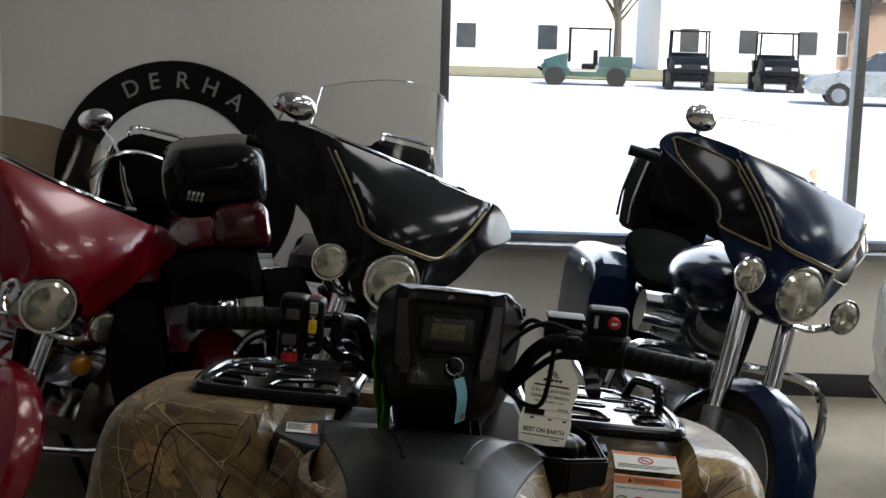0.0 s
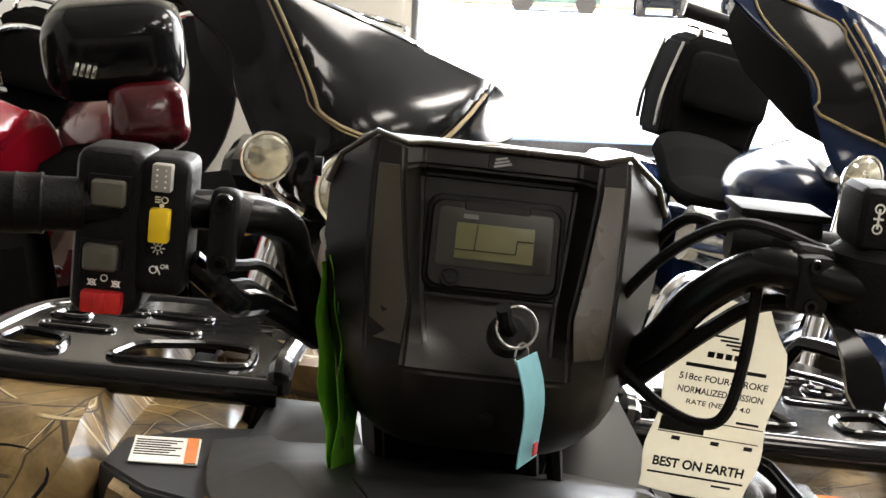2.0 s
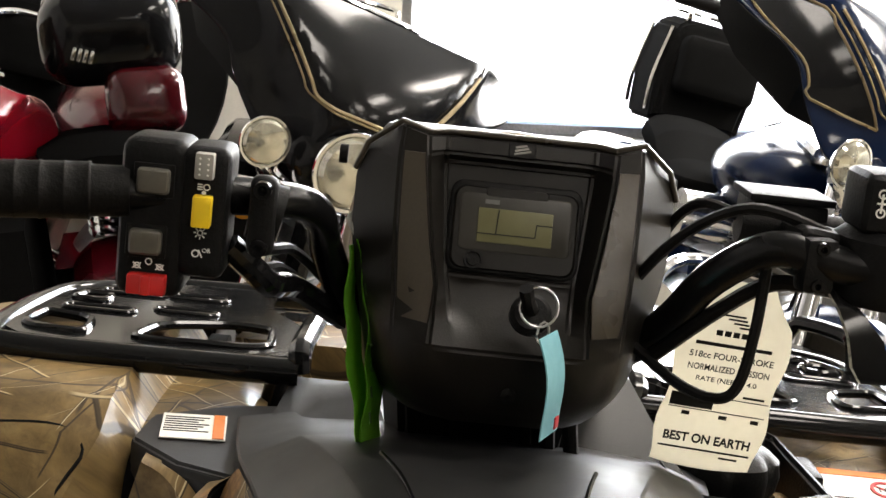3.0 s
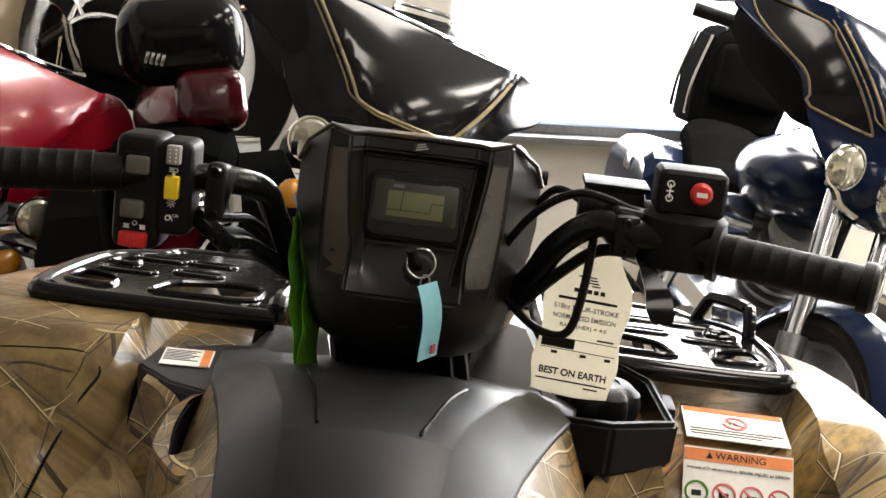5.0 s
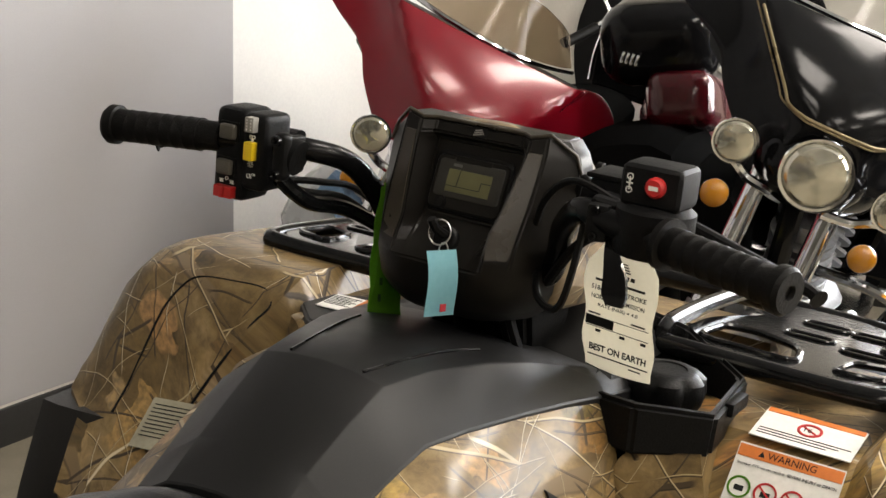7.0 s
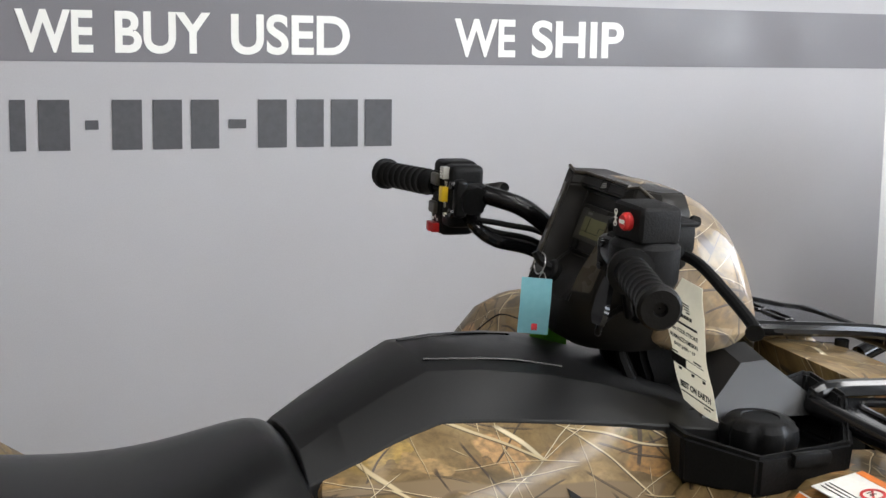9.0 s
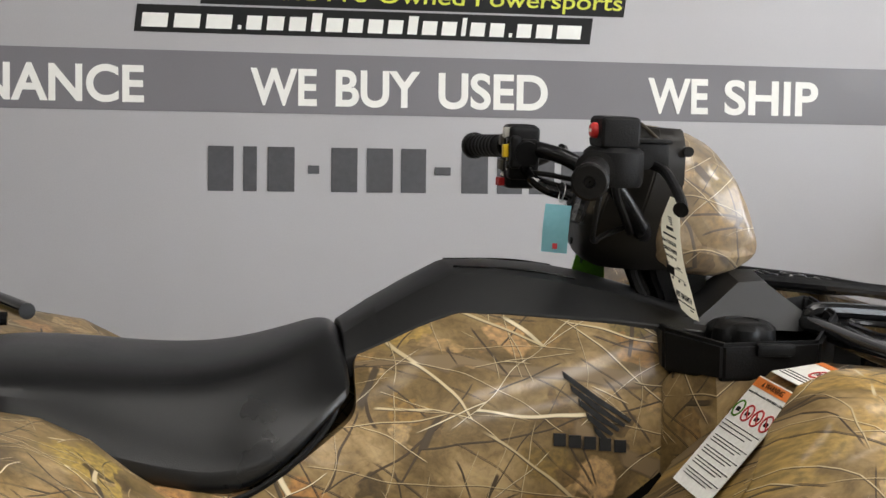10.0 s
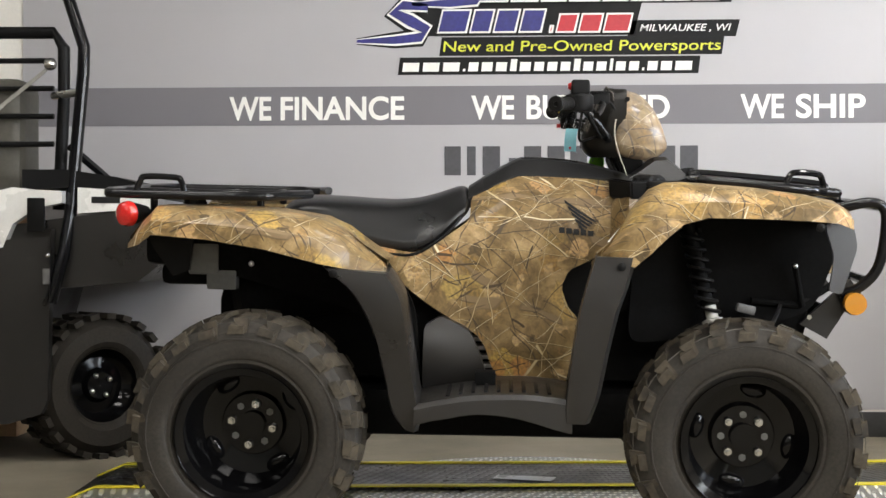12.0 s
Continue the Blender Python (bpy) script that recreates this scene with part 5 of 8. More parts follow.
for y, z in ((0.2265, 1.186), (0.229, 1.148)):
    key_block("button_surround", y, z, 0.025, 0.021, GRIP, 0.003)
    part("grey_button", box(B(), (F - 0.002, y, z), (0.009, 0.020, 0.016), 0.0035, seg=3), PUSH, ls, "grey push button")
key_block("beam_switch", 0.196, 1.1985, 0.0115, 0.016, LIGHTGREY, 0.010, "light grey beam slider")
for k in range(8):
    key_block("slider_dot", 0.1935 + 0.005 * (k % 2), 1.1935 + 0.0033 * (k // 2), 0.0013, 0.0013, LETTER, 0.0108)
key_block("yellow_switch", 0.196, 1.1705, 0.0115, 0.0195, YELLOWP, 0.010, "yellow rocker switch")
key_block("red_switch", 0.2265, 1.122, 0.0235, 0.0125, REDP, 0.010, "red engine stop switch")
key_block("switch_ridge", 0.2265, 1.122, 0.006, 0.0125, REDP, 0.012)


def mark_ring(y, z, r):
    part("white_mark", lathe(B(), [(r * 0.72, 0), (r, 0), (r, 0.0006), (r * 0.72, 0.0006), (r * 0.72, 0)], at(F - 0.0002, y, z, 0, -90, 0), 16), LETTER, ls)


def mark_bar(y, z, w, h, turn=0.0):
    part("white_mark", box(B(), (F - 0.0006, y, z), (0.0008, w, h), 0, (turn, 0, 0)), LETTER, ls)


# beam symbol, dot, sun, crossed circles and start symbol
for k in range(3):
    mark_bar(0.1985, 1.1835 + 0.0015 * k, 0.003, 0.0007)
mark_ring(0.1945, 1.185, 0.0021)
part("white_mark", lathe(B(), [(0.0001, 0), (0.0014, 0), (0.0014, 0.0006), (0.0001, 0.0006)], at(F - 0.0002, 0.196, 1.1815, 0, -90, 0), 12), LETTER, ls)
mark_ring(0.1965, 1.1565, 0.0018)
for k in range(8):
    a = k * math.pi / 4
    mark_bar(0.1965 + 0.0031 * math.cos(a), 1.1565 + 0.0031 * math.sin(a), 0.0016, 0.0006, math.degrees(a))
mark_ring(0.1985, 1.1435, 0.0024)
mark_bar(0.1955, 1.1435, 0.0055, 0.0006, 65)
lettering("white_mark", "OR", at(F - 0.0003, 0.1945, 1.1445, 90, 0, -90), 0.0026, LETTER, ls, depth=0.0004)
for y, z in ((0.2335, 1.1325), (0.2195, 1.1325)):
    mark_ring(y, z, 0.002)
    mark_bar(y, z, 0.0062, 0.0006, 35)
    mark_bar(y, z, 0.0062, 0.0006, -35)
mark_ring(0.2265, 1.1355, 0.0022)
bm = B()
cyl(bm, (0.845, 0.168, 1.172), (0.847, 0.150, 1.168), 0.019, seg=20)
box(bm, (0.830, 0.160, 1.1705), (0.016, 0.017, 0.050), 0.007, seg=4)
box(bm, (0.850, 0.160, 1.1705), (0.028, 0.013, 0.040), 0.006, seg=3)
part("bar_clamp", bm, BLACK, bar)
for z in (1.188, 1.152):
    part("clamp_bolt", lathe(B(), [(0.0015, 0.002), (0.003, 0.004), (0.0055, 0.004), (0.006, 0), (0.0001, 0)], at(0.820, 0.16, z, 0, -90, 0), 14), GLOSS, bar)
# right switch box, throttle case, brake reservoir
rs_ = part("right_switch_box", box(B(), (0.862, -0.240, 1.2155), (0.05, 0.060, 0.040), 0.009, seg=3), BLACK, quad, "black handlebar switch box")
part("throttle_case", lathe(B(), [(0.001, -0.026), (0.034, -0.026), (0.037, -0.02), (0.037, 0.016), (0.03, 0.022), (0.001, 0.022)], at(0.862, -0.240, 1.176), 24), BLACK, rs_)
part("red_button", lathe(B(), [(0.001, 0), (0.0095, 0), (0.0095, 0.006), (0.007, 0.009), (0.001, 0.009)], at(0.838, -0.2465, 1.2175, 0, -90, 0), 20), REDP, rs_, "round red drive button")
part("button_mark", box(B(), (0.8285, -0.2465, 1.2175), (0.001, 0.009, 0.004)), LETTER, rs_)
for dz in (-0.006, 0.006):
    part("white_mark", lathe(B(), [(0.0022, 0), (0.0032, 0), (0.0032, 0.0006), (0.0022, 0.0006), (0.0022, 0)], at(0.8367, -0.2205, 1.217 + dz, 0, -90, 0), 14), LETTER, rs_)
part("white_mark", box(B(), (0.8365, -0.2205, 1.217), (0.001, 0.0012, 0.012)), LETTER, rs_)
part("white_mark", box(B(), (0.8365, -0.2205, 1.217), (0.001, 0.006, 0.0012)), LETTER, rs_)
part("thumb_lever", loft(B(), [[(x, y - w, z), (x, y + w, z), (x + 0.006, y + w, z - 0.001), (x + 0.006, y - w, z - 0.001)] for x, y, z, w in ((0.85, -0.205, 1.158, 0.006), (0.836, -0.212, 1.148, 0.007), (0.826, -0.222, 1.132, 0.011), (0.82, -0.226, 1.115, 0.012), (0.818, -0.228, 1.106, 0.008))]), GLOSS, rs_, "black thumb throttle")
part("lever_perch", box(B(), (0.872, -0.196, 1.176), (0.040, 0.046, 0.034), 0.008, (8, 0, 10), 3), BLACK, rs_)
part("perch_clamp", box(B(), (0.850, -0.190, 1.172), (0.018, 0.022, 0.036), 0.005, (0, 0, 8)), BLACK, rs_)
for z in (1.184, 1.160):
    part("perch_bolt", lathe(B(), [(0.0012, 0.001), (0.0022, 0.003), (0.0042, 0.003), (0.0046, 0), (0.0001, 0)], at(0.841, -0.190, z, 0, -90, 0), 12), GLOSS, rs_)
part("throttle_cable", tube(B(), [(0.872, -0.214, 1.152), (0.885, -0.175, 1.150), (0.90, -0.145, 1.125), (0.93, -0.11, 1.08)], 0.0055, 8), GRIP, rs_)
bm = B()
box(bm, (0.92, -0.182, 1.188), (0.05, 0.052, 0.03), 0.005)
box(bm, (0.92, -0.182, 1.205), (0.054, 0.058, 0.005), 0.0015)
part("brake_reservoir", bm, BLACK, quad, "black brake fluid reservoir")
part("master_cylinder", cyl(B(), (0.905, -0.15, 1.185), (0.905, -0.23, 1.183), 0.013, seg=14), BLACK, quad)
for s in (-1, 1):
    part("brake_lever", mirrored(tube(B(), [(0.91, -0.195, 1.178), (0.925, -0.24, 1.172), (0.918, -0.31, 1.155), (0.905, -0.375, 1.14), (0.898, -0.39, 1.135)], lambda t: 0.0062 + (0.0032 if t > 0.93 else 0), 10), s), BLACK, bar, "curved black brake lever")
# cables
for pts in ([(0.865, -0.20, 1.19), (0.875, -0.15, 1.20), (0.9, -0.11, 1.17), (0.94, -0.08, 1.11), (0.97, -0.05, 1.03)],
            [(0.875, -0.166, 1.170), (0.868, -0.163, 1.120), (0.865, -0.156, 1.082), (0.872, -0.142, 1.071), (0.89, -0.118, 1.076), (0.94, -0.09, 1.09)],
            [(0.855, 0.18, 1.135), (0.885, 0.162, 1.125), (0.945, 0.150, 1.11), (0.99, 0.10, 1.06)],
            [(0.86, 0.172, 1.14), (0.90, 0.158, 1.135), (0.955, 0.142, 1.12), (1.0, 0.09, 1.06)],
            [(0.905, -0.16, 1.185), (0.94, -0.13, 1.19), (0.97, -0.11, 1.15), (0.98, -0.09, 1.06)]):
    part("control_cable", tube(B(), pts, 0.0039, 8), GRIP, quad)
part("wiring_loom", tube(B(), [(0.852, 0.182, 1.145), (0.862, 0.165, 1.128), (0.885, 0.156, 1.114), (0.935, 0.144, 1.102), (0.985, 0.11, 1.07)], 0.0088, 10), GLOSS, quad, "wiring loom in shiny black tape")
part("steering_stem", cyl(B(), (0.965, 0, 1.07), (1.06, 0, 0.86), 0.028), DARKMETAL, quad)
part("steering_clamp", box(B(), (0.962, 0, 1.06), (0.06, 0.12, 0.05), 0.01, (0, -25, 0)), DARKMETAL, quad)
bm = B()
loft(bm, [[(x, y * w + POD_Y, z) for x, y in ((0.985 + d, -0.06), (0.975 + d, 0.0), (0.985 + d, 0.06), (1.05, 0.075), (1.05, -0.075))] for z, d, w in ((0.945, 0.02, 0.95), (0.985, 0.008, 1.05), (1.02, -0.01, 1.12), (1.045, -0.012, 1.15))])
bmesh.ops.bevel(bm, geom=bm.edges[:], offset=0.006, segments=2, affect="EDGES", clamp_overlap=True)
part("stem_shroud", bm, BLACK, quad, "black rubber shroud round the steering stem")
for k in range(9):
    part("wire", tube(B(), [(0.97 + 0.01 * k, -0.07 + 0.017 * k, 0.98), (0.95 + 0.012 * k, -0.06 + 0.015 * k, 1.03), (0.97, -0.05 + 0.012 * k, 1.08)], 0.006, 6, 4), GRIP, quad)

# instrument pod
# rows from the top down: height, four half-widths (recess, pillar inside, pillar outside, flank) and how far back each stands
rows = ((1.219, 0.052, 0.065, 0.083, 0.095, 0.949, 0.937, 0.940, 0.968), (1.206, 0.052, 0.064, 0.084, 0.106, 0.944, 0.931, 0.935, 0.966), (1.1995, 0.052, 0.0635, 0.084, 0.110, 0.9545, 0.9285, 0.933, 0.965), (1.185, 0.051, 0.0615, 0.0838, 0.1135, 0.9495, 0.922, 0.928, 0.962),
        (1.150, 0.048, 0.056, 0.0825, 0.1135, 0.9375, 0.906, 0.914, 0.955), (1.124, 0.045, 0.0505, 0.0805, 0.110, 0.9285, 0.893, 0.903, 0.949), (1.112, 0.042, 0.051, 0.0795, 0.107, 0.909, 0.887, 0.899, 0.946), (1.10, 0.040, 0.052, 0.079, 0.104, 0.891, 0.882, 0.896, 0.9444),
        (1.085, 0.034, 0.0530, 0.078, 0.101, 0.876, 0.876, 0.893, 0.9424), (1.055, 0.032, 0.0530, 0.074, 0.0945, 0.880, 0.884, 0.898, 0.946), (1.038, 0.032, 0.051, 0.069, 0.087, 0.890, 0.897, 0.911, 0.951), (1.026, 0.03, 0.047, 0.061, 0.077, 0.905, 0.912, 0.926, 0.958))
bm = B()
rings = []
for z, y1, y2, y3, y4, x1, x2, x3, x4 in rows:
    peak = 0.005 if z > 1.21 else 0.0
    half = [(1.0, y4 * 0.97, 0), (x4, y4, 0), (x3, y3, peak), (x2, y2, 0), (x1, y1, 0), (x1, y1 * 0.45, 0), (x1, 0.0, 0)]
    rings.append([(x, y + POD_Y, z + d) for x, y, d in half] + [(x, -y + POD_Y, z + d) for x, y, d in half[-2::-1]])
loft(bm, rings)
bmesh.ops.bevel(bm, geom=[e for e in bm.edges if len(e.link_faces) == 2 and e.calc_face_angle(0) > 0.22], offset=0.0022, segments=2, affect="EDGES", clamp_overlap=True)
pod = part("instrument_pod", bm, POD, quad, "dark grey plastic instrument pod")
face = at(0.9375, POD_Y, 1.160) @ pose(0, 0, 0, 0, 19, 0)
# paler strip along the top edge: the edge's highlight put in as colour
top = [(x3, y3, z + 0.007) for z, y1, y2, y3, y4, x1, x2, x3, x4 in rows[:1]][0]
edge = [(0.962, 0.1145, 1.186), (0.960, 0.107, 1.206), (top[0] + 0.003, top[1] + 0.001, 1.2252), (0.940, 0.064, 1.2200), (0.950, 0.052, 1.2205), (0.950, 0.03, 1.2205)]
part("top_edge_highlight", tube(B(), [(x, y + POD_Y, z) for x, y, z in edge] + [(x, -y + POD_Y, z) for x, y, z in edge[::-1]], 0.0022, 8, 1), PODSHEEN, pod, "pale strip painted as the top edge's highlight")


def on_face(name, y, z, w, h, mat, t=0.004, lift=0.0, bevel=0.001, label="", turn=0.0, seg=2):
    bm = B()
    box(bm, (-lift - t / 2 + 0.001, y, z), (t, w, h), bevel, (turn, 0, 0), seg)
    bmesh.ops.transform(bm, matrix=face, verts=bm.verts)
    return part(name, bm, mat, pod, label)


def rounded_plate(name, y0, z0, w, h, r, t, lift, mat, label=""):
    """A plate on the pod's face with round corners."""
    pts = []
    for cy, cz, a0 in ((w / 2 - r, h / 2 - r, 0), (-w / 2 + r, h / 2 - r, 90), (-w / 2 + r, -h / 2 + r, 180), (w / 2 - r, -h / 2 + r, 270)):
        pts += [(y0 + cy + r * math.cos(radians(a0 + 18 * k)), z0 + cz + r * math.sin(radians(a0 + 18 * k))) for k in range(6)]
    bm = B()
    loft(bm, [[face @ Vector((x, y0 + (y - y0) * s, z0 + (z - z0) * s)) for y, z in pts] for x, s in ((0.004, 1.0), (-lift, 1.0), (-lift - t * 0.6, 0.985), (-lift - t, 0.965))])
    return part(name, bm, mat, pod, label)


rounded_plate("recess", 0.0, -0.002, 0.092, 0.064, 0.009, 0.0008, 0.0, GRIP)
rounded_plate("bezel", 0.0, -0.003, 0.087, 0.058, 0.008, 0.0018, 0.0008, POD)
rounded_plate("display_panel", 0.0, 0.001, 0.078, 0.040, 0.004, 0.0006, 0.0026, PANELGREY)
rounded_plate("panel_notch", 0.0, 0.0225, 0.044, 0.006, 0.002, 0.0010, 0.0026, POD)
on_face("lcd", 0.0, -0.001, 0.052, 0.024, LCD, 0.002, 0.0028, 0.0003, "blank grey-green display")
LINE = 0.0046
on_face("lcd_line", 0.0125, 0.0015, 0.0007, 0.017, INK, 0.0006, LINE, 0, turn=4)
on_face("lcd_line", 0.006, -0.007, 0.040, 0.0007, INK, 0.0006, LINE, 0)
on_face("lcd_line", -0.0146, -0.0025, 0.0007, 0.009, INK, 0.0006, LINE, 0, turn=4)
on_face("lcd_line", -0.0203, 0.002, 0.0112, 0.0007, INK, 0.0006, LINE, 0)
on_face("panel_mark", 0.017, 0.0155, 0.010, 0.003, MIDGREY, 0.0006, 0.004, 0)
face = at(0.9465, POD_Y, 1.2125) @ pose(0, 0, 0, 0, 22, 0)
rounded_plate("badge", 0.0, 0.0, 0.019, 0.011, 0.001, 0.0008, 0.0, GRIP)
for k in range(3):
    on_face("badge_mark", 0.0005 * k, -0.002 + 0.0022 * k, 0.012 - 0.002 * k, 0.0014, LIGHTGREY, 0.0006, 0.002, 0, turn=-14)
face = at(0.9375, POD_Y, 1.160) @ pose(0, 0, 0, 0, 19, 0)
for r0, r1, h in ((0.0052, 0.0068, 0.002), (0.0, 0.0045, 0.0025)):
    part("trip_knob", lathe(B(), [(max(r0, 0.0004), 0), (r1, 0), (r1, h), (max(r0, 0.0004), h), (max(r0, 0.0004), 0)], face @ pose(-0.0026, 0.027, -0.0255, 0, -90, 0), 18), GRIP, pod)
# paler facets laid on the pillars, standing in for the sheen they catch
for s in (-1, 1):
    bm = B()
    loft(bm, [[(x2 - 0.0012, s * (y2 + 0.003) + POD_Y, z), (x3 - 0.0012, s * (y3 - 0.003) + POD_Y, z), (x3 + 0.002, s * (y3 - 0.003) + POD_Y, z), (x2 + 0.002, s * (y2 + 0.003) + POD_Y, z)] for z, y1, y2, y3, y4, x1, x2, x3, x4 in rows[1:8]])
    part("pod_sheen_facet", bm, PODSHEEN, pod, "brownish pillar facet with its sheen painted in")
part("lower_screw", lathe(B(), [(0.001, 0), (0.005, 0), (0.005, 0.002), (0.001, 0.003)], at(0.878, POD_Y - 0.004, 1.057, 0, -90, 0), 14), GRIP, pod)
# camouflage headlight cover
bm = B()
rings = []
for x, z0, z1, w in ((0.965, 1.032, 1.222, 0.106), (0.972, 1.030, 1.224, 0.112), (1.01, 1.020, 1.221, 0.119), (1.045, 1.014, 1.211, 0.121), (1.075, 1.017, 1.180, 0.118), (1.098, 1.030, 1.140, 0.112), (1.115, 1.046, 1.085, 0.100), (1.117, 1.052, 1.074, 0.094)):
    d = z1 - z0
    sec = [(0, z1), (w * 0.6, z1 - 0.03 * d), (w * 0.88, z1 - 0.14 * d), (w, z0 + 0.55 * d), (w * 0.98, z0 + 0.15 * d), (w * 0.8, z0), (0, z0)]
    rings.append([(x, y, z) for y, z in sec] + [(x, -y, z) for y, z in sec[-2:0:-1]])
loft(bm, rings)
hc = part("headlight_cover", bm, CAMOWRAP, quad, "camouflage headlight cover in clear film")
sm = hc.modifiers.new("smooth", "SUBSURF")
sm.levels = sm.render_levels = 1
for s in (-1, 1):
    part("cover_screw", cyl(B(), (1.0, s * 0.118, 1.19), (1.0, s * 0.124, 1.19), 0.007, seg=12), GRIP, hc)
part("key_cylinder", lathe(B(), [(0.001, 0), (0.014, 0), (0.014, 0.006), (0.011, 0.009), (0.001, 0.009)], at(0.88, POD_Y - 0.012, 1.112) @ pose(0, 0, 0, 0, -62, 0), 20), BLACK, pod)


# printed side emblem as plain shapes, and stickers
def on_side(name, pts, mat):
    """A thin printed shape on the side panel, its outline given as x, z."""
    bm = B()
    loft(bm, [[(x, panel_y(x, z) - d, z) for x, z in pts] for d in (-0.002, 0.0028)])
    return part(name, bm, mat, quad)


# a wing of five dark feathers, then a short row of bars
for k in range(5):
    x0, z0 = 0.826 + 0.0095 * k, 0.908 - 0.0165 * k
    x1, z1 = 0.914 - 0.0080 * k, 0.850 - 0.0058 * k
    xm, zm = x0 + 0.5 * (x1 - x0), z0 + 0.55 * (z1 - z0)
    on_side("emblem_feather", [(x0, z0), (xm, zm + 0.002), (x1, z1), (x1 - 0.003, z1 - 0.0036), (xm - 0.003, zm - 0.0050), (x0 + 0.002, z0 - 0.0085)], INK)
for k in range(5):
    x0 = 0.812 + 0.0198 * k
    on_side("emblem_bar", [(x0, 0.817 - 0.002 * k), (x0 + 0.0155, 0.8165 - 0.002 * k), (x0 + 0.0155, 0.832 - 0.002 * k), (x0, 0.8325 - 0.002 * k)], INK)


def laid(corner, across, down, w, h):
    """Frame of a sticker from its upper left corner, with its reading direction and its way down."""
    u, v = Vector(across).normalized(), -Vector(down).normalized()
    n = u.cross(v).normalized()
    v = n.cross(u)
    return Matrix.Translation(Vector(corner) + u * w / 2 - v * h / 2 + n * 0.0015) @ Matrix((u, v, n)).transposed().to_4x4()


def sticker(m, w, h, label, mat=None):
    st = part("warning_sticker", box(B(), (0, 0, 0), (w, h, 0.0012)), mat or WHITE, quad, label)
    st.matrix_local = m
    return st


def bars(st, x, y, w, n, step=0.0055, mat=None):
    for k in range(n):
        ww = w * (1.0 - 0.12 * (k % 3))
        part("text_bar", box(B(), (x - (w - ww) / 2, y - step * k, 0.0009), (ww, 0.0012, 0.0006)), mat or INK, st)


s1 = sticker(laid((1.124, -0.303, 0.942), (0, -1, 0), (-1, 0, -0.16), 0.108, 0.068), 0.108, 0.068, "white age warning sticker with an orange strip")
part("orange_strip", box(B(), (0, 0.0285, 0.0009), (0.105, 0.009, 0.0008)), ORANGE, s1)
part("prohibition_ring", lathe(B(), [(0.0105, 0), (0.0135, 0), (0.0135, 0.001), (0.0105, 0.001), (0.0105, 0)], pose(0, 0.004, 0.0008), 24), REDP, s1)
part("prohibition_bar", box(B(), (0, 0.004, 0.0012), (0.022, 0.0024, 0.0006), 0, (0, 0, -35)), REDP, s1)
lettering("lettering", "16", pose(-0.006, 0.0, 0.0012), 0.008, INK, s1, depth=0.0004)
bars(s1, 0, -0.014, 0.098, 3)
s2 = sticker(laid((1.046, -0.300, 0.926), (0, -1, 0), (-1, 0, -1.22), 0.112, 0.165), 0.112, 0.165, "white warning sticker with pictograms and an orange head")
part("orange_strip", box(B(), (0, 0.074, 0.0009), (0.11, 0.013, 0.0008)), ORANGE, s2)
lettering("lettering", "WARNING", pose(-0.024, 0.0705, 0.0014), 0.0075, INK, s2, depth=0.0004)
bm = B()
loft(bm, [[(-0.0335, 0.0708, z), (-0.0265, 0.0708, z), (-0.030, 0.0772, z)] for z in (0.0012, 0.0018)])
part("alert_triangle", bm, INK, s2)
lettering("lettering", "Improper ATV use can result in", pose(-0.052, 0.0575, 0.0012), 0.0040, INK, s2, "", 0.050, 0.0, 0.0004)
lettering("lettering", "SEVERE INJURY or DEATH", pose(0.001, 0.0575, 0.0012), 0.0040, INK, s2, "", 0.051, 0.012, 0.0004)
for k in range(4):
    x = -0.042 + 0.028 * k
    part("pictogram_ring", lathe(B(), [(0.0100, 0), (0.0122, 0), (0.0122, 0.001), (0.0100, 0.001), (0.0100, 0)], pose(x, 0.034, 0.0008), 24), GREEN if k == 0 else REDP, s2)
    part("pictogram", box(B(), (x, 0.033, 0.001), (0.010, 0.006, 0.0008), 0.001), INK, s2)
    if k:
        part("prohibition_bar", box(B(), (x, 0.034, 0.0014), (0.021, 0.002, 0.0006), 0, (0, 0, -40)), REDP, s2)
bars(s2, 0, 0.014, 0.104, 3)
for k in range(4):
    bars(s2, 0.004, -0.008 - 0.017 * k, 0.098, 3, 0.0042)
s3 = sticker(pose(1.07, 0.224, 0.9445, 0, 0, -84), 0.052, 0.058, "small white sticker with an orange strip")
part("orange_strip", box(B(), (0.02, 0, 0.001), (0.009, 0.056, 0.0008)), ORANGE, s3)
bars(s3, -0.006, 0.02, 0.036, 7)
s4 = sticker(laid((0.93, 0.40, fender_z(FRONT_FENDER, 0.93, 0.40, 1) + 0.004), (0.02, -1, 0.12), (-1, 0, -0.9), 0.085, 0.07), 0.085, 0.07, "dull clear information sticker with fine print", LABEL)
bars(s4, 0, 0.026, 0.072, 9)

# ---- things that hang on the quad bike ----
Q = LEAN
kr = thing("ignition_key", Q @ at(0.862, -0.016, 1.118), "ignition key with a wire ring and blank teal card tag", "key")
part("key_head", tube(B(), [(0.012, 0.0, 0.0), (0.0, 0.004, 0.008), (-0.006, 0.007, 0.018)], 0.005, 8), BLACK, kr)
bm = B()
tube(bm, [(-0.004 + 0.003 * math.sin(a), 0.0125 * math.cos(a) - 0.003, 0.006 + 0.0125 * math.sin(a)) for a in (2 * math.pi * k / 20 for k in range(21))], 0.0008, 6, 1, True)
part("ring", bm, STEEL, kr)
bm = B()
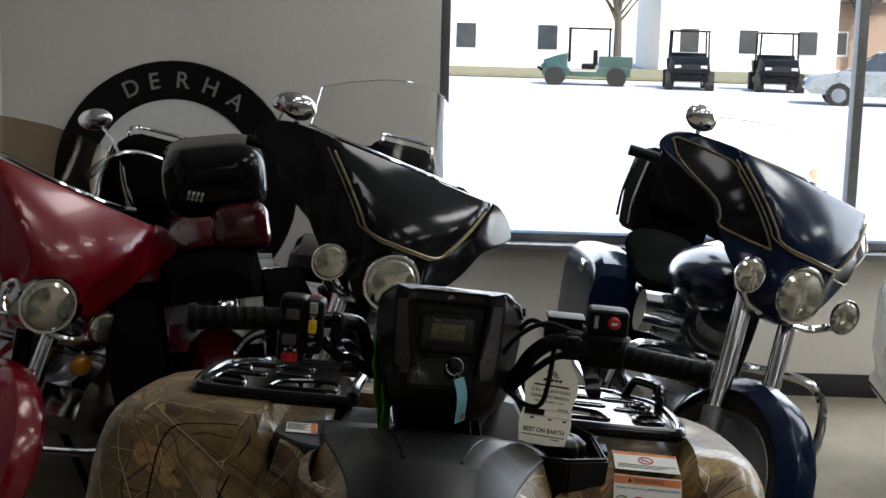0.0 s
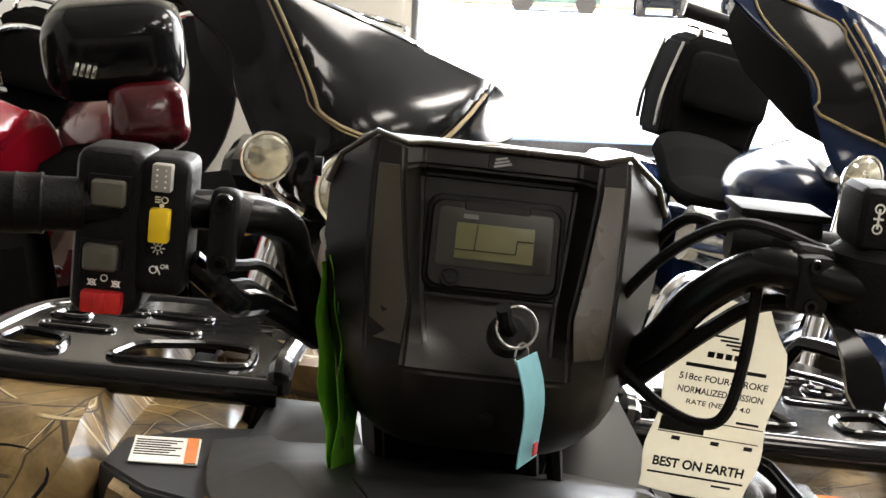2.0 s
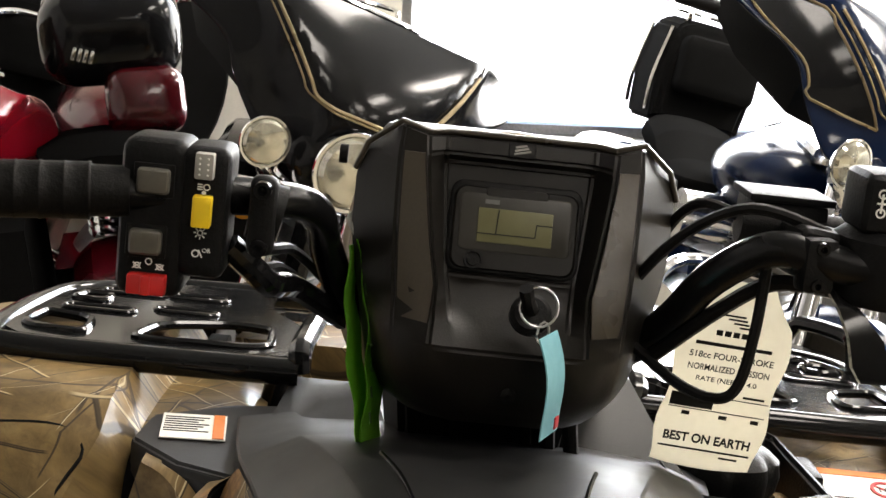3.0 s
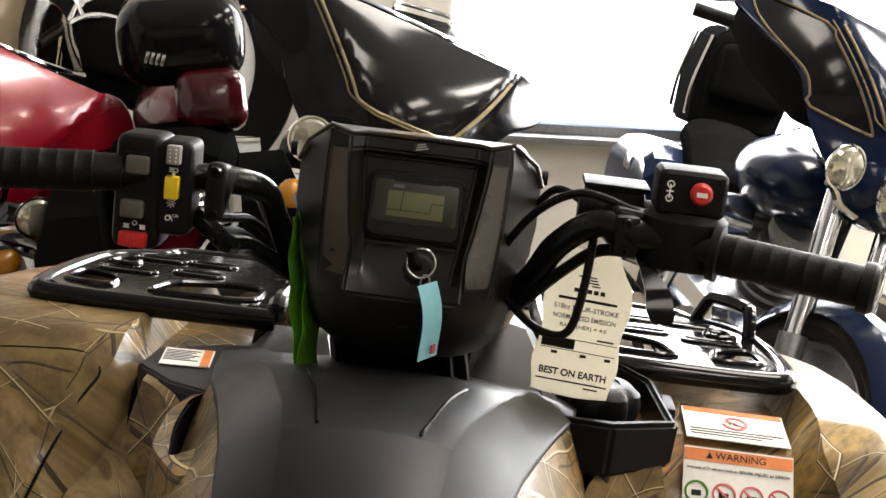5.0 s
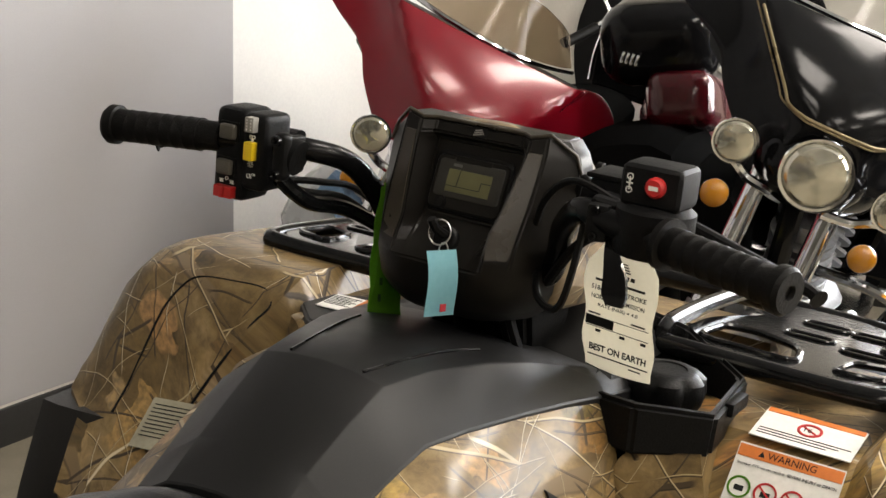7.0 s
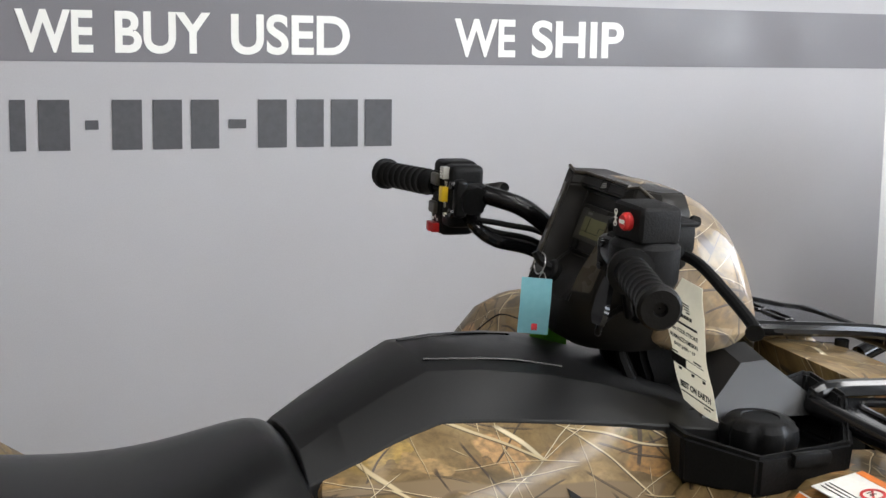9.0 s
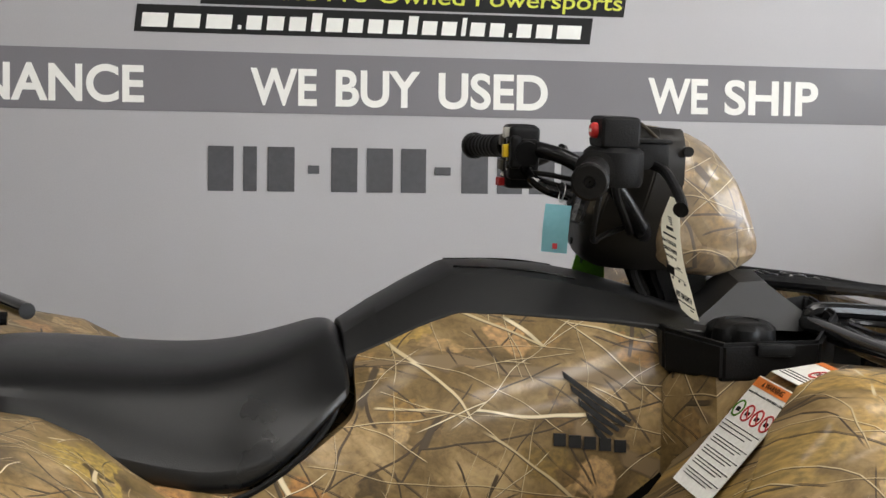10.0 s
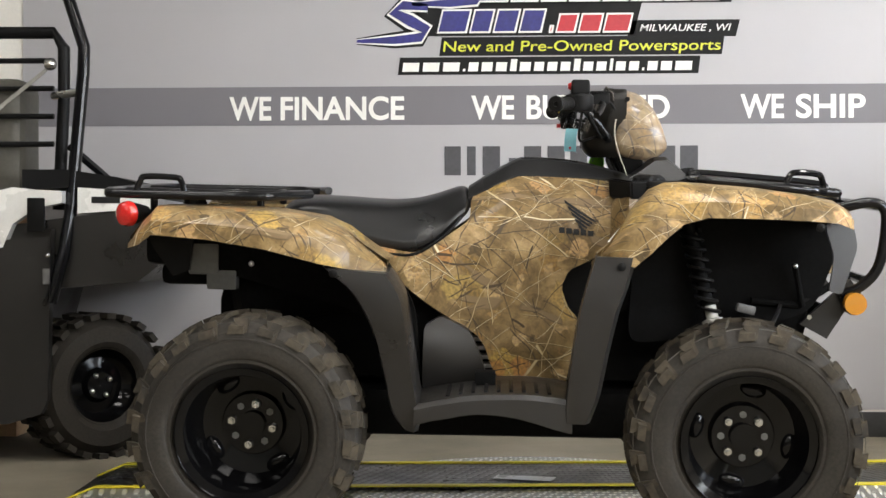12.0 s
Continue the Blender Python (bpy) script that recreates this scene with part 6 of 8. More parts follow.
tube(bm, [(-0.004 + 0.0008 * k, -0.008 + 0.004 * math.cos(a), -0.012 + 0.008 * math.sin(a)) for k, a in enumerate(2 * math.pi * k / 12 for k in range(13))], 0.0008, 6, 1, True)
part("link", bm, STEEL, kr)
m = pose(-0.010, -0.010, -0.010, -9, 6, 0) @ pose(0, 0, 0, 90, 0, -24)
part("tag", card(B(), m, 0.036, 0.066, 0.0009, 0.004), TEAL, kr, "blank teal card tag")
part("tag_mark", box(B(), (-0.016, -0.022, -0.066), (0.007, 0.0012, 0.008), 0.0003, (0, 0, -24)), CRIMSON, kr)
part("eyelet", cyl(B(), (-0.0102, -0.0125, -0.016), (-0.0094, -0.0095, -0.016), 0.002, seg=10), INK, kr)

gt = thing("green_tag", Q @ at(0.950, 0.103, 1.138), "folded bright green card tag hanging on a cable", "tag")
gm = pose(0, 0, 0, -10, 9, 0)
m = gm @ pose(0, 0, 0, 90, 0, -15)
for name, base, bow, wide in (("front_leaf", m, 0.005, 1.0), ("back_leaf", gm @ pose(0.002, 0.005, -0.004, 90, 0, -20), -0.005, 0.9)):
    rings = []
    for k in range(17):
        y, w = -0.160 * k / 16, wide * (0.007 + 0.020 * (k / 16) ** 1.1)
        z = bow * math.sin(math.pi * 1.3 * k / 16) + 0.0015 * math.sin(k * 1.3)
        rings.append([base @ Vector(q) for q in ((-w, y, z), (w, y, z), (w, y, z + 0.0008), (-w, y, z + 0.0008))])
    part(name, loft(B(), rings), GREEN, gt)
part("tie", tube(B(), [(0, 0, 0.0), (0.01, 0.008, 0.012), (0.02, 0.0, 0.02)], 0.002, 6), LIGHTGREY, gt)
for k in range(6):
    bm = B()
    box(bm, (0, -0.035 - 0.018 * k, 0.005 * math.sin(math.pi * 1.3 * (0.035 + 0.018 * k) / 0.160) + 0.0026), (0.004, 0.008, 0.0006))
    bmesh.ops.transform(bm, matrix=m @ pose(-0.012, 0, 0), verts=bm.verts)
    part("text_bar", bm, GREENPRINT, gt)

ht = thing("hang_tag", Q @ at(0.966, -0.178, 1.132), "crumpled white paper hang tag with black print", "tag")
tm = pose(0, 0, 0, 90, 0, -92) @ pose(0, 0, 0, 9, 0, -3)
TAG_H = 0.155


def tag_rise(y):
    return 0.010 * math.sin(math.pi * 1.3 * max(0.0, -y / TAG_H))


# a strip that widens below its eyelet, curled at one side
rings = []
for k in range(17):
    y = -TAG_H * k / 16
    w = 0.040 * min(1.0, 0.55 + 0.45 * k / 3) - 0.002 * math.sin(k * 0.9)
    row = [(w * u, y - (0.004 * (1 - u * u) if k == 16 else 0.0), tag_rise(y) + 0.0016 * u * u * math.sin(k * 0.55)) for u in (-1, -0.6, -0.2, 0.2, 0.6, 1)]
    rings.append([tm @ Vector(q) for q in row] + [tm @ Vector((a, b_, c + 0.0005)) for a, b_, c in row[::-1]])
part("paper", loft(B(), rings), PAPER, ht)


def printed(words, x, y, h, w, bold=0.0):
    lettering("lettering", words, tm @ pose(x, y, tag_rise(y) + 0.0032), h, INK, ht, "", w, bold, 0.0003)


def printed_bar(x, y, w, h):
    bm = B()
    box(bm, (x, y, tag_rise(y) + 0.0026), (w, h, 0.0005))
    bmesh.ops.transform(bm, matrix=tm, verts=bm.verts)
    part("text_bar", bm, INK, ht)


for k in range(4):
    printed_bar(-0.004 + 0.003 * k, -0.024 - 0.0026 * k, 0.017 - 0.003 * k, 0.0014)
for k in range(5):
    printed_bar(-0.0124 + 0.0062 * k, -0.0375, 0.0046, 0.0042)
printed_bar(0.0, -0.0465, 0.056, 0.0026)
printed("518cc FOUR-STROKE", -0.031, -0.0575, 0.0050, 0.062, 0.012)
printed("NORMALIZED EMISSION", -0.030, -0.0675, 0.0050, 0.060, 0.012)
printed("RATE (NER) = 4.0", -0.022, -0.0775, 0.0050, 0.045, 0.012)
printed_bar(-0.026, -0.086, 0.014, 0.0016)
printed_bar(0.024, -0.086, 0.016, 0.0016)
printed_bar(0.0, -0.0895, 0.072, 0.0006)
printed_bar(-0.020, -0.0955, 0.032, 0.010)
printed_bar(0.0, -0.1025, 0.072, 0.0006)
for x in (-0.022, 0.006, 0.030):
    printed_bar(x, -0.107, 0.006, 0.0030)
printed("BEST ON EARTH", -0.033, -0.134, 0.0078, 0.066, 0.03)
printed_bar(0.0, -0.1405, 0.070, 0.0014)
printed_bar(0.020, -0.1455, 0.014, 0.0014)

# ---- motorcycles ----
def disc_wheel(parent, x, r, w, name="wheel"):
    wh = part(name, lathe(B(), [(0.001, -0.05), (0.05, -0.05), (0.06, -0.02), (r * 0.68, -0.02), (r * 0.72, -0.045), (r * 0.74, -0.04), (r * 0.74, 0.04), (r * 0.72, 0.045), (r * 0.68, 0.02), (0.06, 0.02), (0.05, 0.05), (0.001, 0.05)], pose(x, 0, r, -90, 0, 0), 32), ALLOY, parent, "cast alloy wheel")
    prof = [(r * 0.74, -w * 0.35), (r * 0.84, -w * 0.5), (r * 0.95, -w * 0.42), (r, -w * 0.15), (r, w * 0.15), (r * 0.95, w * 0.42), (r * 0.84, w * 0.5), (r * 0.74, w * 0.35)]
    part("tyre", lathe(B(), prof, pose(x, 0, r, -90, 0, 0), 40), RUBBER, wh, "black road tyre")
    return wh


def arc_fender(bm, x, r, a0, a1, w):
    rings = []
    for k in range(15):
        a = radians(a0 + (a1 - a0) * k / 14)
        ww = w * (0.85 + 0.15 * math.sin(math.pi * k / 14))
        ring = []
        for u in (-1, -0.9, -0.5, 0, 0.5, 0.9, 1):
            rr = r * (1.0 - 0.16 * abs(u) ** 3)
            ring.append((x + rr * math.cos(a), u * ww, 0.31 + rr * math.sin(a)))
        rings.append(ring)
    loft(bm, rings, wrap=False, caps=False)
    return thicken(bm, 0.008)


def cylinders(ob, mat):
    """Two finned cylinders in a V."""
    for s in (1, -1):
        prof = [(0.07, -0.02)]
        for k in range(7):
            prof += [(0.07, 0.034 * k), (0.095, 0.034 * k + 0.004), (0.095, 0.034 * k + 0.014), (0.07, 0.034 * k + 0.018)]
        prof += [(0.085, 0.25), (0.085, 0.29), (0.001, 0.31)]
        part("cylinder", lathe(B(), prof, pose(-0.58 + s * 0.07, 0, 0.48, 0, s * 25, 0), 24), mat, ob, "finned engine cylinder")


def lamp_unit(parent, name, c, r, label):
    o = part(name, lathe(B(), [(0.001, -0.7 * r), (0.5 * r, -0.65 * r), (0.95 * r, -0.2 * r), (1.06 * r, 0.0), (1.04 * r, 0.06 * r), (0.96 * r, 0.05 * r), (0.96 * r, -0.02 * r), (0.001, -0.02 * r)], pose(*c, 0, 90, 0), 32), CHROME, parent, label)
    part("lens", lathe(B(), [(0.001, -0.02 * r), (0.95 * r, -0.01 * r), (0.8 * r, 0.16 * r), (0.4 * r, 0.26 * r), (0.001, 0.28 * r)], pose(*c, 0, 90, 0), 32), LAMPGLASS, o, "clear lamp glass")
    return o


FRONT_END = {"fairing", "wind_screen", "screen_trim", "nacelle", "headlight", "fog_lamp", "lamp_bracket", "turn_signal", "fork_tube", "fork_slider", "mirror", "hand_grip", "front_wheel", "front_fender"}


def steering(steer, H):
    """The front end turned about its raked steering head."""
    axis = Vector((-math.sin(radians(26)), 0, math.cos(radians(26))))
    p = Matrix.Translation((-0.10, 0, H))
    return p @ Matrix.Rotation(radians(steer), 4, axis) @ p.inverted()


def touring_bike(m, H, steer, paint, label, stripe=None, tall=0.16, tint=None, tail=True, signals=True, inset=False):
    """Origin on the ground under the headlight; x ahead, y to its left."""
    ob = thing("motorcycle", m, label, "motorcycle", "motorcycles in the showroom")
    turned = steering(steer, H)
    # bat-wing fairing: heights above the headlight over the distance from the middle
    def wing(a):
        """Upper and lower edge of the fairing at the distance a from the middle."""
        return (H + float(np.interp(a, (0, .15, .25, .32, .38, .42, .45, .47), (.340, .340, .338, .334, .327, .310, .286, .254))),
                H + float(np.interp(a, (0, .05, .08, .095, .11, .19, .215, .25, .285, .31, .345, .40, .44, .47), (.098, .085, .055, .015, -.015, -.015, .01, .05, .095, .15, .178, .20, .22, .242))))

    def crease(z):
        return min(0.30, max(0.10, 0.105 + 0.8 * (z - H - 0.10)))

    def shell_x(a, z):
        v = max(0.0, min(1.0, (z - H - 0.08) / 0.27))
        c = crease(z)
        s = max(0.0, (a - c) / (0.47 - c))
        return 0.085 - 0.20 * v ** 1.25 + 0.025 * math.sin(math.pi * v) - 0.03 * min(1.0, a / c) ** 2 - 0.22 * s ** 0.75

    def skin(y, z, lift=0.0):
        return (shell_x(abs(y), z) + lift, y * 1.04, z)

    bm = B()
    rings = []
    N = 64
    for k in range(N + 1):
        y = 0.47 * (-1 + 2 * k / N)
        zt, zb = wing(abs(y))
        rings.append([skin(y, zb + (zt - zb) * j / 10) for j in range(11)])
    loft(bm, rings, wrap=False, caps=False)
    thicken(bm, 0.012)
    fa = part("fairing", bm, paint, ob, "glossy bat-wing fairing")
    fm = fa.modifiers.new("smooth", "SUBSURF")
    fm.levels = fm.render_levels = 1
    part("inner_fairing", loft(B(), [[(x, y, z) for y, z in ((-w, z0), (w, z0), (w, z1), (-w, z1))] for x, w, z0, z1 in ((-0.40, 0.36, H + 0.2, H + 0.28), (-0.30, 0.33, H + 0.12, H + 0.295), (-0.18, 0.22, H + 0.05, H + 0.30))]), BLACK, fa)
    if stripe:
        for s in (-1, 1):
            # twin lines down the crease and along the foot of the nose
            for off, r in ((0.004, 0.0042), (0.019, 0.0026)):
                pts = [skin(s * (crease(H + q) + off), H + q, 0.004) for q in (.30, .275, .245, .21, .18, .15, .125)]
                pts += [skin(s * a, H + 0.118 - off * 0.5, 0.005) for a in (.09, .05, 0.0)]
                part("pinstripe", tube(B(), pts, r, 6, 3), stripe, fa, "pale gold pinstripe")
            if inset:
                rings, rim_a, rim_b = [], [], []
                for q in range(9):
                    z = H + 0.09 + 0.20 * q / 8
                    a0 = crease(z) + 0.034
                    a1 = float(np.interp(z - H, (.05, .095, .15, .178, .20, .25, .33), (.245, .28, .303, .33, .39, .44, .415))) - 0.006
                    a1 = max(a1, a0 + 0.012)
                    rings.append([skin(s * (a0 + (a1 - a0) * v / 5), z, 0.004) for v in range(6)])
                    rim_a.append(rings[-1][0])
                    rim_b.append(rings[-1][-1])
                bm = B()
                loft(bm, rings, wrap=False, caps=False)
                part("fairing_inset", thicken(bm, 0.005), BLACKPAINT, fa, "gloss black inset panel")
                part("pinstripe", tube(B(), rim_a + rim_b[::-1] + rim_a[:1], 0.0035, 6, 2), stripe, fa)
    bm = B()
    loft(bm, [[(-0.125 - 0.6 * tall * v - 0.22 * abs(u) ** 2, 0.30 * u * (1 - 0.12 * v), H + 0.336 + tall * v * (1 - 0.55 * u * u)) for v in (0, .25, .5, .75, 1)] for u in (-1, -.8, -.5, -.25, 0, .25, .5, .8, 1)], wrap=False, caps=False)
    thicken(bm, 0.004)
    sc = part("wind_screen", bm, tint or SMOKE, ob, "curved wind screen")
    sc.visible_shadow = False
    part("screen_trim", tube(B(), [(-0.118 - 0.22 * u * u, 0.305 * u, H + 0.338 - 0.012 * u * u) for u in (-1, -.6, -.2, .2, .6, 1)], 0.008, 8, 4), CHROME, ob)
    # nacelle, lamps
    part("nacelle", ball(B(), (-0.02, 0, H), (0.11, 0.15, 0.12), 20, 12), CHROME if not stripe else paint, ob)
    lamp_unit(ob, "headlight", (0.075, 0, H), 0.088, "round chrome headlight")
    for s in (-1, 1):
        lamp_unit(ob, "fog_lamp", (0.07, s * 0.213, H - 0.005), 0.055, "round chrome fog lamp")
        part("lamp_bracket", tube(B(), [(0.02, s * 0.07, H - 0.095), (0.03, s * 0.14, H - 0.085), (0.04, s * 0.185, H - 0.06), (0.04, s * 0.213, H - 0.05)], 0.013, 8), CHROME, ob)
        if signals:
            part("turn_signal", ball(B(), (0.07, s * 0.20, H - 0.145), (0.026, 0.037, 0.037), 16, 10), AMBER, ob, "round amber turn signal")
        part("fork_tube", cyl(B(), (-0.06, s * 0.10, H + 0.02), (0.13, s * 0.10, 0.28), 0.028, 0.03, 16), CHROME, ob, "chrome fork tube")
        part("fork_slider", cyl(B(), (0.06, s * 0.10, 0.52), (0.135, s * 0.10, 0.26), 0.036, 0.034, 16), CHROME if not stripe else ALLOY, ob)
        if s < 0:
            mi = part("mirror", ball(B(), (-0.24, s * 0.395, H + 0.375), (0.028, 0.062, 0.042), 18, 10), CHROME, ob, "oval rear-view mirror")
            part("mirror_stem", tube(B(), [(-0.25, s * 0.37, H + 0.29), (-0.25, s * 0.375, H + 0.32), (-0.245, s * 0.39, H + 0.36)], 0.008, 8), CHROME, mi)
        part("hand_grip", cyl(B(), (-0.38, s * 0.30, H + 0.22), (-0.46, s * 0.44, H + 0.2), 0.018, seg=14), GRIP, ob)
        part("crash_bar", tube(B(), [(-0.28, s * 0.06, 0.62), (-0.24, s * 0.3, 0.62), (-0.22, s * 0.37, 0.5), (-0.24, s * 0.34, 0.33), (-0.3, s * 0.1, 0.25)], 0.016, 10), CHROME, ob, "chrome engine guard")
        bag = part("saddle_bag", loft(B(), [[(x, s * y, z) for y, z in ((0.12, z0), (0.28, z0 + 0.02), (0.30, z1 - 0.09), (0.295, z1 - 0.04), (0.27, z1 - 0.008), (0.23, z1), (0.13, z1))] for x, z0, z1 in ((-1.15, 0.42, 0.70), (-1.18, 0.38, 0.745), (-1.26, 0.35, 0.77), (-1.6, 0.35, 0.77), (-1.74, 0.38, 0.745), (-1.78, 0.42, 0.71))]), paint, ob, "hard saddle bag")
        part("bag_latch", box(B(), (-1.42, s * 0.300, 0.68), (0.1, 0.012, 0.05), 0.004), CHROME, bag)
        part("muffler", cyl(B(), (-0.9, s * 0.25, 0.3), (-1.85, s * 0.27, 0.3), 0.045, 0.05, 18), CHROME, ob, "chrome exhaust muffler")
        part("floor_board", box(B(), (-0.55, s * 0.3, 0.33), (0.32, 0.11, 0.02), 0.006), BLACK, ob)
    disc_wheel(ob, 0.13, 0.31, 0.13, "front_wheel")
    part("front_fender", arc_fender(B(), 0.13, 0.345, 5, 190, 0.085), paint, ob, "deep painted front fender")
    disc_wheel(ob, -1.48, 0.31, 0.14, "rear_wheel")
    part("rear_fender", arc_fender(B(), -1.48, 0.35, 10, 175, 0.10), paint, ob)
    # tank, engine, seat
    part("fuel_tank", ball(B(), (-0.55, 0, 0.84), (0.30, 0.17, 0.13), 24, 14), paint, ob, "painted fuel tank")
    part("tank_console", tube(B(), [(-0.32, 0, 0.945), (-0.55, 0, 0.975), (-0.8, 0, 0.92)], 0.03, 10), CHROME, ob)
    cylinders(ob, ALLOY)
    part("crank_case", ball(B(), (-0.58, 0, 0.4), (0.22, 0.16, 0.14), 20, 12), ALLOY, ob)
    part("primary_cover", loft(B(), [[(x, y, 0.37 + z) for x, z in ((-0.95, -.09), (-0.4, -.08), (-0.34, 0), (-0.4, .09), (-0.95, .1), (-1.0, 0))] for y in (-0.17, 0.19)]), CHROME, ob)
    part("air_cleaner", cyl(B(), (-0.58, -0.1, 0.68), (-0.58, -0.24, 0.68), 0.085, 0.075, 24), CHROME, ob)
    part("frame_tube", tube(B(), [(-0.12, 0, 0.85), (-0.22, 0, 0.4), (-0.35, 0, 0.24), (-1.2, 0, 0.24), (-1.35, 0, 0.5)], 0.03, 10), GLOSS, ob)
    seat = B()
    loft(seat, [[(x, y, z) for y, z in ((-w, zb), (-w * 0.9, zt - 0.03), (-w * 0.5, zt), (0, zt + 0.005), (w * 0.5, zt), (w * 0.9, zt - 0.03), (w, zb))] for x, zt, zb, w in ((-0.78, 0.80, 0.72, 0.1), (-0.86, 0.79, 0.7, 0.18), (-1.1, 0.78, 0.68, 0.2), (-1.22, 0.88, 0.7, 0.19), (-1.45, 0.9, 0.76, 0.17), (-1.55, 0.88, 0.78, 0.14))])
    se = part("seat", seat, BIKESEAT, ob, "stepped black vinyl seat")
    sm_ = se.modifiers.new("smooth", "SUBSURF")
    sm_.levels = sm_.render_levels = 1
    if tail:
        bm = B()
        loft(bm, [[(x, y, z) for y, z in ((-0.10 - d, z0), (0.22 + d, z0), (0.235 + d, z0 + 0.16), (0.21 + d, z1 - 0.03), (0.17 + d, z1), (-0.05 - d, z1), (-0.09 - d, z1 - 0.03), (-0.115 - d, z0 + 0.16))] for x, z0, z1, d in ((-1.56, 0.87, 1.17, -0.02), (-1.59, 0.85, 1.205, 0.0), (-1.85, 0.84, 1.21, 0.0), (-1.93, 0.86, 1.19, -0.015), (-1.96, 0.90, 1.15, -0.04))])
        bmesh.ops.bevel(bm, geom=[e for e in bm.edges if len(e.link_faces) == 2 and e.calc_face_angle(0) > 0.3], offset=0.012, segments=2, affect="EDGES", clamp_overlap=True)
        tp = part("tour_pack", bm, BIKESEAT, ob, "hard luggage box")
        for x in (-1.60, -1.86):
            part("box_strap", tube(B(), [(x, -0.116, 0.88), (x, -0.122, 1.0), (x, -0.10, 1.17)], 0.008, 8), CHROME, tp, "bright corner strip")
        part("back_rest", box(B(), (-1.54, 0.07, 1.06), (0.10, 0.28, 0.20), 0.045, (0, -8, 0), 4), BIKESEAT, tp, "padded back rest")
        part("luggage_rail", tube(B(), [(-1.62, -0.05, 1.20), (-1.63, -0.05, 1.235), (-1.84, -0.05, 1.235), (-1.87, 0.06, 1.235), (-1.84, 0.17, 1.235), (-1.63, 0.17, 1.235), (-1.62, 0.17, 1.20)], 0.009, 8), CHROME, tp)
    for s in (-1, 1):
        part("tail_signal", ball(B(), (-1.92, s * 0.2, 0.60), (0.03, 0.035, 0.035), 12, 8), AMBER, ob)
    part("side_stand", tube(B(), [(-0.5, 0.12, 0.28), (-0.45, 0.26, 0.12), (-0.42, 0.34, 0.01)], 0.014, 8), GLOSS, ob)
    # the whole front end stands turned to the lock
    for o in ob.children:
        if o.name.split(".")[0] in FRONT_END:
            o.matrix_local = turned
    return ob


def parked(x, y, heading, lean):
    """On the floor at x, y, facing along heading, leaning to its left."""
    return pose(x, y, 0.0, 0, 0, heading) @ pose(0, 0, 0, -lean, 0, 0)


def lamp_at(x, y, z, heading, steer, lean):
    """Where a touring bike stands whose headlight is at x, y, z, how high that lamp sits on it, and its steering."""
    h = z / math.cos(radians(lean))
    off = pose(0, 0, 0, 0, 0, heading) @ pose(0, 0, 0, -lean, 0, 0) @ steering(steer, h) @ Vector((0.075, 0, h))
    return parked(x - off.x, y - off.y, heading, lean), h, steer


touring_bike(*lamp_at(3.00, 1.276, 0.829, 184, 35, 13), REDPAINT, "red touring motorcycle with a bat-wing fairing and chrome lamps", tint=TINTED)
touring_bike(*lamp_at(3.00, 0.207, 0.92, 184, 22, 13), BLACKPAINT, "black touring motorcycle with a gold pinstripe and clear screen", GOLD, tall=0.26)
touring_bike(*lamp_at(3.034, -1.052, 0.916, 186, 24, 13), BLUEPAINT, "dark blue touring motorcycle with a gold pinstripe", GOLD, tall=0.14, tint=TINTED, signals=False, inset=True)


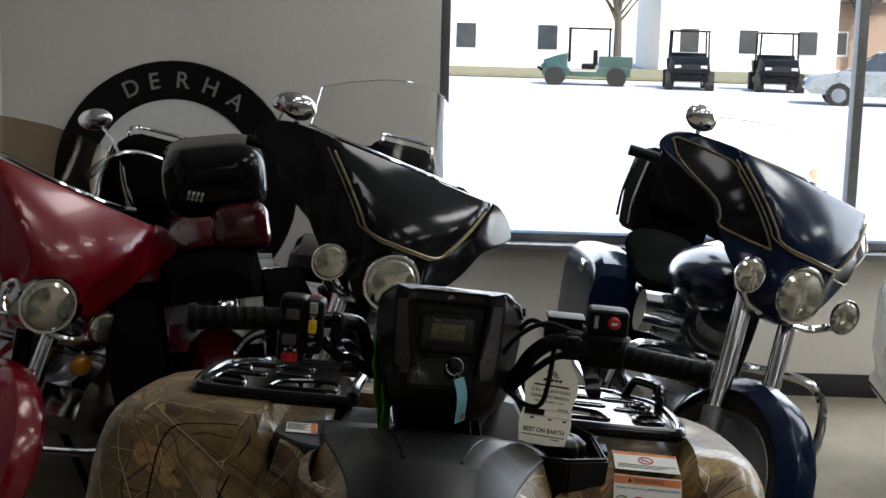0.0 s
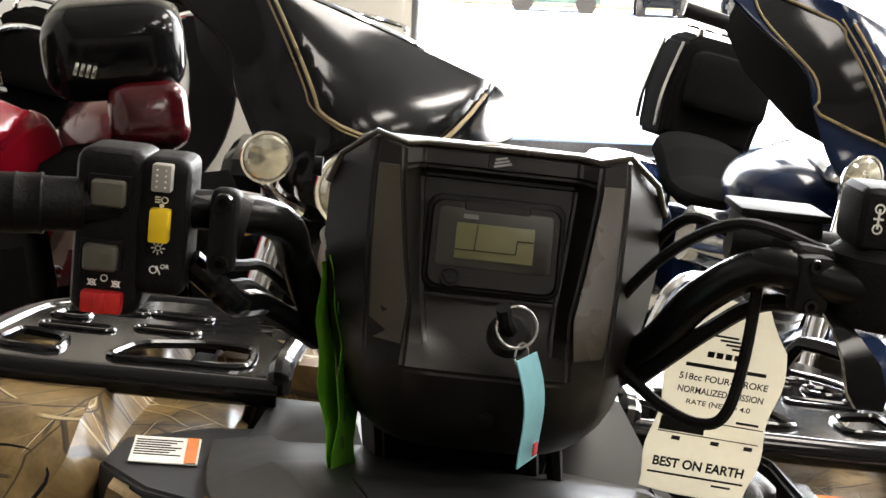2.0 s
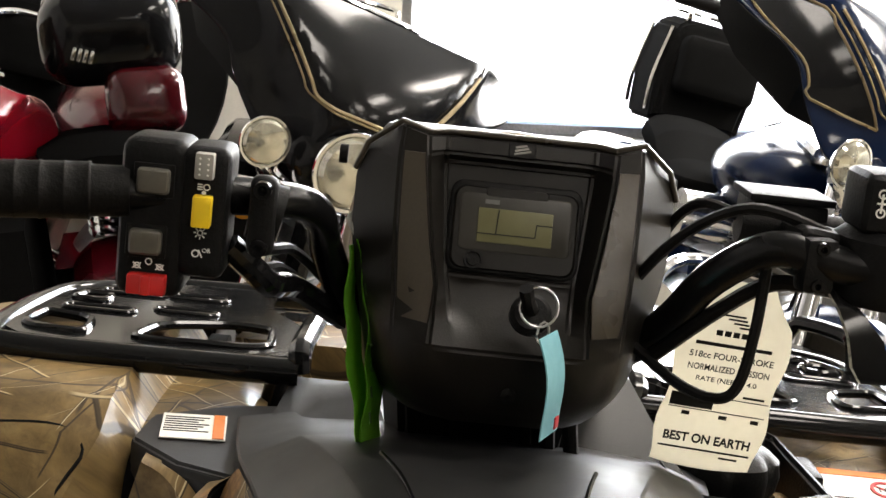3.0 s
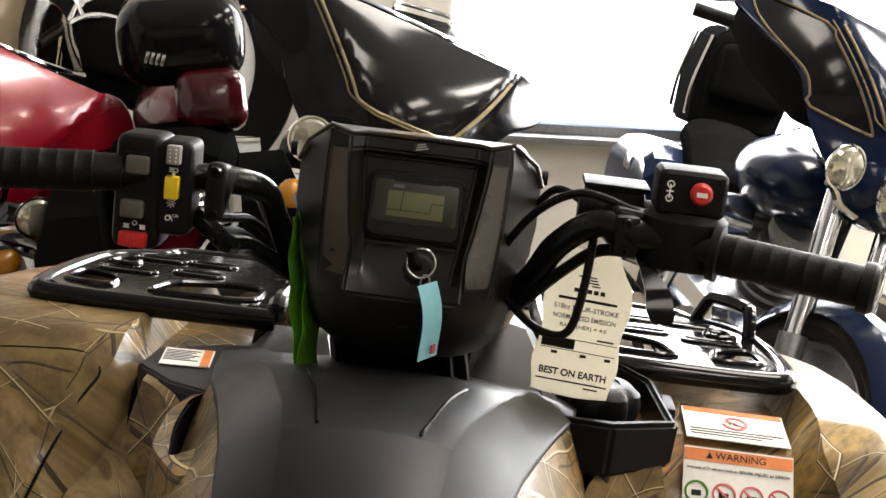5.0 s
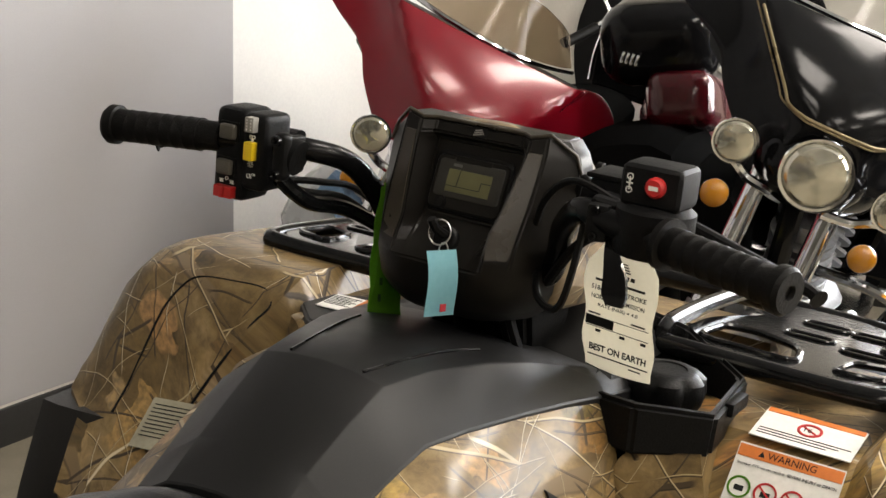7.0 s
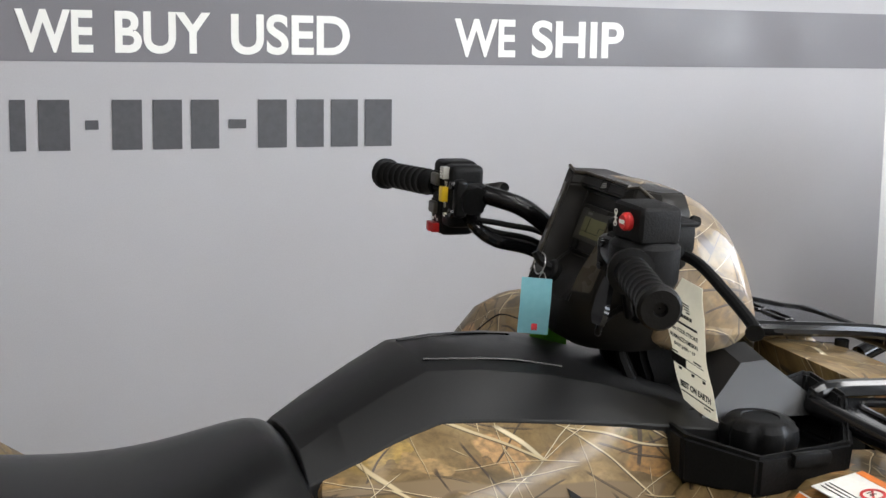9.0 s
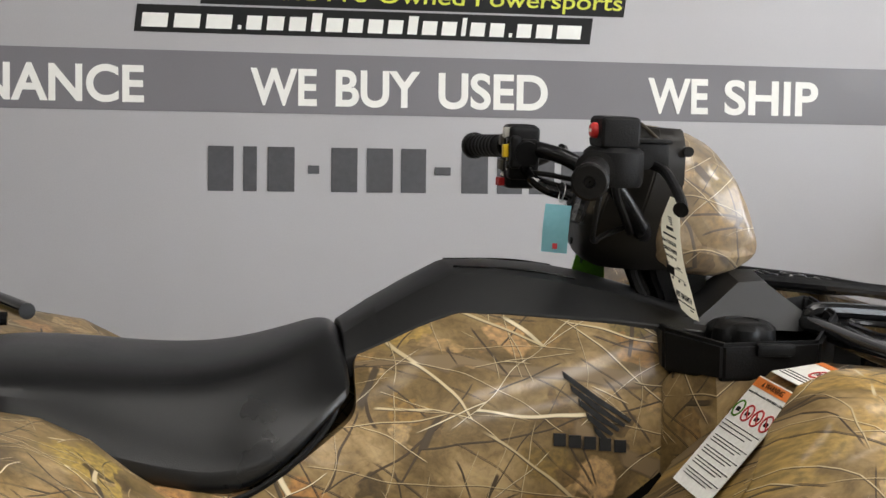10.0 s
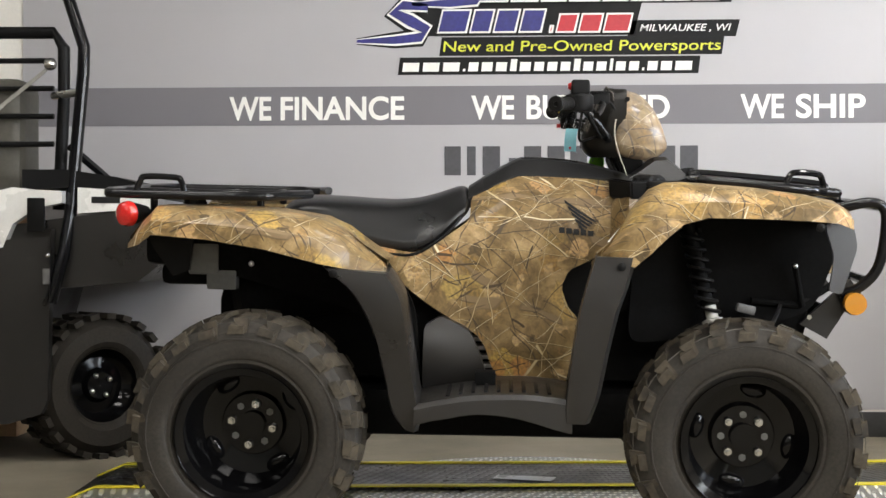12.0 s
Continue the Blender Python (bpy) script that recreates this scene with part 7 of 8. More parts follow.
def cruiser(m, paint, label, bars=True, back=True):
    ob = thing("motorcycle", m, label, "motorcycle", "motorcycles in the showroom")
    disc_wheel(ob, 0.13, 0.31, 0.12, "front_wheel")
    part("front_fender", arc_fender(B(), 0.13, 0.345, 5, 190, 0.085), paint, ob, "deep painted front fender")
    disc_wheel(ob, -1.48, 0.31, 0.15, "rear_wheel")
    part("rear_fender", arc_fender(B(), -1.48, 0.35, 10, 175, 0.10), paint, ob)
    lamp_unit(ob, "headlight", (0.04, 0, 0.86), 0.088, "round chrome headlight")
    part("fuel_tank", ball(B(), (-0.5, 0, 0.84), (0.32, 0.17, 0.13), 24, 14), paint, ob, "painted fuel tank")
    for s in (-1, 1):
        part("fork_tube", cyl(B(), (-0.1, s * 0.1, 0.98), (0.13, s * 0.1, 0.28), 0.028, 0.032, 16), CHROME, ob, "chrome fork tube")
        part("handlebar", tube(B(), [(-0.12, 0, 1.0), (-0.16, s * 0.15, 1.12), (-0.22, s * 0.3, 1.17), (-0.36, s * 0.42, 1.12)], 0.013, 10), CHROME, ob)
        part("hand_grip", cyl(B(), (-0.3, s * 0.37, 1.145), (-0.42, s * 0.46, 1.1), 0.02, seg=14), GRIP, ob)
        mi = part("mirror", ball(B(), (-0.22, s * 0.40, 1.32), (0.025, 0.07, 0.045), 18, 10), CHROME, ob, "oval chrome mirror")
        part("mirror_stem", tube(B(), [(-0.24, s * 0.32, 1.17), (-0.23, s * 0.35, 1.25), (-0.215, s * 0.39, 1.3)], 0.007, 8), CHROME, mi)
        part("muffler", cyl(B(), (-0.5, s * 0.24, 0.3), (-1.8, s * 0.26, 0.3), 0.042, 0.05, 18), CHROME, ob, "chrome exhaust muffler")
        part("saddle_bag", loft(B(), [[(x, s * y, z) for y, z in ((0.17, z0), (0.33, z0 + 0.02), (0.35, z1 - 0.1), (0.31, z1), (0.18, z1))] for x, z0, z1 in ((-1.15, 0.44, 0.72), (-1.22, 0.36, 0.8), (-1.6, 0.36, 0.8), (-1.78, 0.42, 0.76))]), SILVERPAINT if back else BIKESEAT, ob, "silver hard saddle bag" if back else "black hard saddle bag")
        part("crash_bar", tube(B(), [(-0.2, s * 0.06, 0.62), (-0.18, s * 0.3, 0.6), (-0.18, s * 0.35, 0.45), (-0.25, s * 0.1, 0.25)], 0.016, 10), CHROME, ob)
    cylinders(ob, CHROME)
    part("crank_case", ball(B(), (-0.58, 0, 0.4), (0.24, 0.17, 0.15), 20, 12), ALLOY, ob)
    part("air_cleaner", cyl(B(), (-0.55, -0.1, 0.66), (-0.55, -0.25, 0.66), 0.10, 0.085, 24), CHROME, ob)
    part("primary_cover", loft(B(), [[(x, y, 0.37 + z) for x, z in ((-0.95, -.09), (-0.4, -.08), (-0.34, 0), (-0.4, .09), (-0.95, .1), (-1.0, 0))] for y in (-0.17, 0.19)]), CHROME, ob)
    part("frame_tube", tube(B(), [(-0.12, 0, 0.85), (-0.22, 0, 0.4), (-0.35, 0, 0.24), (-1.2, 0, 0.24), (-1.35, 0, 0.5)], 0.03, 10), GLOSS, ob)
    seat = B()
    loft(seat, [[(x, y, z) for y, z in ((-w, zb), (-w * 0.9, zt - 0.03), (-w * 0.5, zt), (0, zt + 0.005), (w * 0.5, zt), (w * 0.9, zt - 0.03), (w, zb))] for x, zt, zb, w in ((-0.75, 0.84, 0.72, 0.1), (-0.86, 0.80, 0.7, 0.18), (-1.1, 0.79, 0.68, 0.2), (-1.2, 0.90, 0.7, 0.19), (-1.5, 0.92, 0.76, 0.17), (-1.6, 0.88, 0.78, 0.14))])
    part("seat", seat, BIKESEAT, ob, "stepped black vinyl seat")
    if not back:
        tp = part("tour_pack", box(B(), (-1.20, -0.05, 1.15), (0.36, 0.36, 0.25), 0.115, (0, -6, 0), 6), BLACKPAINT, ob, "rounded black luggage box")
        for k in range(4):
            part("emblem_bar", box(B(), (-1.388, 0.0 + 0.014 * k, 1.10 + 0.004 * k), (0.012, 0.010, 0.034), 0.003, (20, 0, 0)), CHROME, tp, "slanting chrome emblem bar")
        part("tail_body", box(B(), (-1.26, -0.12, 0.96), (0.34, 0.2, 0.17), 0.06, (0, 10, 0), 4), paint, ob, "rounded dark red tail")
        part("plate_lamp", box(B(), (-1.50, 0.03, 0.80), (0.02, 0.11, 0.07), 0.006), PALEPAINT, ob)
    if back:
        part("back_rest", box(B(), (-1.6, 0, 1.14), (0.09, 0.32, 0.26), 0.06, (0, -10, 0), 5), BIKESEAT, ob, "padded black back rest")
    return ob


# a dark red machine seen from behind between the red and the black one
cruiser(parked(4.83, 1.06, 12, 6), DARKRED, "dark red motorcycle with a black luggage box by the wall", back=False)
cruiser(parked(2.45, -1.68, 173, 8), PALEPAINT, "pearl white cruiser with chrome engine and mirrors")

# wrapped stool with a blue cloth in the corner
st = thing("wrapped_stool", pose(3.30, 1.86, 0), "stool under cloudy plastic with a blue cloth", "stool")
bm = B()
rings = []
for k, (z, r) in enumerate(((0.0, 0.16), (0.2, 0.155), (0.4, 0.15), (0.52, 0.15), (0.60, 0.13), (0.66, 0.08), (0.69, 0.03))):
    rings.append([((r + 0.015 * math.sin(5 * a + k)) * math.cos(a), (r + 0.015 * math.sin(4 * a + 2 * k)) * math.sin(a), z) for a in (2 * math.pi * q / 24 for q in range(24))])
part("wrap", loft(bm, rings), WRAP, st)
bm = B()
loft(bm, [[(-0.06 + 0.16 * u, -0.06 - 0.10 * v + 0.02 * math.sin(7 * u), 0.69 - 0.10 * v - 0.14 * u * u - 0.02 * math.sin(9 * u + 5 * v)) for v in (0, .3, .6, 1.0)] for u in (-.6, -.3, 0, .3, .6, .9)], wrap=False, caps=False)
part("cloth", thicken(bm, 0.006), BLUECLOTH, st, "crumpled blue cloth")

# ---- side-by-side utility vehicle behind the quad bike ----
ut = thing("utility_vehicle", pose(-1.56, 1.56, 0), "black and white side-by-side vehicle with a roll cage", "utility vehicle")
STEER = pose(0.535, -0.12, 0.285, 0, 0, 46)
TUR = STEER @ pose(0, 0, 0, -90, 0, 0)
uw = part("tyre", lathe(B(), [(0.145, -0.09), (0.175, -0.112), (0.235, -0.11), (0.268, -0.07), (0.274, 0), (0.268, 0.07), (0.235, 0.11), (0.175, 0.112), (0.145, 0.09)], TUR, 44), RUBBER, ut, "knobbly black tyre, steered to full lock")
bm = B()
for k in range(24):
    a = 2 * math.pi * k / 24
    for y in (-0.085, 0.0, 0.085):
        aa = a + (0.06 if y else 0)
        box(bm, (0.277 * math.sin(aa), y, 0.277 * math.cos(aa)), (0.04, 0.06, 0.022), 0.0, (0, math.degrees(aa), 0))
bmesh.ops.transform(bm, matrix=STEER, verts=bm.verts)
tagged(part("tread", bm, RUBBER, uw), kind="stuff")
rm = part("rim", lathe(B(), [(0.152, 0.10), (0.155, 0.09), (0.135, 0.05), (0.11, 0.03), (0.07, 0.035), (0.055, 0.055), (0.001, 0.055)], TUR @ pose(0, 0, 0, 180, 0, 0), 32), RIMBLACK, ut, "black steel wheel")
for k in range(4):
    a = radians(90 * k + 30)
    part("wheel_nut", ball(B(), STEER @ Vector((0.045 * math.cos(a), -0.062, 0.045 * math.sin(a))), 0.011, 10, 6), STEEL, rm)
part("lower_body", loft(B(), [[(x, -0.36, z0), (x, 0.5, z0), (x, 0.5, z1), (x, -0.36, z1)] for x, z0, z1 in ((-0.9, 0.14, 0.86), (-0.1, 0.12, 0.88), (0.18, 0.14, 0.88), (0.22, 0.36, 0.88), (0.3, 0.66, 0.92), (0.78, 0.70, 0.98), (0.86, 0.76, 0.96))]), GREY, ut)
door = part("door", loft(B(), [[(x, -0.425, z0), (x, -0.395, z0), (x, -0.362, z1), (x, -0.40, z1)] for x, z0, z1 in ((-0.9, 0.17, 0.86), (0.30, 0.16, 0.86), (0.43, 0.2, 0.87), (0.455, 0.26, 0.88), (0.46, 0.70, 0.9))]), GREY, ut, "black plastic door")
part("hinge", box(B(), (0.445, -0.41, 0.72), (0.03, 0.02, 0.06), 0.004), MIDGREY, door)
part("hinge_bolt", ball(B(), (0.452, -0.42, 0.80), 0.010, 8, 6), STEEL, door)
part("white_panel", loft(B(), [[(x, -0.405, z0), (x, -0.36, z0), (x, -0.36, z1), (x, -0.405, z1)] for x, z0, z1 in ((-0.9, 0.83, 1.03), (0.27, 0.83, 1.05), (0.31, 0.92, 1.06), (0.40, 0.98, 1.05), (0.50, 1.0, 1.045))]), PALEPAINT, ut, "white side panel")
part("panel_recess", box(B(), (0.40, -0.403, 0.955), (0.07, 0.012, 0.13), 0.008), BLACK, ut)
part("white_hood", loft(B(), [[(x, -0.372, z0), (x, -0.28, z0), (x, -0.28, z1), (x, -0.372, z1)] for x, z0, z1 in ((0.55, 0.96, 1.06), (0.7, 0.97, 1.05), (0.84, 0.98, 1.03))]), PALEPAINT, ut, "white hood panel")
part("name_bar", box(B(), (0.66, -0.374, 1.012), (0.11, 0.003, 0.025)), INK, ut)
part("dash_top", loft(B(), [[(x, -0.36, z0), (x, 0.45, z0), (x, 0.45, z1), (x, -0.36, z1)] for x, z0, z1 in ((0.33, 1.05, 1.13), (0.5, 1.06, 1.13), (0.7, 1.05, 1.10), (0.84, 1.02, 1.06))]), BLACK, ut)
cage = part("roll_cage", tube(B(), [(0.40, -0.34, 2.1), (0.50, -0.34, 1.8), (0.565, -0.34, 1.6), (0.562, -0.34, 1.5), (0.515, -0.34, 0.98), (0.50, -0.385, 0.80), (0.455, -0.40, 0.62)], 0.024, 12, 1), BLACKPAINT, ut, "black tubular roll cage")
part("cage_rail", tube(B(), [(0.40, -0.34, 2.1), (-0.9, -0.34, 2.12)], 0.024, 12, 1), BLACKPAINT, cage)
part("cage_post", tube(B(), [(0.42, -0.2, 0.98), (0.44, -0.2, 1.4), (0.44, -0.2, 1.62), (0.40, -0.2, 1.68), (-0.9, -0.2, 1.69)], 0.024, 12, 1), BLACK, cage)
for z in (1.57, 1.46, 1.35, 1.24):
    part("screen_bar", tube(B(), [(0.40, -0.2, z), (-0.9, -0.2, z)], 0.011, 8, 1), BLACK, cage)
part("cage_brace", tube(B(), [(0.50, -0.3, 1.22), (0.60, 0.0, 1.08), (0.66, 0.2, 1.02)], 0.016, 10), GLOSS, cage)
part("cage_link", cyl(B(), (0.40, -0.2, 1.43), (0.56, -0.34, 1.43), 0.016, seg=10), STEEL, cage)
part("seat_belt", loft(B(), [[(0.40 - 0.52 * t, -0.24 - 0.02 * t, 1.55 - 0.42 * t), (0.40 - 0.52 * t, -0.245 - 0.02 * t, 1.55 - 0.42 * t), (0.38 - 0.52 * t, -0.245 - 0.02 * t, 1.515 - 0.42 * t), (0.38 - 0.52 * t, -0.24 - 0.02 * t, 1.515 - 0.42 * t)] for t in (0, .3, .6, 1.0)]), BELT, ut, "grey seat belt")
part("belt_anchor", ball(B(), (0.40, -0.245, 1.55), 0.026, 12, 8), STEEL, ut)
part("seat_back", box(B(), (0.06, -0.05, 1.26), (0.4, 0.24, 0.5), 0.06, seg=4), TANSEAT, ut, "olive grey seat back")
solid("cardboard_box", box(B(), (-1.62, 2.08, 0.59), (0.16, 0.16, 1.18), 0.004), CARDBOARD, "tall brown cardboard box at the wall", "box")


# ---- outside ----
ASPHALT = surface("pale_dry_asphalt", (0.5, 0.49, 0.48), (0.44, 0.43, 0.42), 0.9, scale=40, bump=0.2, big=0.3)
SIDING = surface("pale_siding", (0.80, 0.76, 0.69), (0.72, 0.68, 0.61), 0.8, scale=8, bump=0.2, big=0.6)
ROOF = surface("grey_shingle", (0.16, 0.15, 0.15), None, 0.9, scale=12, bump=0.3)
BRICK = surface("tan_brick", (0.34, 0.24, 0.17), (0.26, 0.18, 0.13), 0.9, scale=14, bump=0.3)
DARKGLASS = surface("dark_window", (0.04, 0.045, 0.05), None, 0.1, bump=0.0)
BARK = surface("bare_bark", (0.09, 0.075, 0.06), None, 0.9, scale=30, bump=0.4)
TURF = surface("dry_turf", (0.2, 0.19, 0.1), (0.15, 0.13, 0.07), 0.95, scale=20, bump=0.3)
FOREST = surface("dark_green_paint", (0.025, 0.06, 0.04), None, 0.35, scale=30, bump=0.02, coat=0.5)


def rise(x):
    return -0.12


bm = B()
loft(bm, [[(x, y, rise(x)) for y in (-900, -60, -20, 0, 20, 60, 900)] for x in (5.3, 10, 20, 40, 80, 200, 1500)], wrap=False, caps=False)
thicken(bm, 0.05)
solid("ground", bm, ASPHALT, "pale dry asphalt forecourt", "ground", kind="structure")
bm = B()
loft(bm, [[(x, y, rise(x) + 0.08) for y in (-60, -20, 0, 30)] for x in (50, 56, 62)], wrap=False, caps=False)
thicken(bm, 0.1)
solid("lawn", bm, TURF, "strip of dry brown lawn by the road", "lawn", kind="structure")


def house(x, y, w, d, h, roof, mat, label, hip=False):
    z = rise(x)
    ob = thing("house", pose(x, y, z), label, "house", "houses across the road")
    part("wall", box(B(), (0, 0, h / 2), (d, w, h)), mat, ob)
    bm = B()
    e = 0.4
    if hip:
        base = [bm.verts.new(p) for p in ((-d / 2 - e, -w / 2 - e, h), (d / 2 + e, -w / 2 - e, h), (d / 2 + e, w / 2 + e, h), (-d / 2 - e, w / 2 + e, h))]
        a, c = bm.verts.new((0, -w / 2 + d / 2, h + roof)), bm.verts.new((0, w / 2 - d / 2, h + roof))
        for f in ((0, 1, a), (1, 2, c, a), (2, 3, c), (3, 0, a, c), (0, 3, 2, 1)):
            bm.faces.new([base[q] if isinstance(q, int) else q for q in f])
    else:
        loft(bm, [[(xx, -w / 2 - e, h - 0.2), (xx, 0, h + roof), (xx, w / 2 + e, h - 0.2)] for xx in (-d / 2 - e, d / 2 + e)])
        bm2 = B()
        loft(bm2, [[(xx, -w / 2, h - 0.1), (xx, 0, h + roof - 0.35), (xx, w / 2, h - 0.1)] for xx in (-d / 2 - e - 0.06, -d / 2 - e + 0.1)])
        part("gable", bm2, mat, ob)
    part("roof", bm, ROOF, ob)
    n = max(2, int(w / 2.6))
    for k in range(n):
        yy = -w / 2 + (k + 0.5) * w / n
        for zz in ((1.5,) if h < 4.2 else (1.5, 4.1)):
            wi = part("window", box(B(), (-d / 2 - 0.02, yy, zz), (0.06, 1.0, 1.2), 0.01), SIDING, ob)
            part("pane", box(B(), (-d / 2 - 0.06, yy, zz), (0.03, 0.84, 1.04)), DARKGLASS, wi)
    return ob


house(64, -1.0, 7, 9, 5.0, 2.0, SIDING, "two-storey pale sided house with a gable")
house(68, -12.0, 8, 10, 4.4, 4.2, SIDING, "white gabled house with a steep roof")
house(72, -23.0, 15, 10, 3.6, 1.6, BRICK, "low house behind the parking lot")
house(58, -41.0, 30, 14, 5.2, 2.4, BRICK, "long tan brick apartment house with a hipped roof", hip=True)
house(80, 9.0, 9, 9, 4.6, 3.0, SIDING, "pale gabled house across the road")


def car(x, y, turn, mat, label):
    ob = thing("car", pose(x, y, rise(x), 0, 0, turn), label, "car", "cars parked in the lot")
    secs = [(-2.2, .55, .75, .8), (-2.1, .35, .95, .86), (-1.2, .3, .98, .9), (1.3, .3, .95, .9), (2.1, .35, .8, .84), (2.25, .45, .65, .76)]
    part("body", loft(B(), [[(a, -w, lo), (a, w, lo), (a, w, hi - .1), (a, w - .1, hi), (a, -w + .1, hi), (a, -w, hi - .1)] for a, lo, hi, w in secs]), mat, ob)
    part("cabin", loft(B(), [[(a, -w, .93), (a, w, .93), (a, w - .16, hi), (a, -w + .16, hi)] for a, hi, w in ((-1.7, .97, .78), (-1.0, 1.42, .8), (.3, 1.45, .8), (1.15, .97, .78))]), DARKGLASS, ob, "dark car windows")
    part("roof", loft(B(), [[(a, -w, 1.43), (a, w, 1.43), (a, w - .05, hi), (a, -w + .05, hi)] for a, hi, w in ((-1.05, 1.45, .62), (-.4, 1.5, .64), (.35, 1.47, .62))]), mat, ob)
    for wx in (-1.35, 1.4):
        for wy in (-.84, .84):
            wh = part("wheel", cyl(B(), (wx, wy - .1, .32), (wx, wy + .1, .32), .32, seg=20), RUBBER, ob)
            part("rim", cyl(B(), (wx, wy - .11, .32), (wx, wy + .11, .32), .19, seg=12), ALLOY, wh)
    for wy in (-.6, .6):
        part("tail_light", box(B(), (-2.17, wy, .72), (.1, .3, .14), .02), REDLENS, ob)
    return ob


for x, y, turn, mat, label in ((34, -14.5, 20, BLUEPAINT, "dark blue minivan parked in the lot"), (30, -15.2, 15, SILVERPAINT, "silver saloon parked in the lot"),
                               (28, -16.6, 12, PALEPAINT, "white saloon parked in the lot"), (27, -18.4, 10, BLACKPAINT, "dark parked saloon with red tail lights"),
                               (25.5, -19.6, 8, SILVERPAINT, "grey saloon parked in the lot"), (27, -23.0, 5, REDPAINT, "red car parked in the lot"), (36, -10.8, 80, SILVERPAINT, "pale saloon parked in the lot")):
    car(x, y, turn, mat, label)


def far_utility(x, y, turn, mat):
    ob = thing("utility_vehicle", pose(x, y, rise(x), 0, 0, turn), "roofed utility vehicle parked outside", "vehicle", "utility vehicles outside")
    part("body", loft(B(), [[(a, -w, .34), (a, w, .34), (a, w, hi), (a, -w, hi)] for a, hi, w in ((-1.45, .62, .6), (-.4, .62, .68), (-.35, .5, .7), (.5, .5, .7), (.55, .62, .68), (1.4, .6, .55))]), mat, ob)
    part("cargo_bed", loft(B(), [[(a, -w, .64), (a, w, .64), (a, w + .03, 1.0), (a, -w - .03, 1.0)] for a, w in ((-1.5, .62), (-.42, .66))]), mat, ob)
    part("hood", loft(B(), [[(a, -w, .6), (a, w, .6), (a, w - .08, hi), (a, -w + .08, hi)] for a, hi, w in ((.6, 1.08, .68), (.9, 1.02, .66), (1.35, .86, .56), (1.45, .7, .5))]), mat, ob)
    part("seat_back", box(B(), (-.3, 0, .95), (.14, 1.2, .5), .05), BLACK, ob)
    part("bench_seat", box(B(), (-.08, 0, .66), (.45, 1.2, .16), .04), BLACK, ob)
    part("bumper", tube(B(), [(1.42, -.4, .5), (1.56, -.36, .6), (1.56, .36, .6), (1.42, .4, .5)], .03, 8), BLACK, ob)
    for py in (-.4, .4):
        part("head_light", box(B(), (1.40, py, .78), (.06, .2, .1), .02, (0, 20, 0)), PALEPAINT, ob)
    part("roof", box(B(), (-.1, 0, 1.88), (1.4, 1.25, .06), .02), BLACK, ob)
    for px in (-.75, .55):
        for py in (-.6, .6):
            part("post", cyl(B(), (px, py, .8), (px, py * .95, 1.87), .03, seg=8), BLACK, ob)
    for wx in (-1.0, 1.0):
        for wy in (-.62, .62):
            part("wheel", cyl(B(), (wx, wy - .13, .32), (wx, wy + .13, .32), .32, seg=18), RUBBER, ob)
    return ob


far_utility(45, -3.4, 85, FOREST)
far_utility(44, -6.6, 175, BLACK)
far_utility(44, -9.4, 175, BLACK)


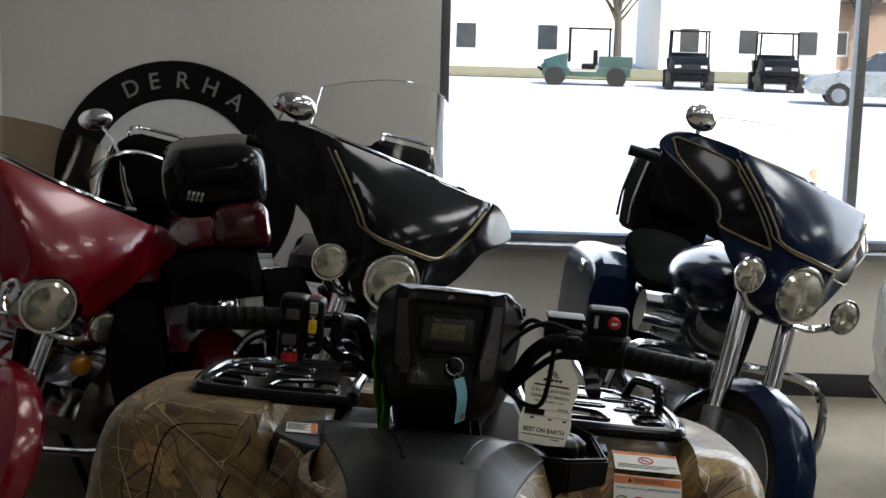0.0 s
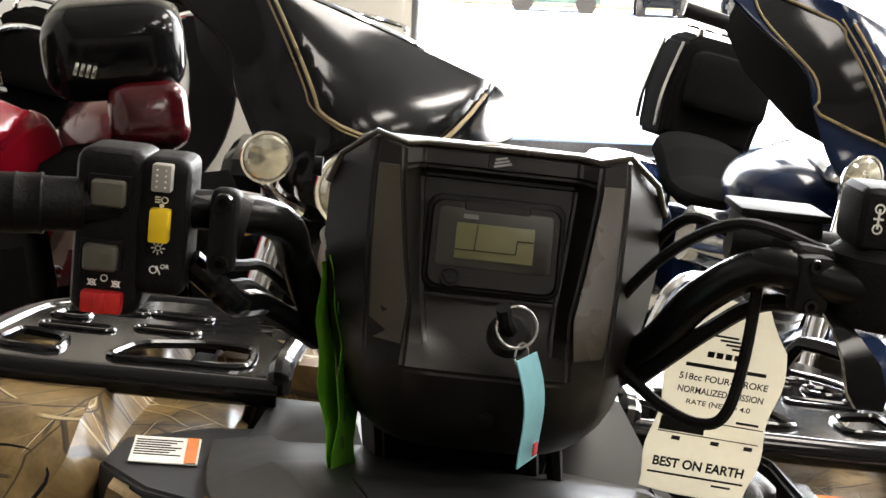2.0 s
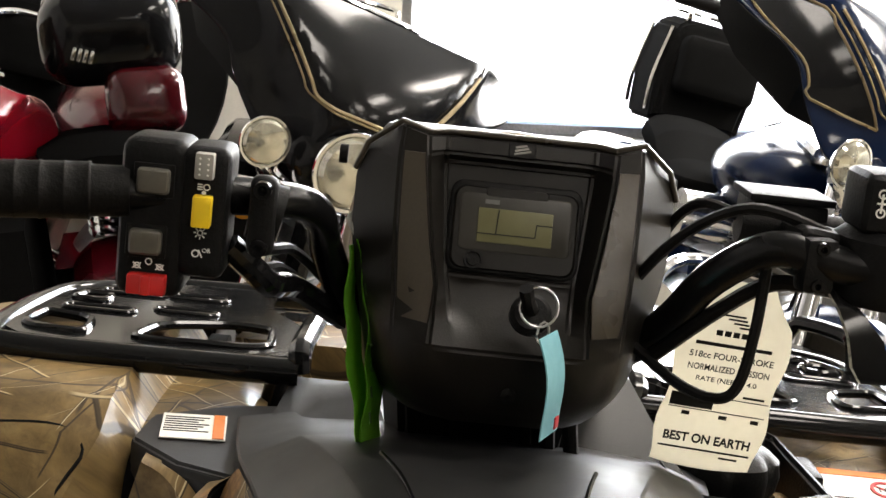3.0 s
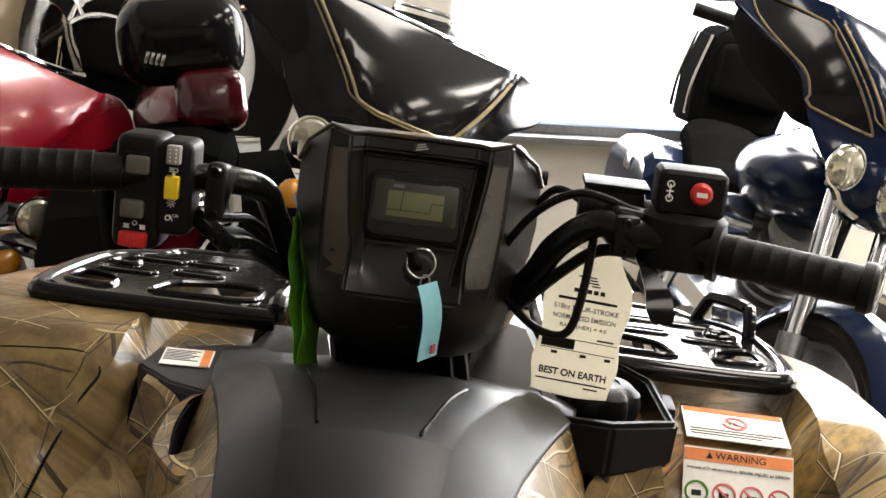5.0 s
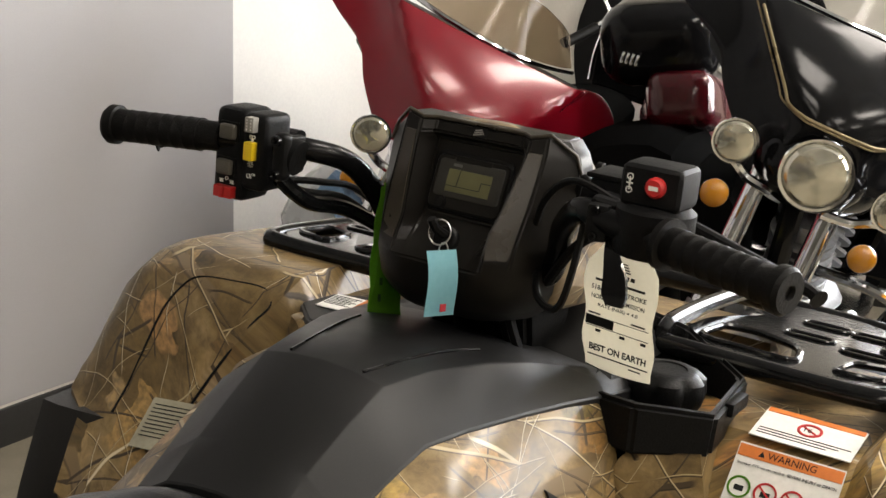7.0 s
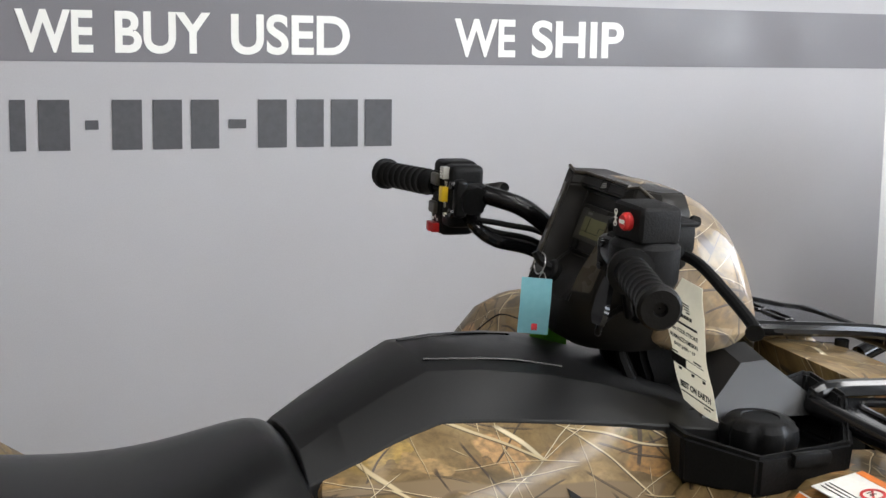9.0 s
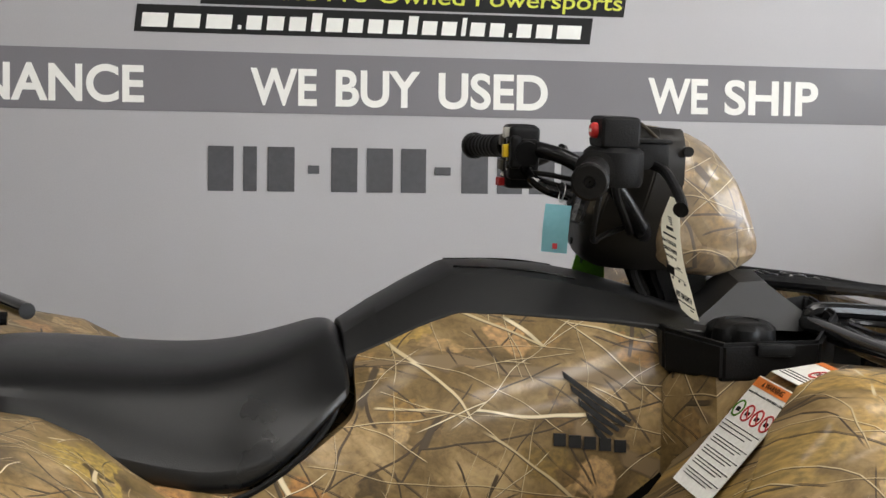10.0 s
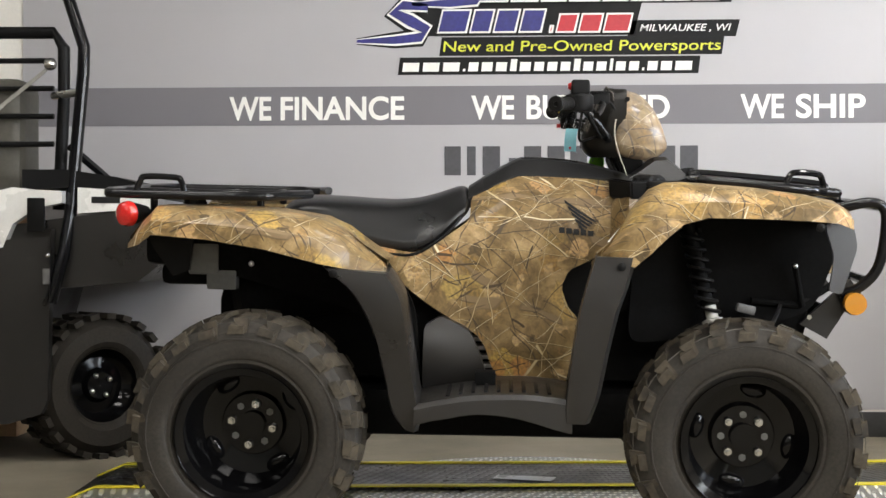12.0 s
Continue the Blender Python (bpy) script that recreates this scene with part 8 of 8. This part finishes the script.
def bare_tree(x, y, h, seed):
    rnd = random.Random(seed)
    ob = thing("bare_tree", pose(x, y, rise(x)), "leafless grey street tree across the road", "tree", "bare trees across the road")
    bm = B()
    tube(bm, [(0, 0, 0), (0.1, 0, h * 0.25), (0, 0.1, h * 0.5)], lambda t: 0.2 - 0.08 * t, 8, 3)
    part("trunk", bm, BARK, ob)
    bm = B()
    for k in range(46):
        a, z0 = rnd.uniform(0, 6.28), h * rnd.uniform(0.3, 0.52)
        r, up = h * rnd.uniform(0.12, 0.33), h * rnd.uniform(0.15, 0.5)
        mid = Vector((math.cos(a) * r * 0.45, math.sin(a) * r * 0.45, z0 + up * 0.55))
        end = Vector((math.cos(a + .3) * r, math.sin(a + .3) * r, z0 + up))
        tube(bm, [(0, 0.05, z0 - 0.3), mid, end], lambda t: 0.07 - 0.062 * t, 5, 3)
        for q in range(3):
            s = mid.lerp(end, rnd.uniform(0, .8))
            tube(bm, [s, s + Vector((rnd.uniform(-.7, .7), rnd.uniform(-.7, .7), rnd.uniform(.4, 1.0)))], lambda t: 0.025 - 0.02 * t, 4, 1)
    part("crown", bm, BARK, ob)


for x, y, h, s in ((62, -6, 8, 1), (66, -18, 9, 2), (75, -30, 11, 3), (60, 4, 8, 4)):
    bare_tree(x, y, h, s)
pole = thing("street_lamp", pose(40, -15.5, rise(40)), "tall dark street lamp by the lot", "street lamp")
part("post", cyl(B(), (0, 0, 0), (0, 0, 7.4), 0.1, 0.06, 10), GLOSS, pole)
part("arm", tube(B(), [(0, 0, 7.3), (0, -0.8, 7.6), (0, -1.6, 7.6)], 0.04, 8), GLOSS, pole)
part("lamp_head", box(B(), (0, -1.8, 7.55), (0.25, 0.6, 0.15), 0.04), GLOSS, pole)

# dark sign that hangs in the shop window
sg = thing("hanging_sign", pose(5.12, -0.835, 0.105), "plain black hanging sign in the shop window", "sign")
outline = [(-0.14, 1.95), (0.14, 1.95), (0.14, 2.19), (0.205, 2.29), (0.205, 2.46), (-0.205, 2.46), (-0.205, 2.29), (-0.14, 2.19)]
bm = B()
loft(bm, [[(x, y, z) for y, z in outline] for x in (-0.008, 0.008)])
part("panel", bm, BLACK, sg)
for y in (-0.16, 0.16):
    part("wire", cyl(B(), (0, y, 2.46), (0, y, CEIL_Z), 0.002, seg=6), STEEL, sg)
    part("clip", box(B(), (0, y * 0.6, 2.315), (0.022, 0.07, 0.02), 0.004), STEEL, sg)
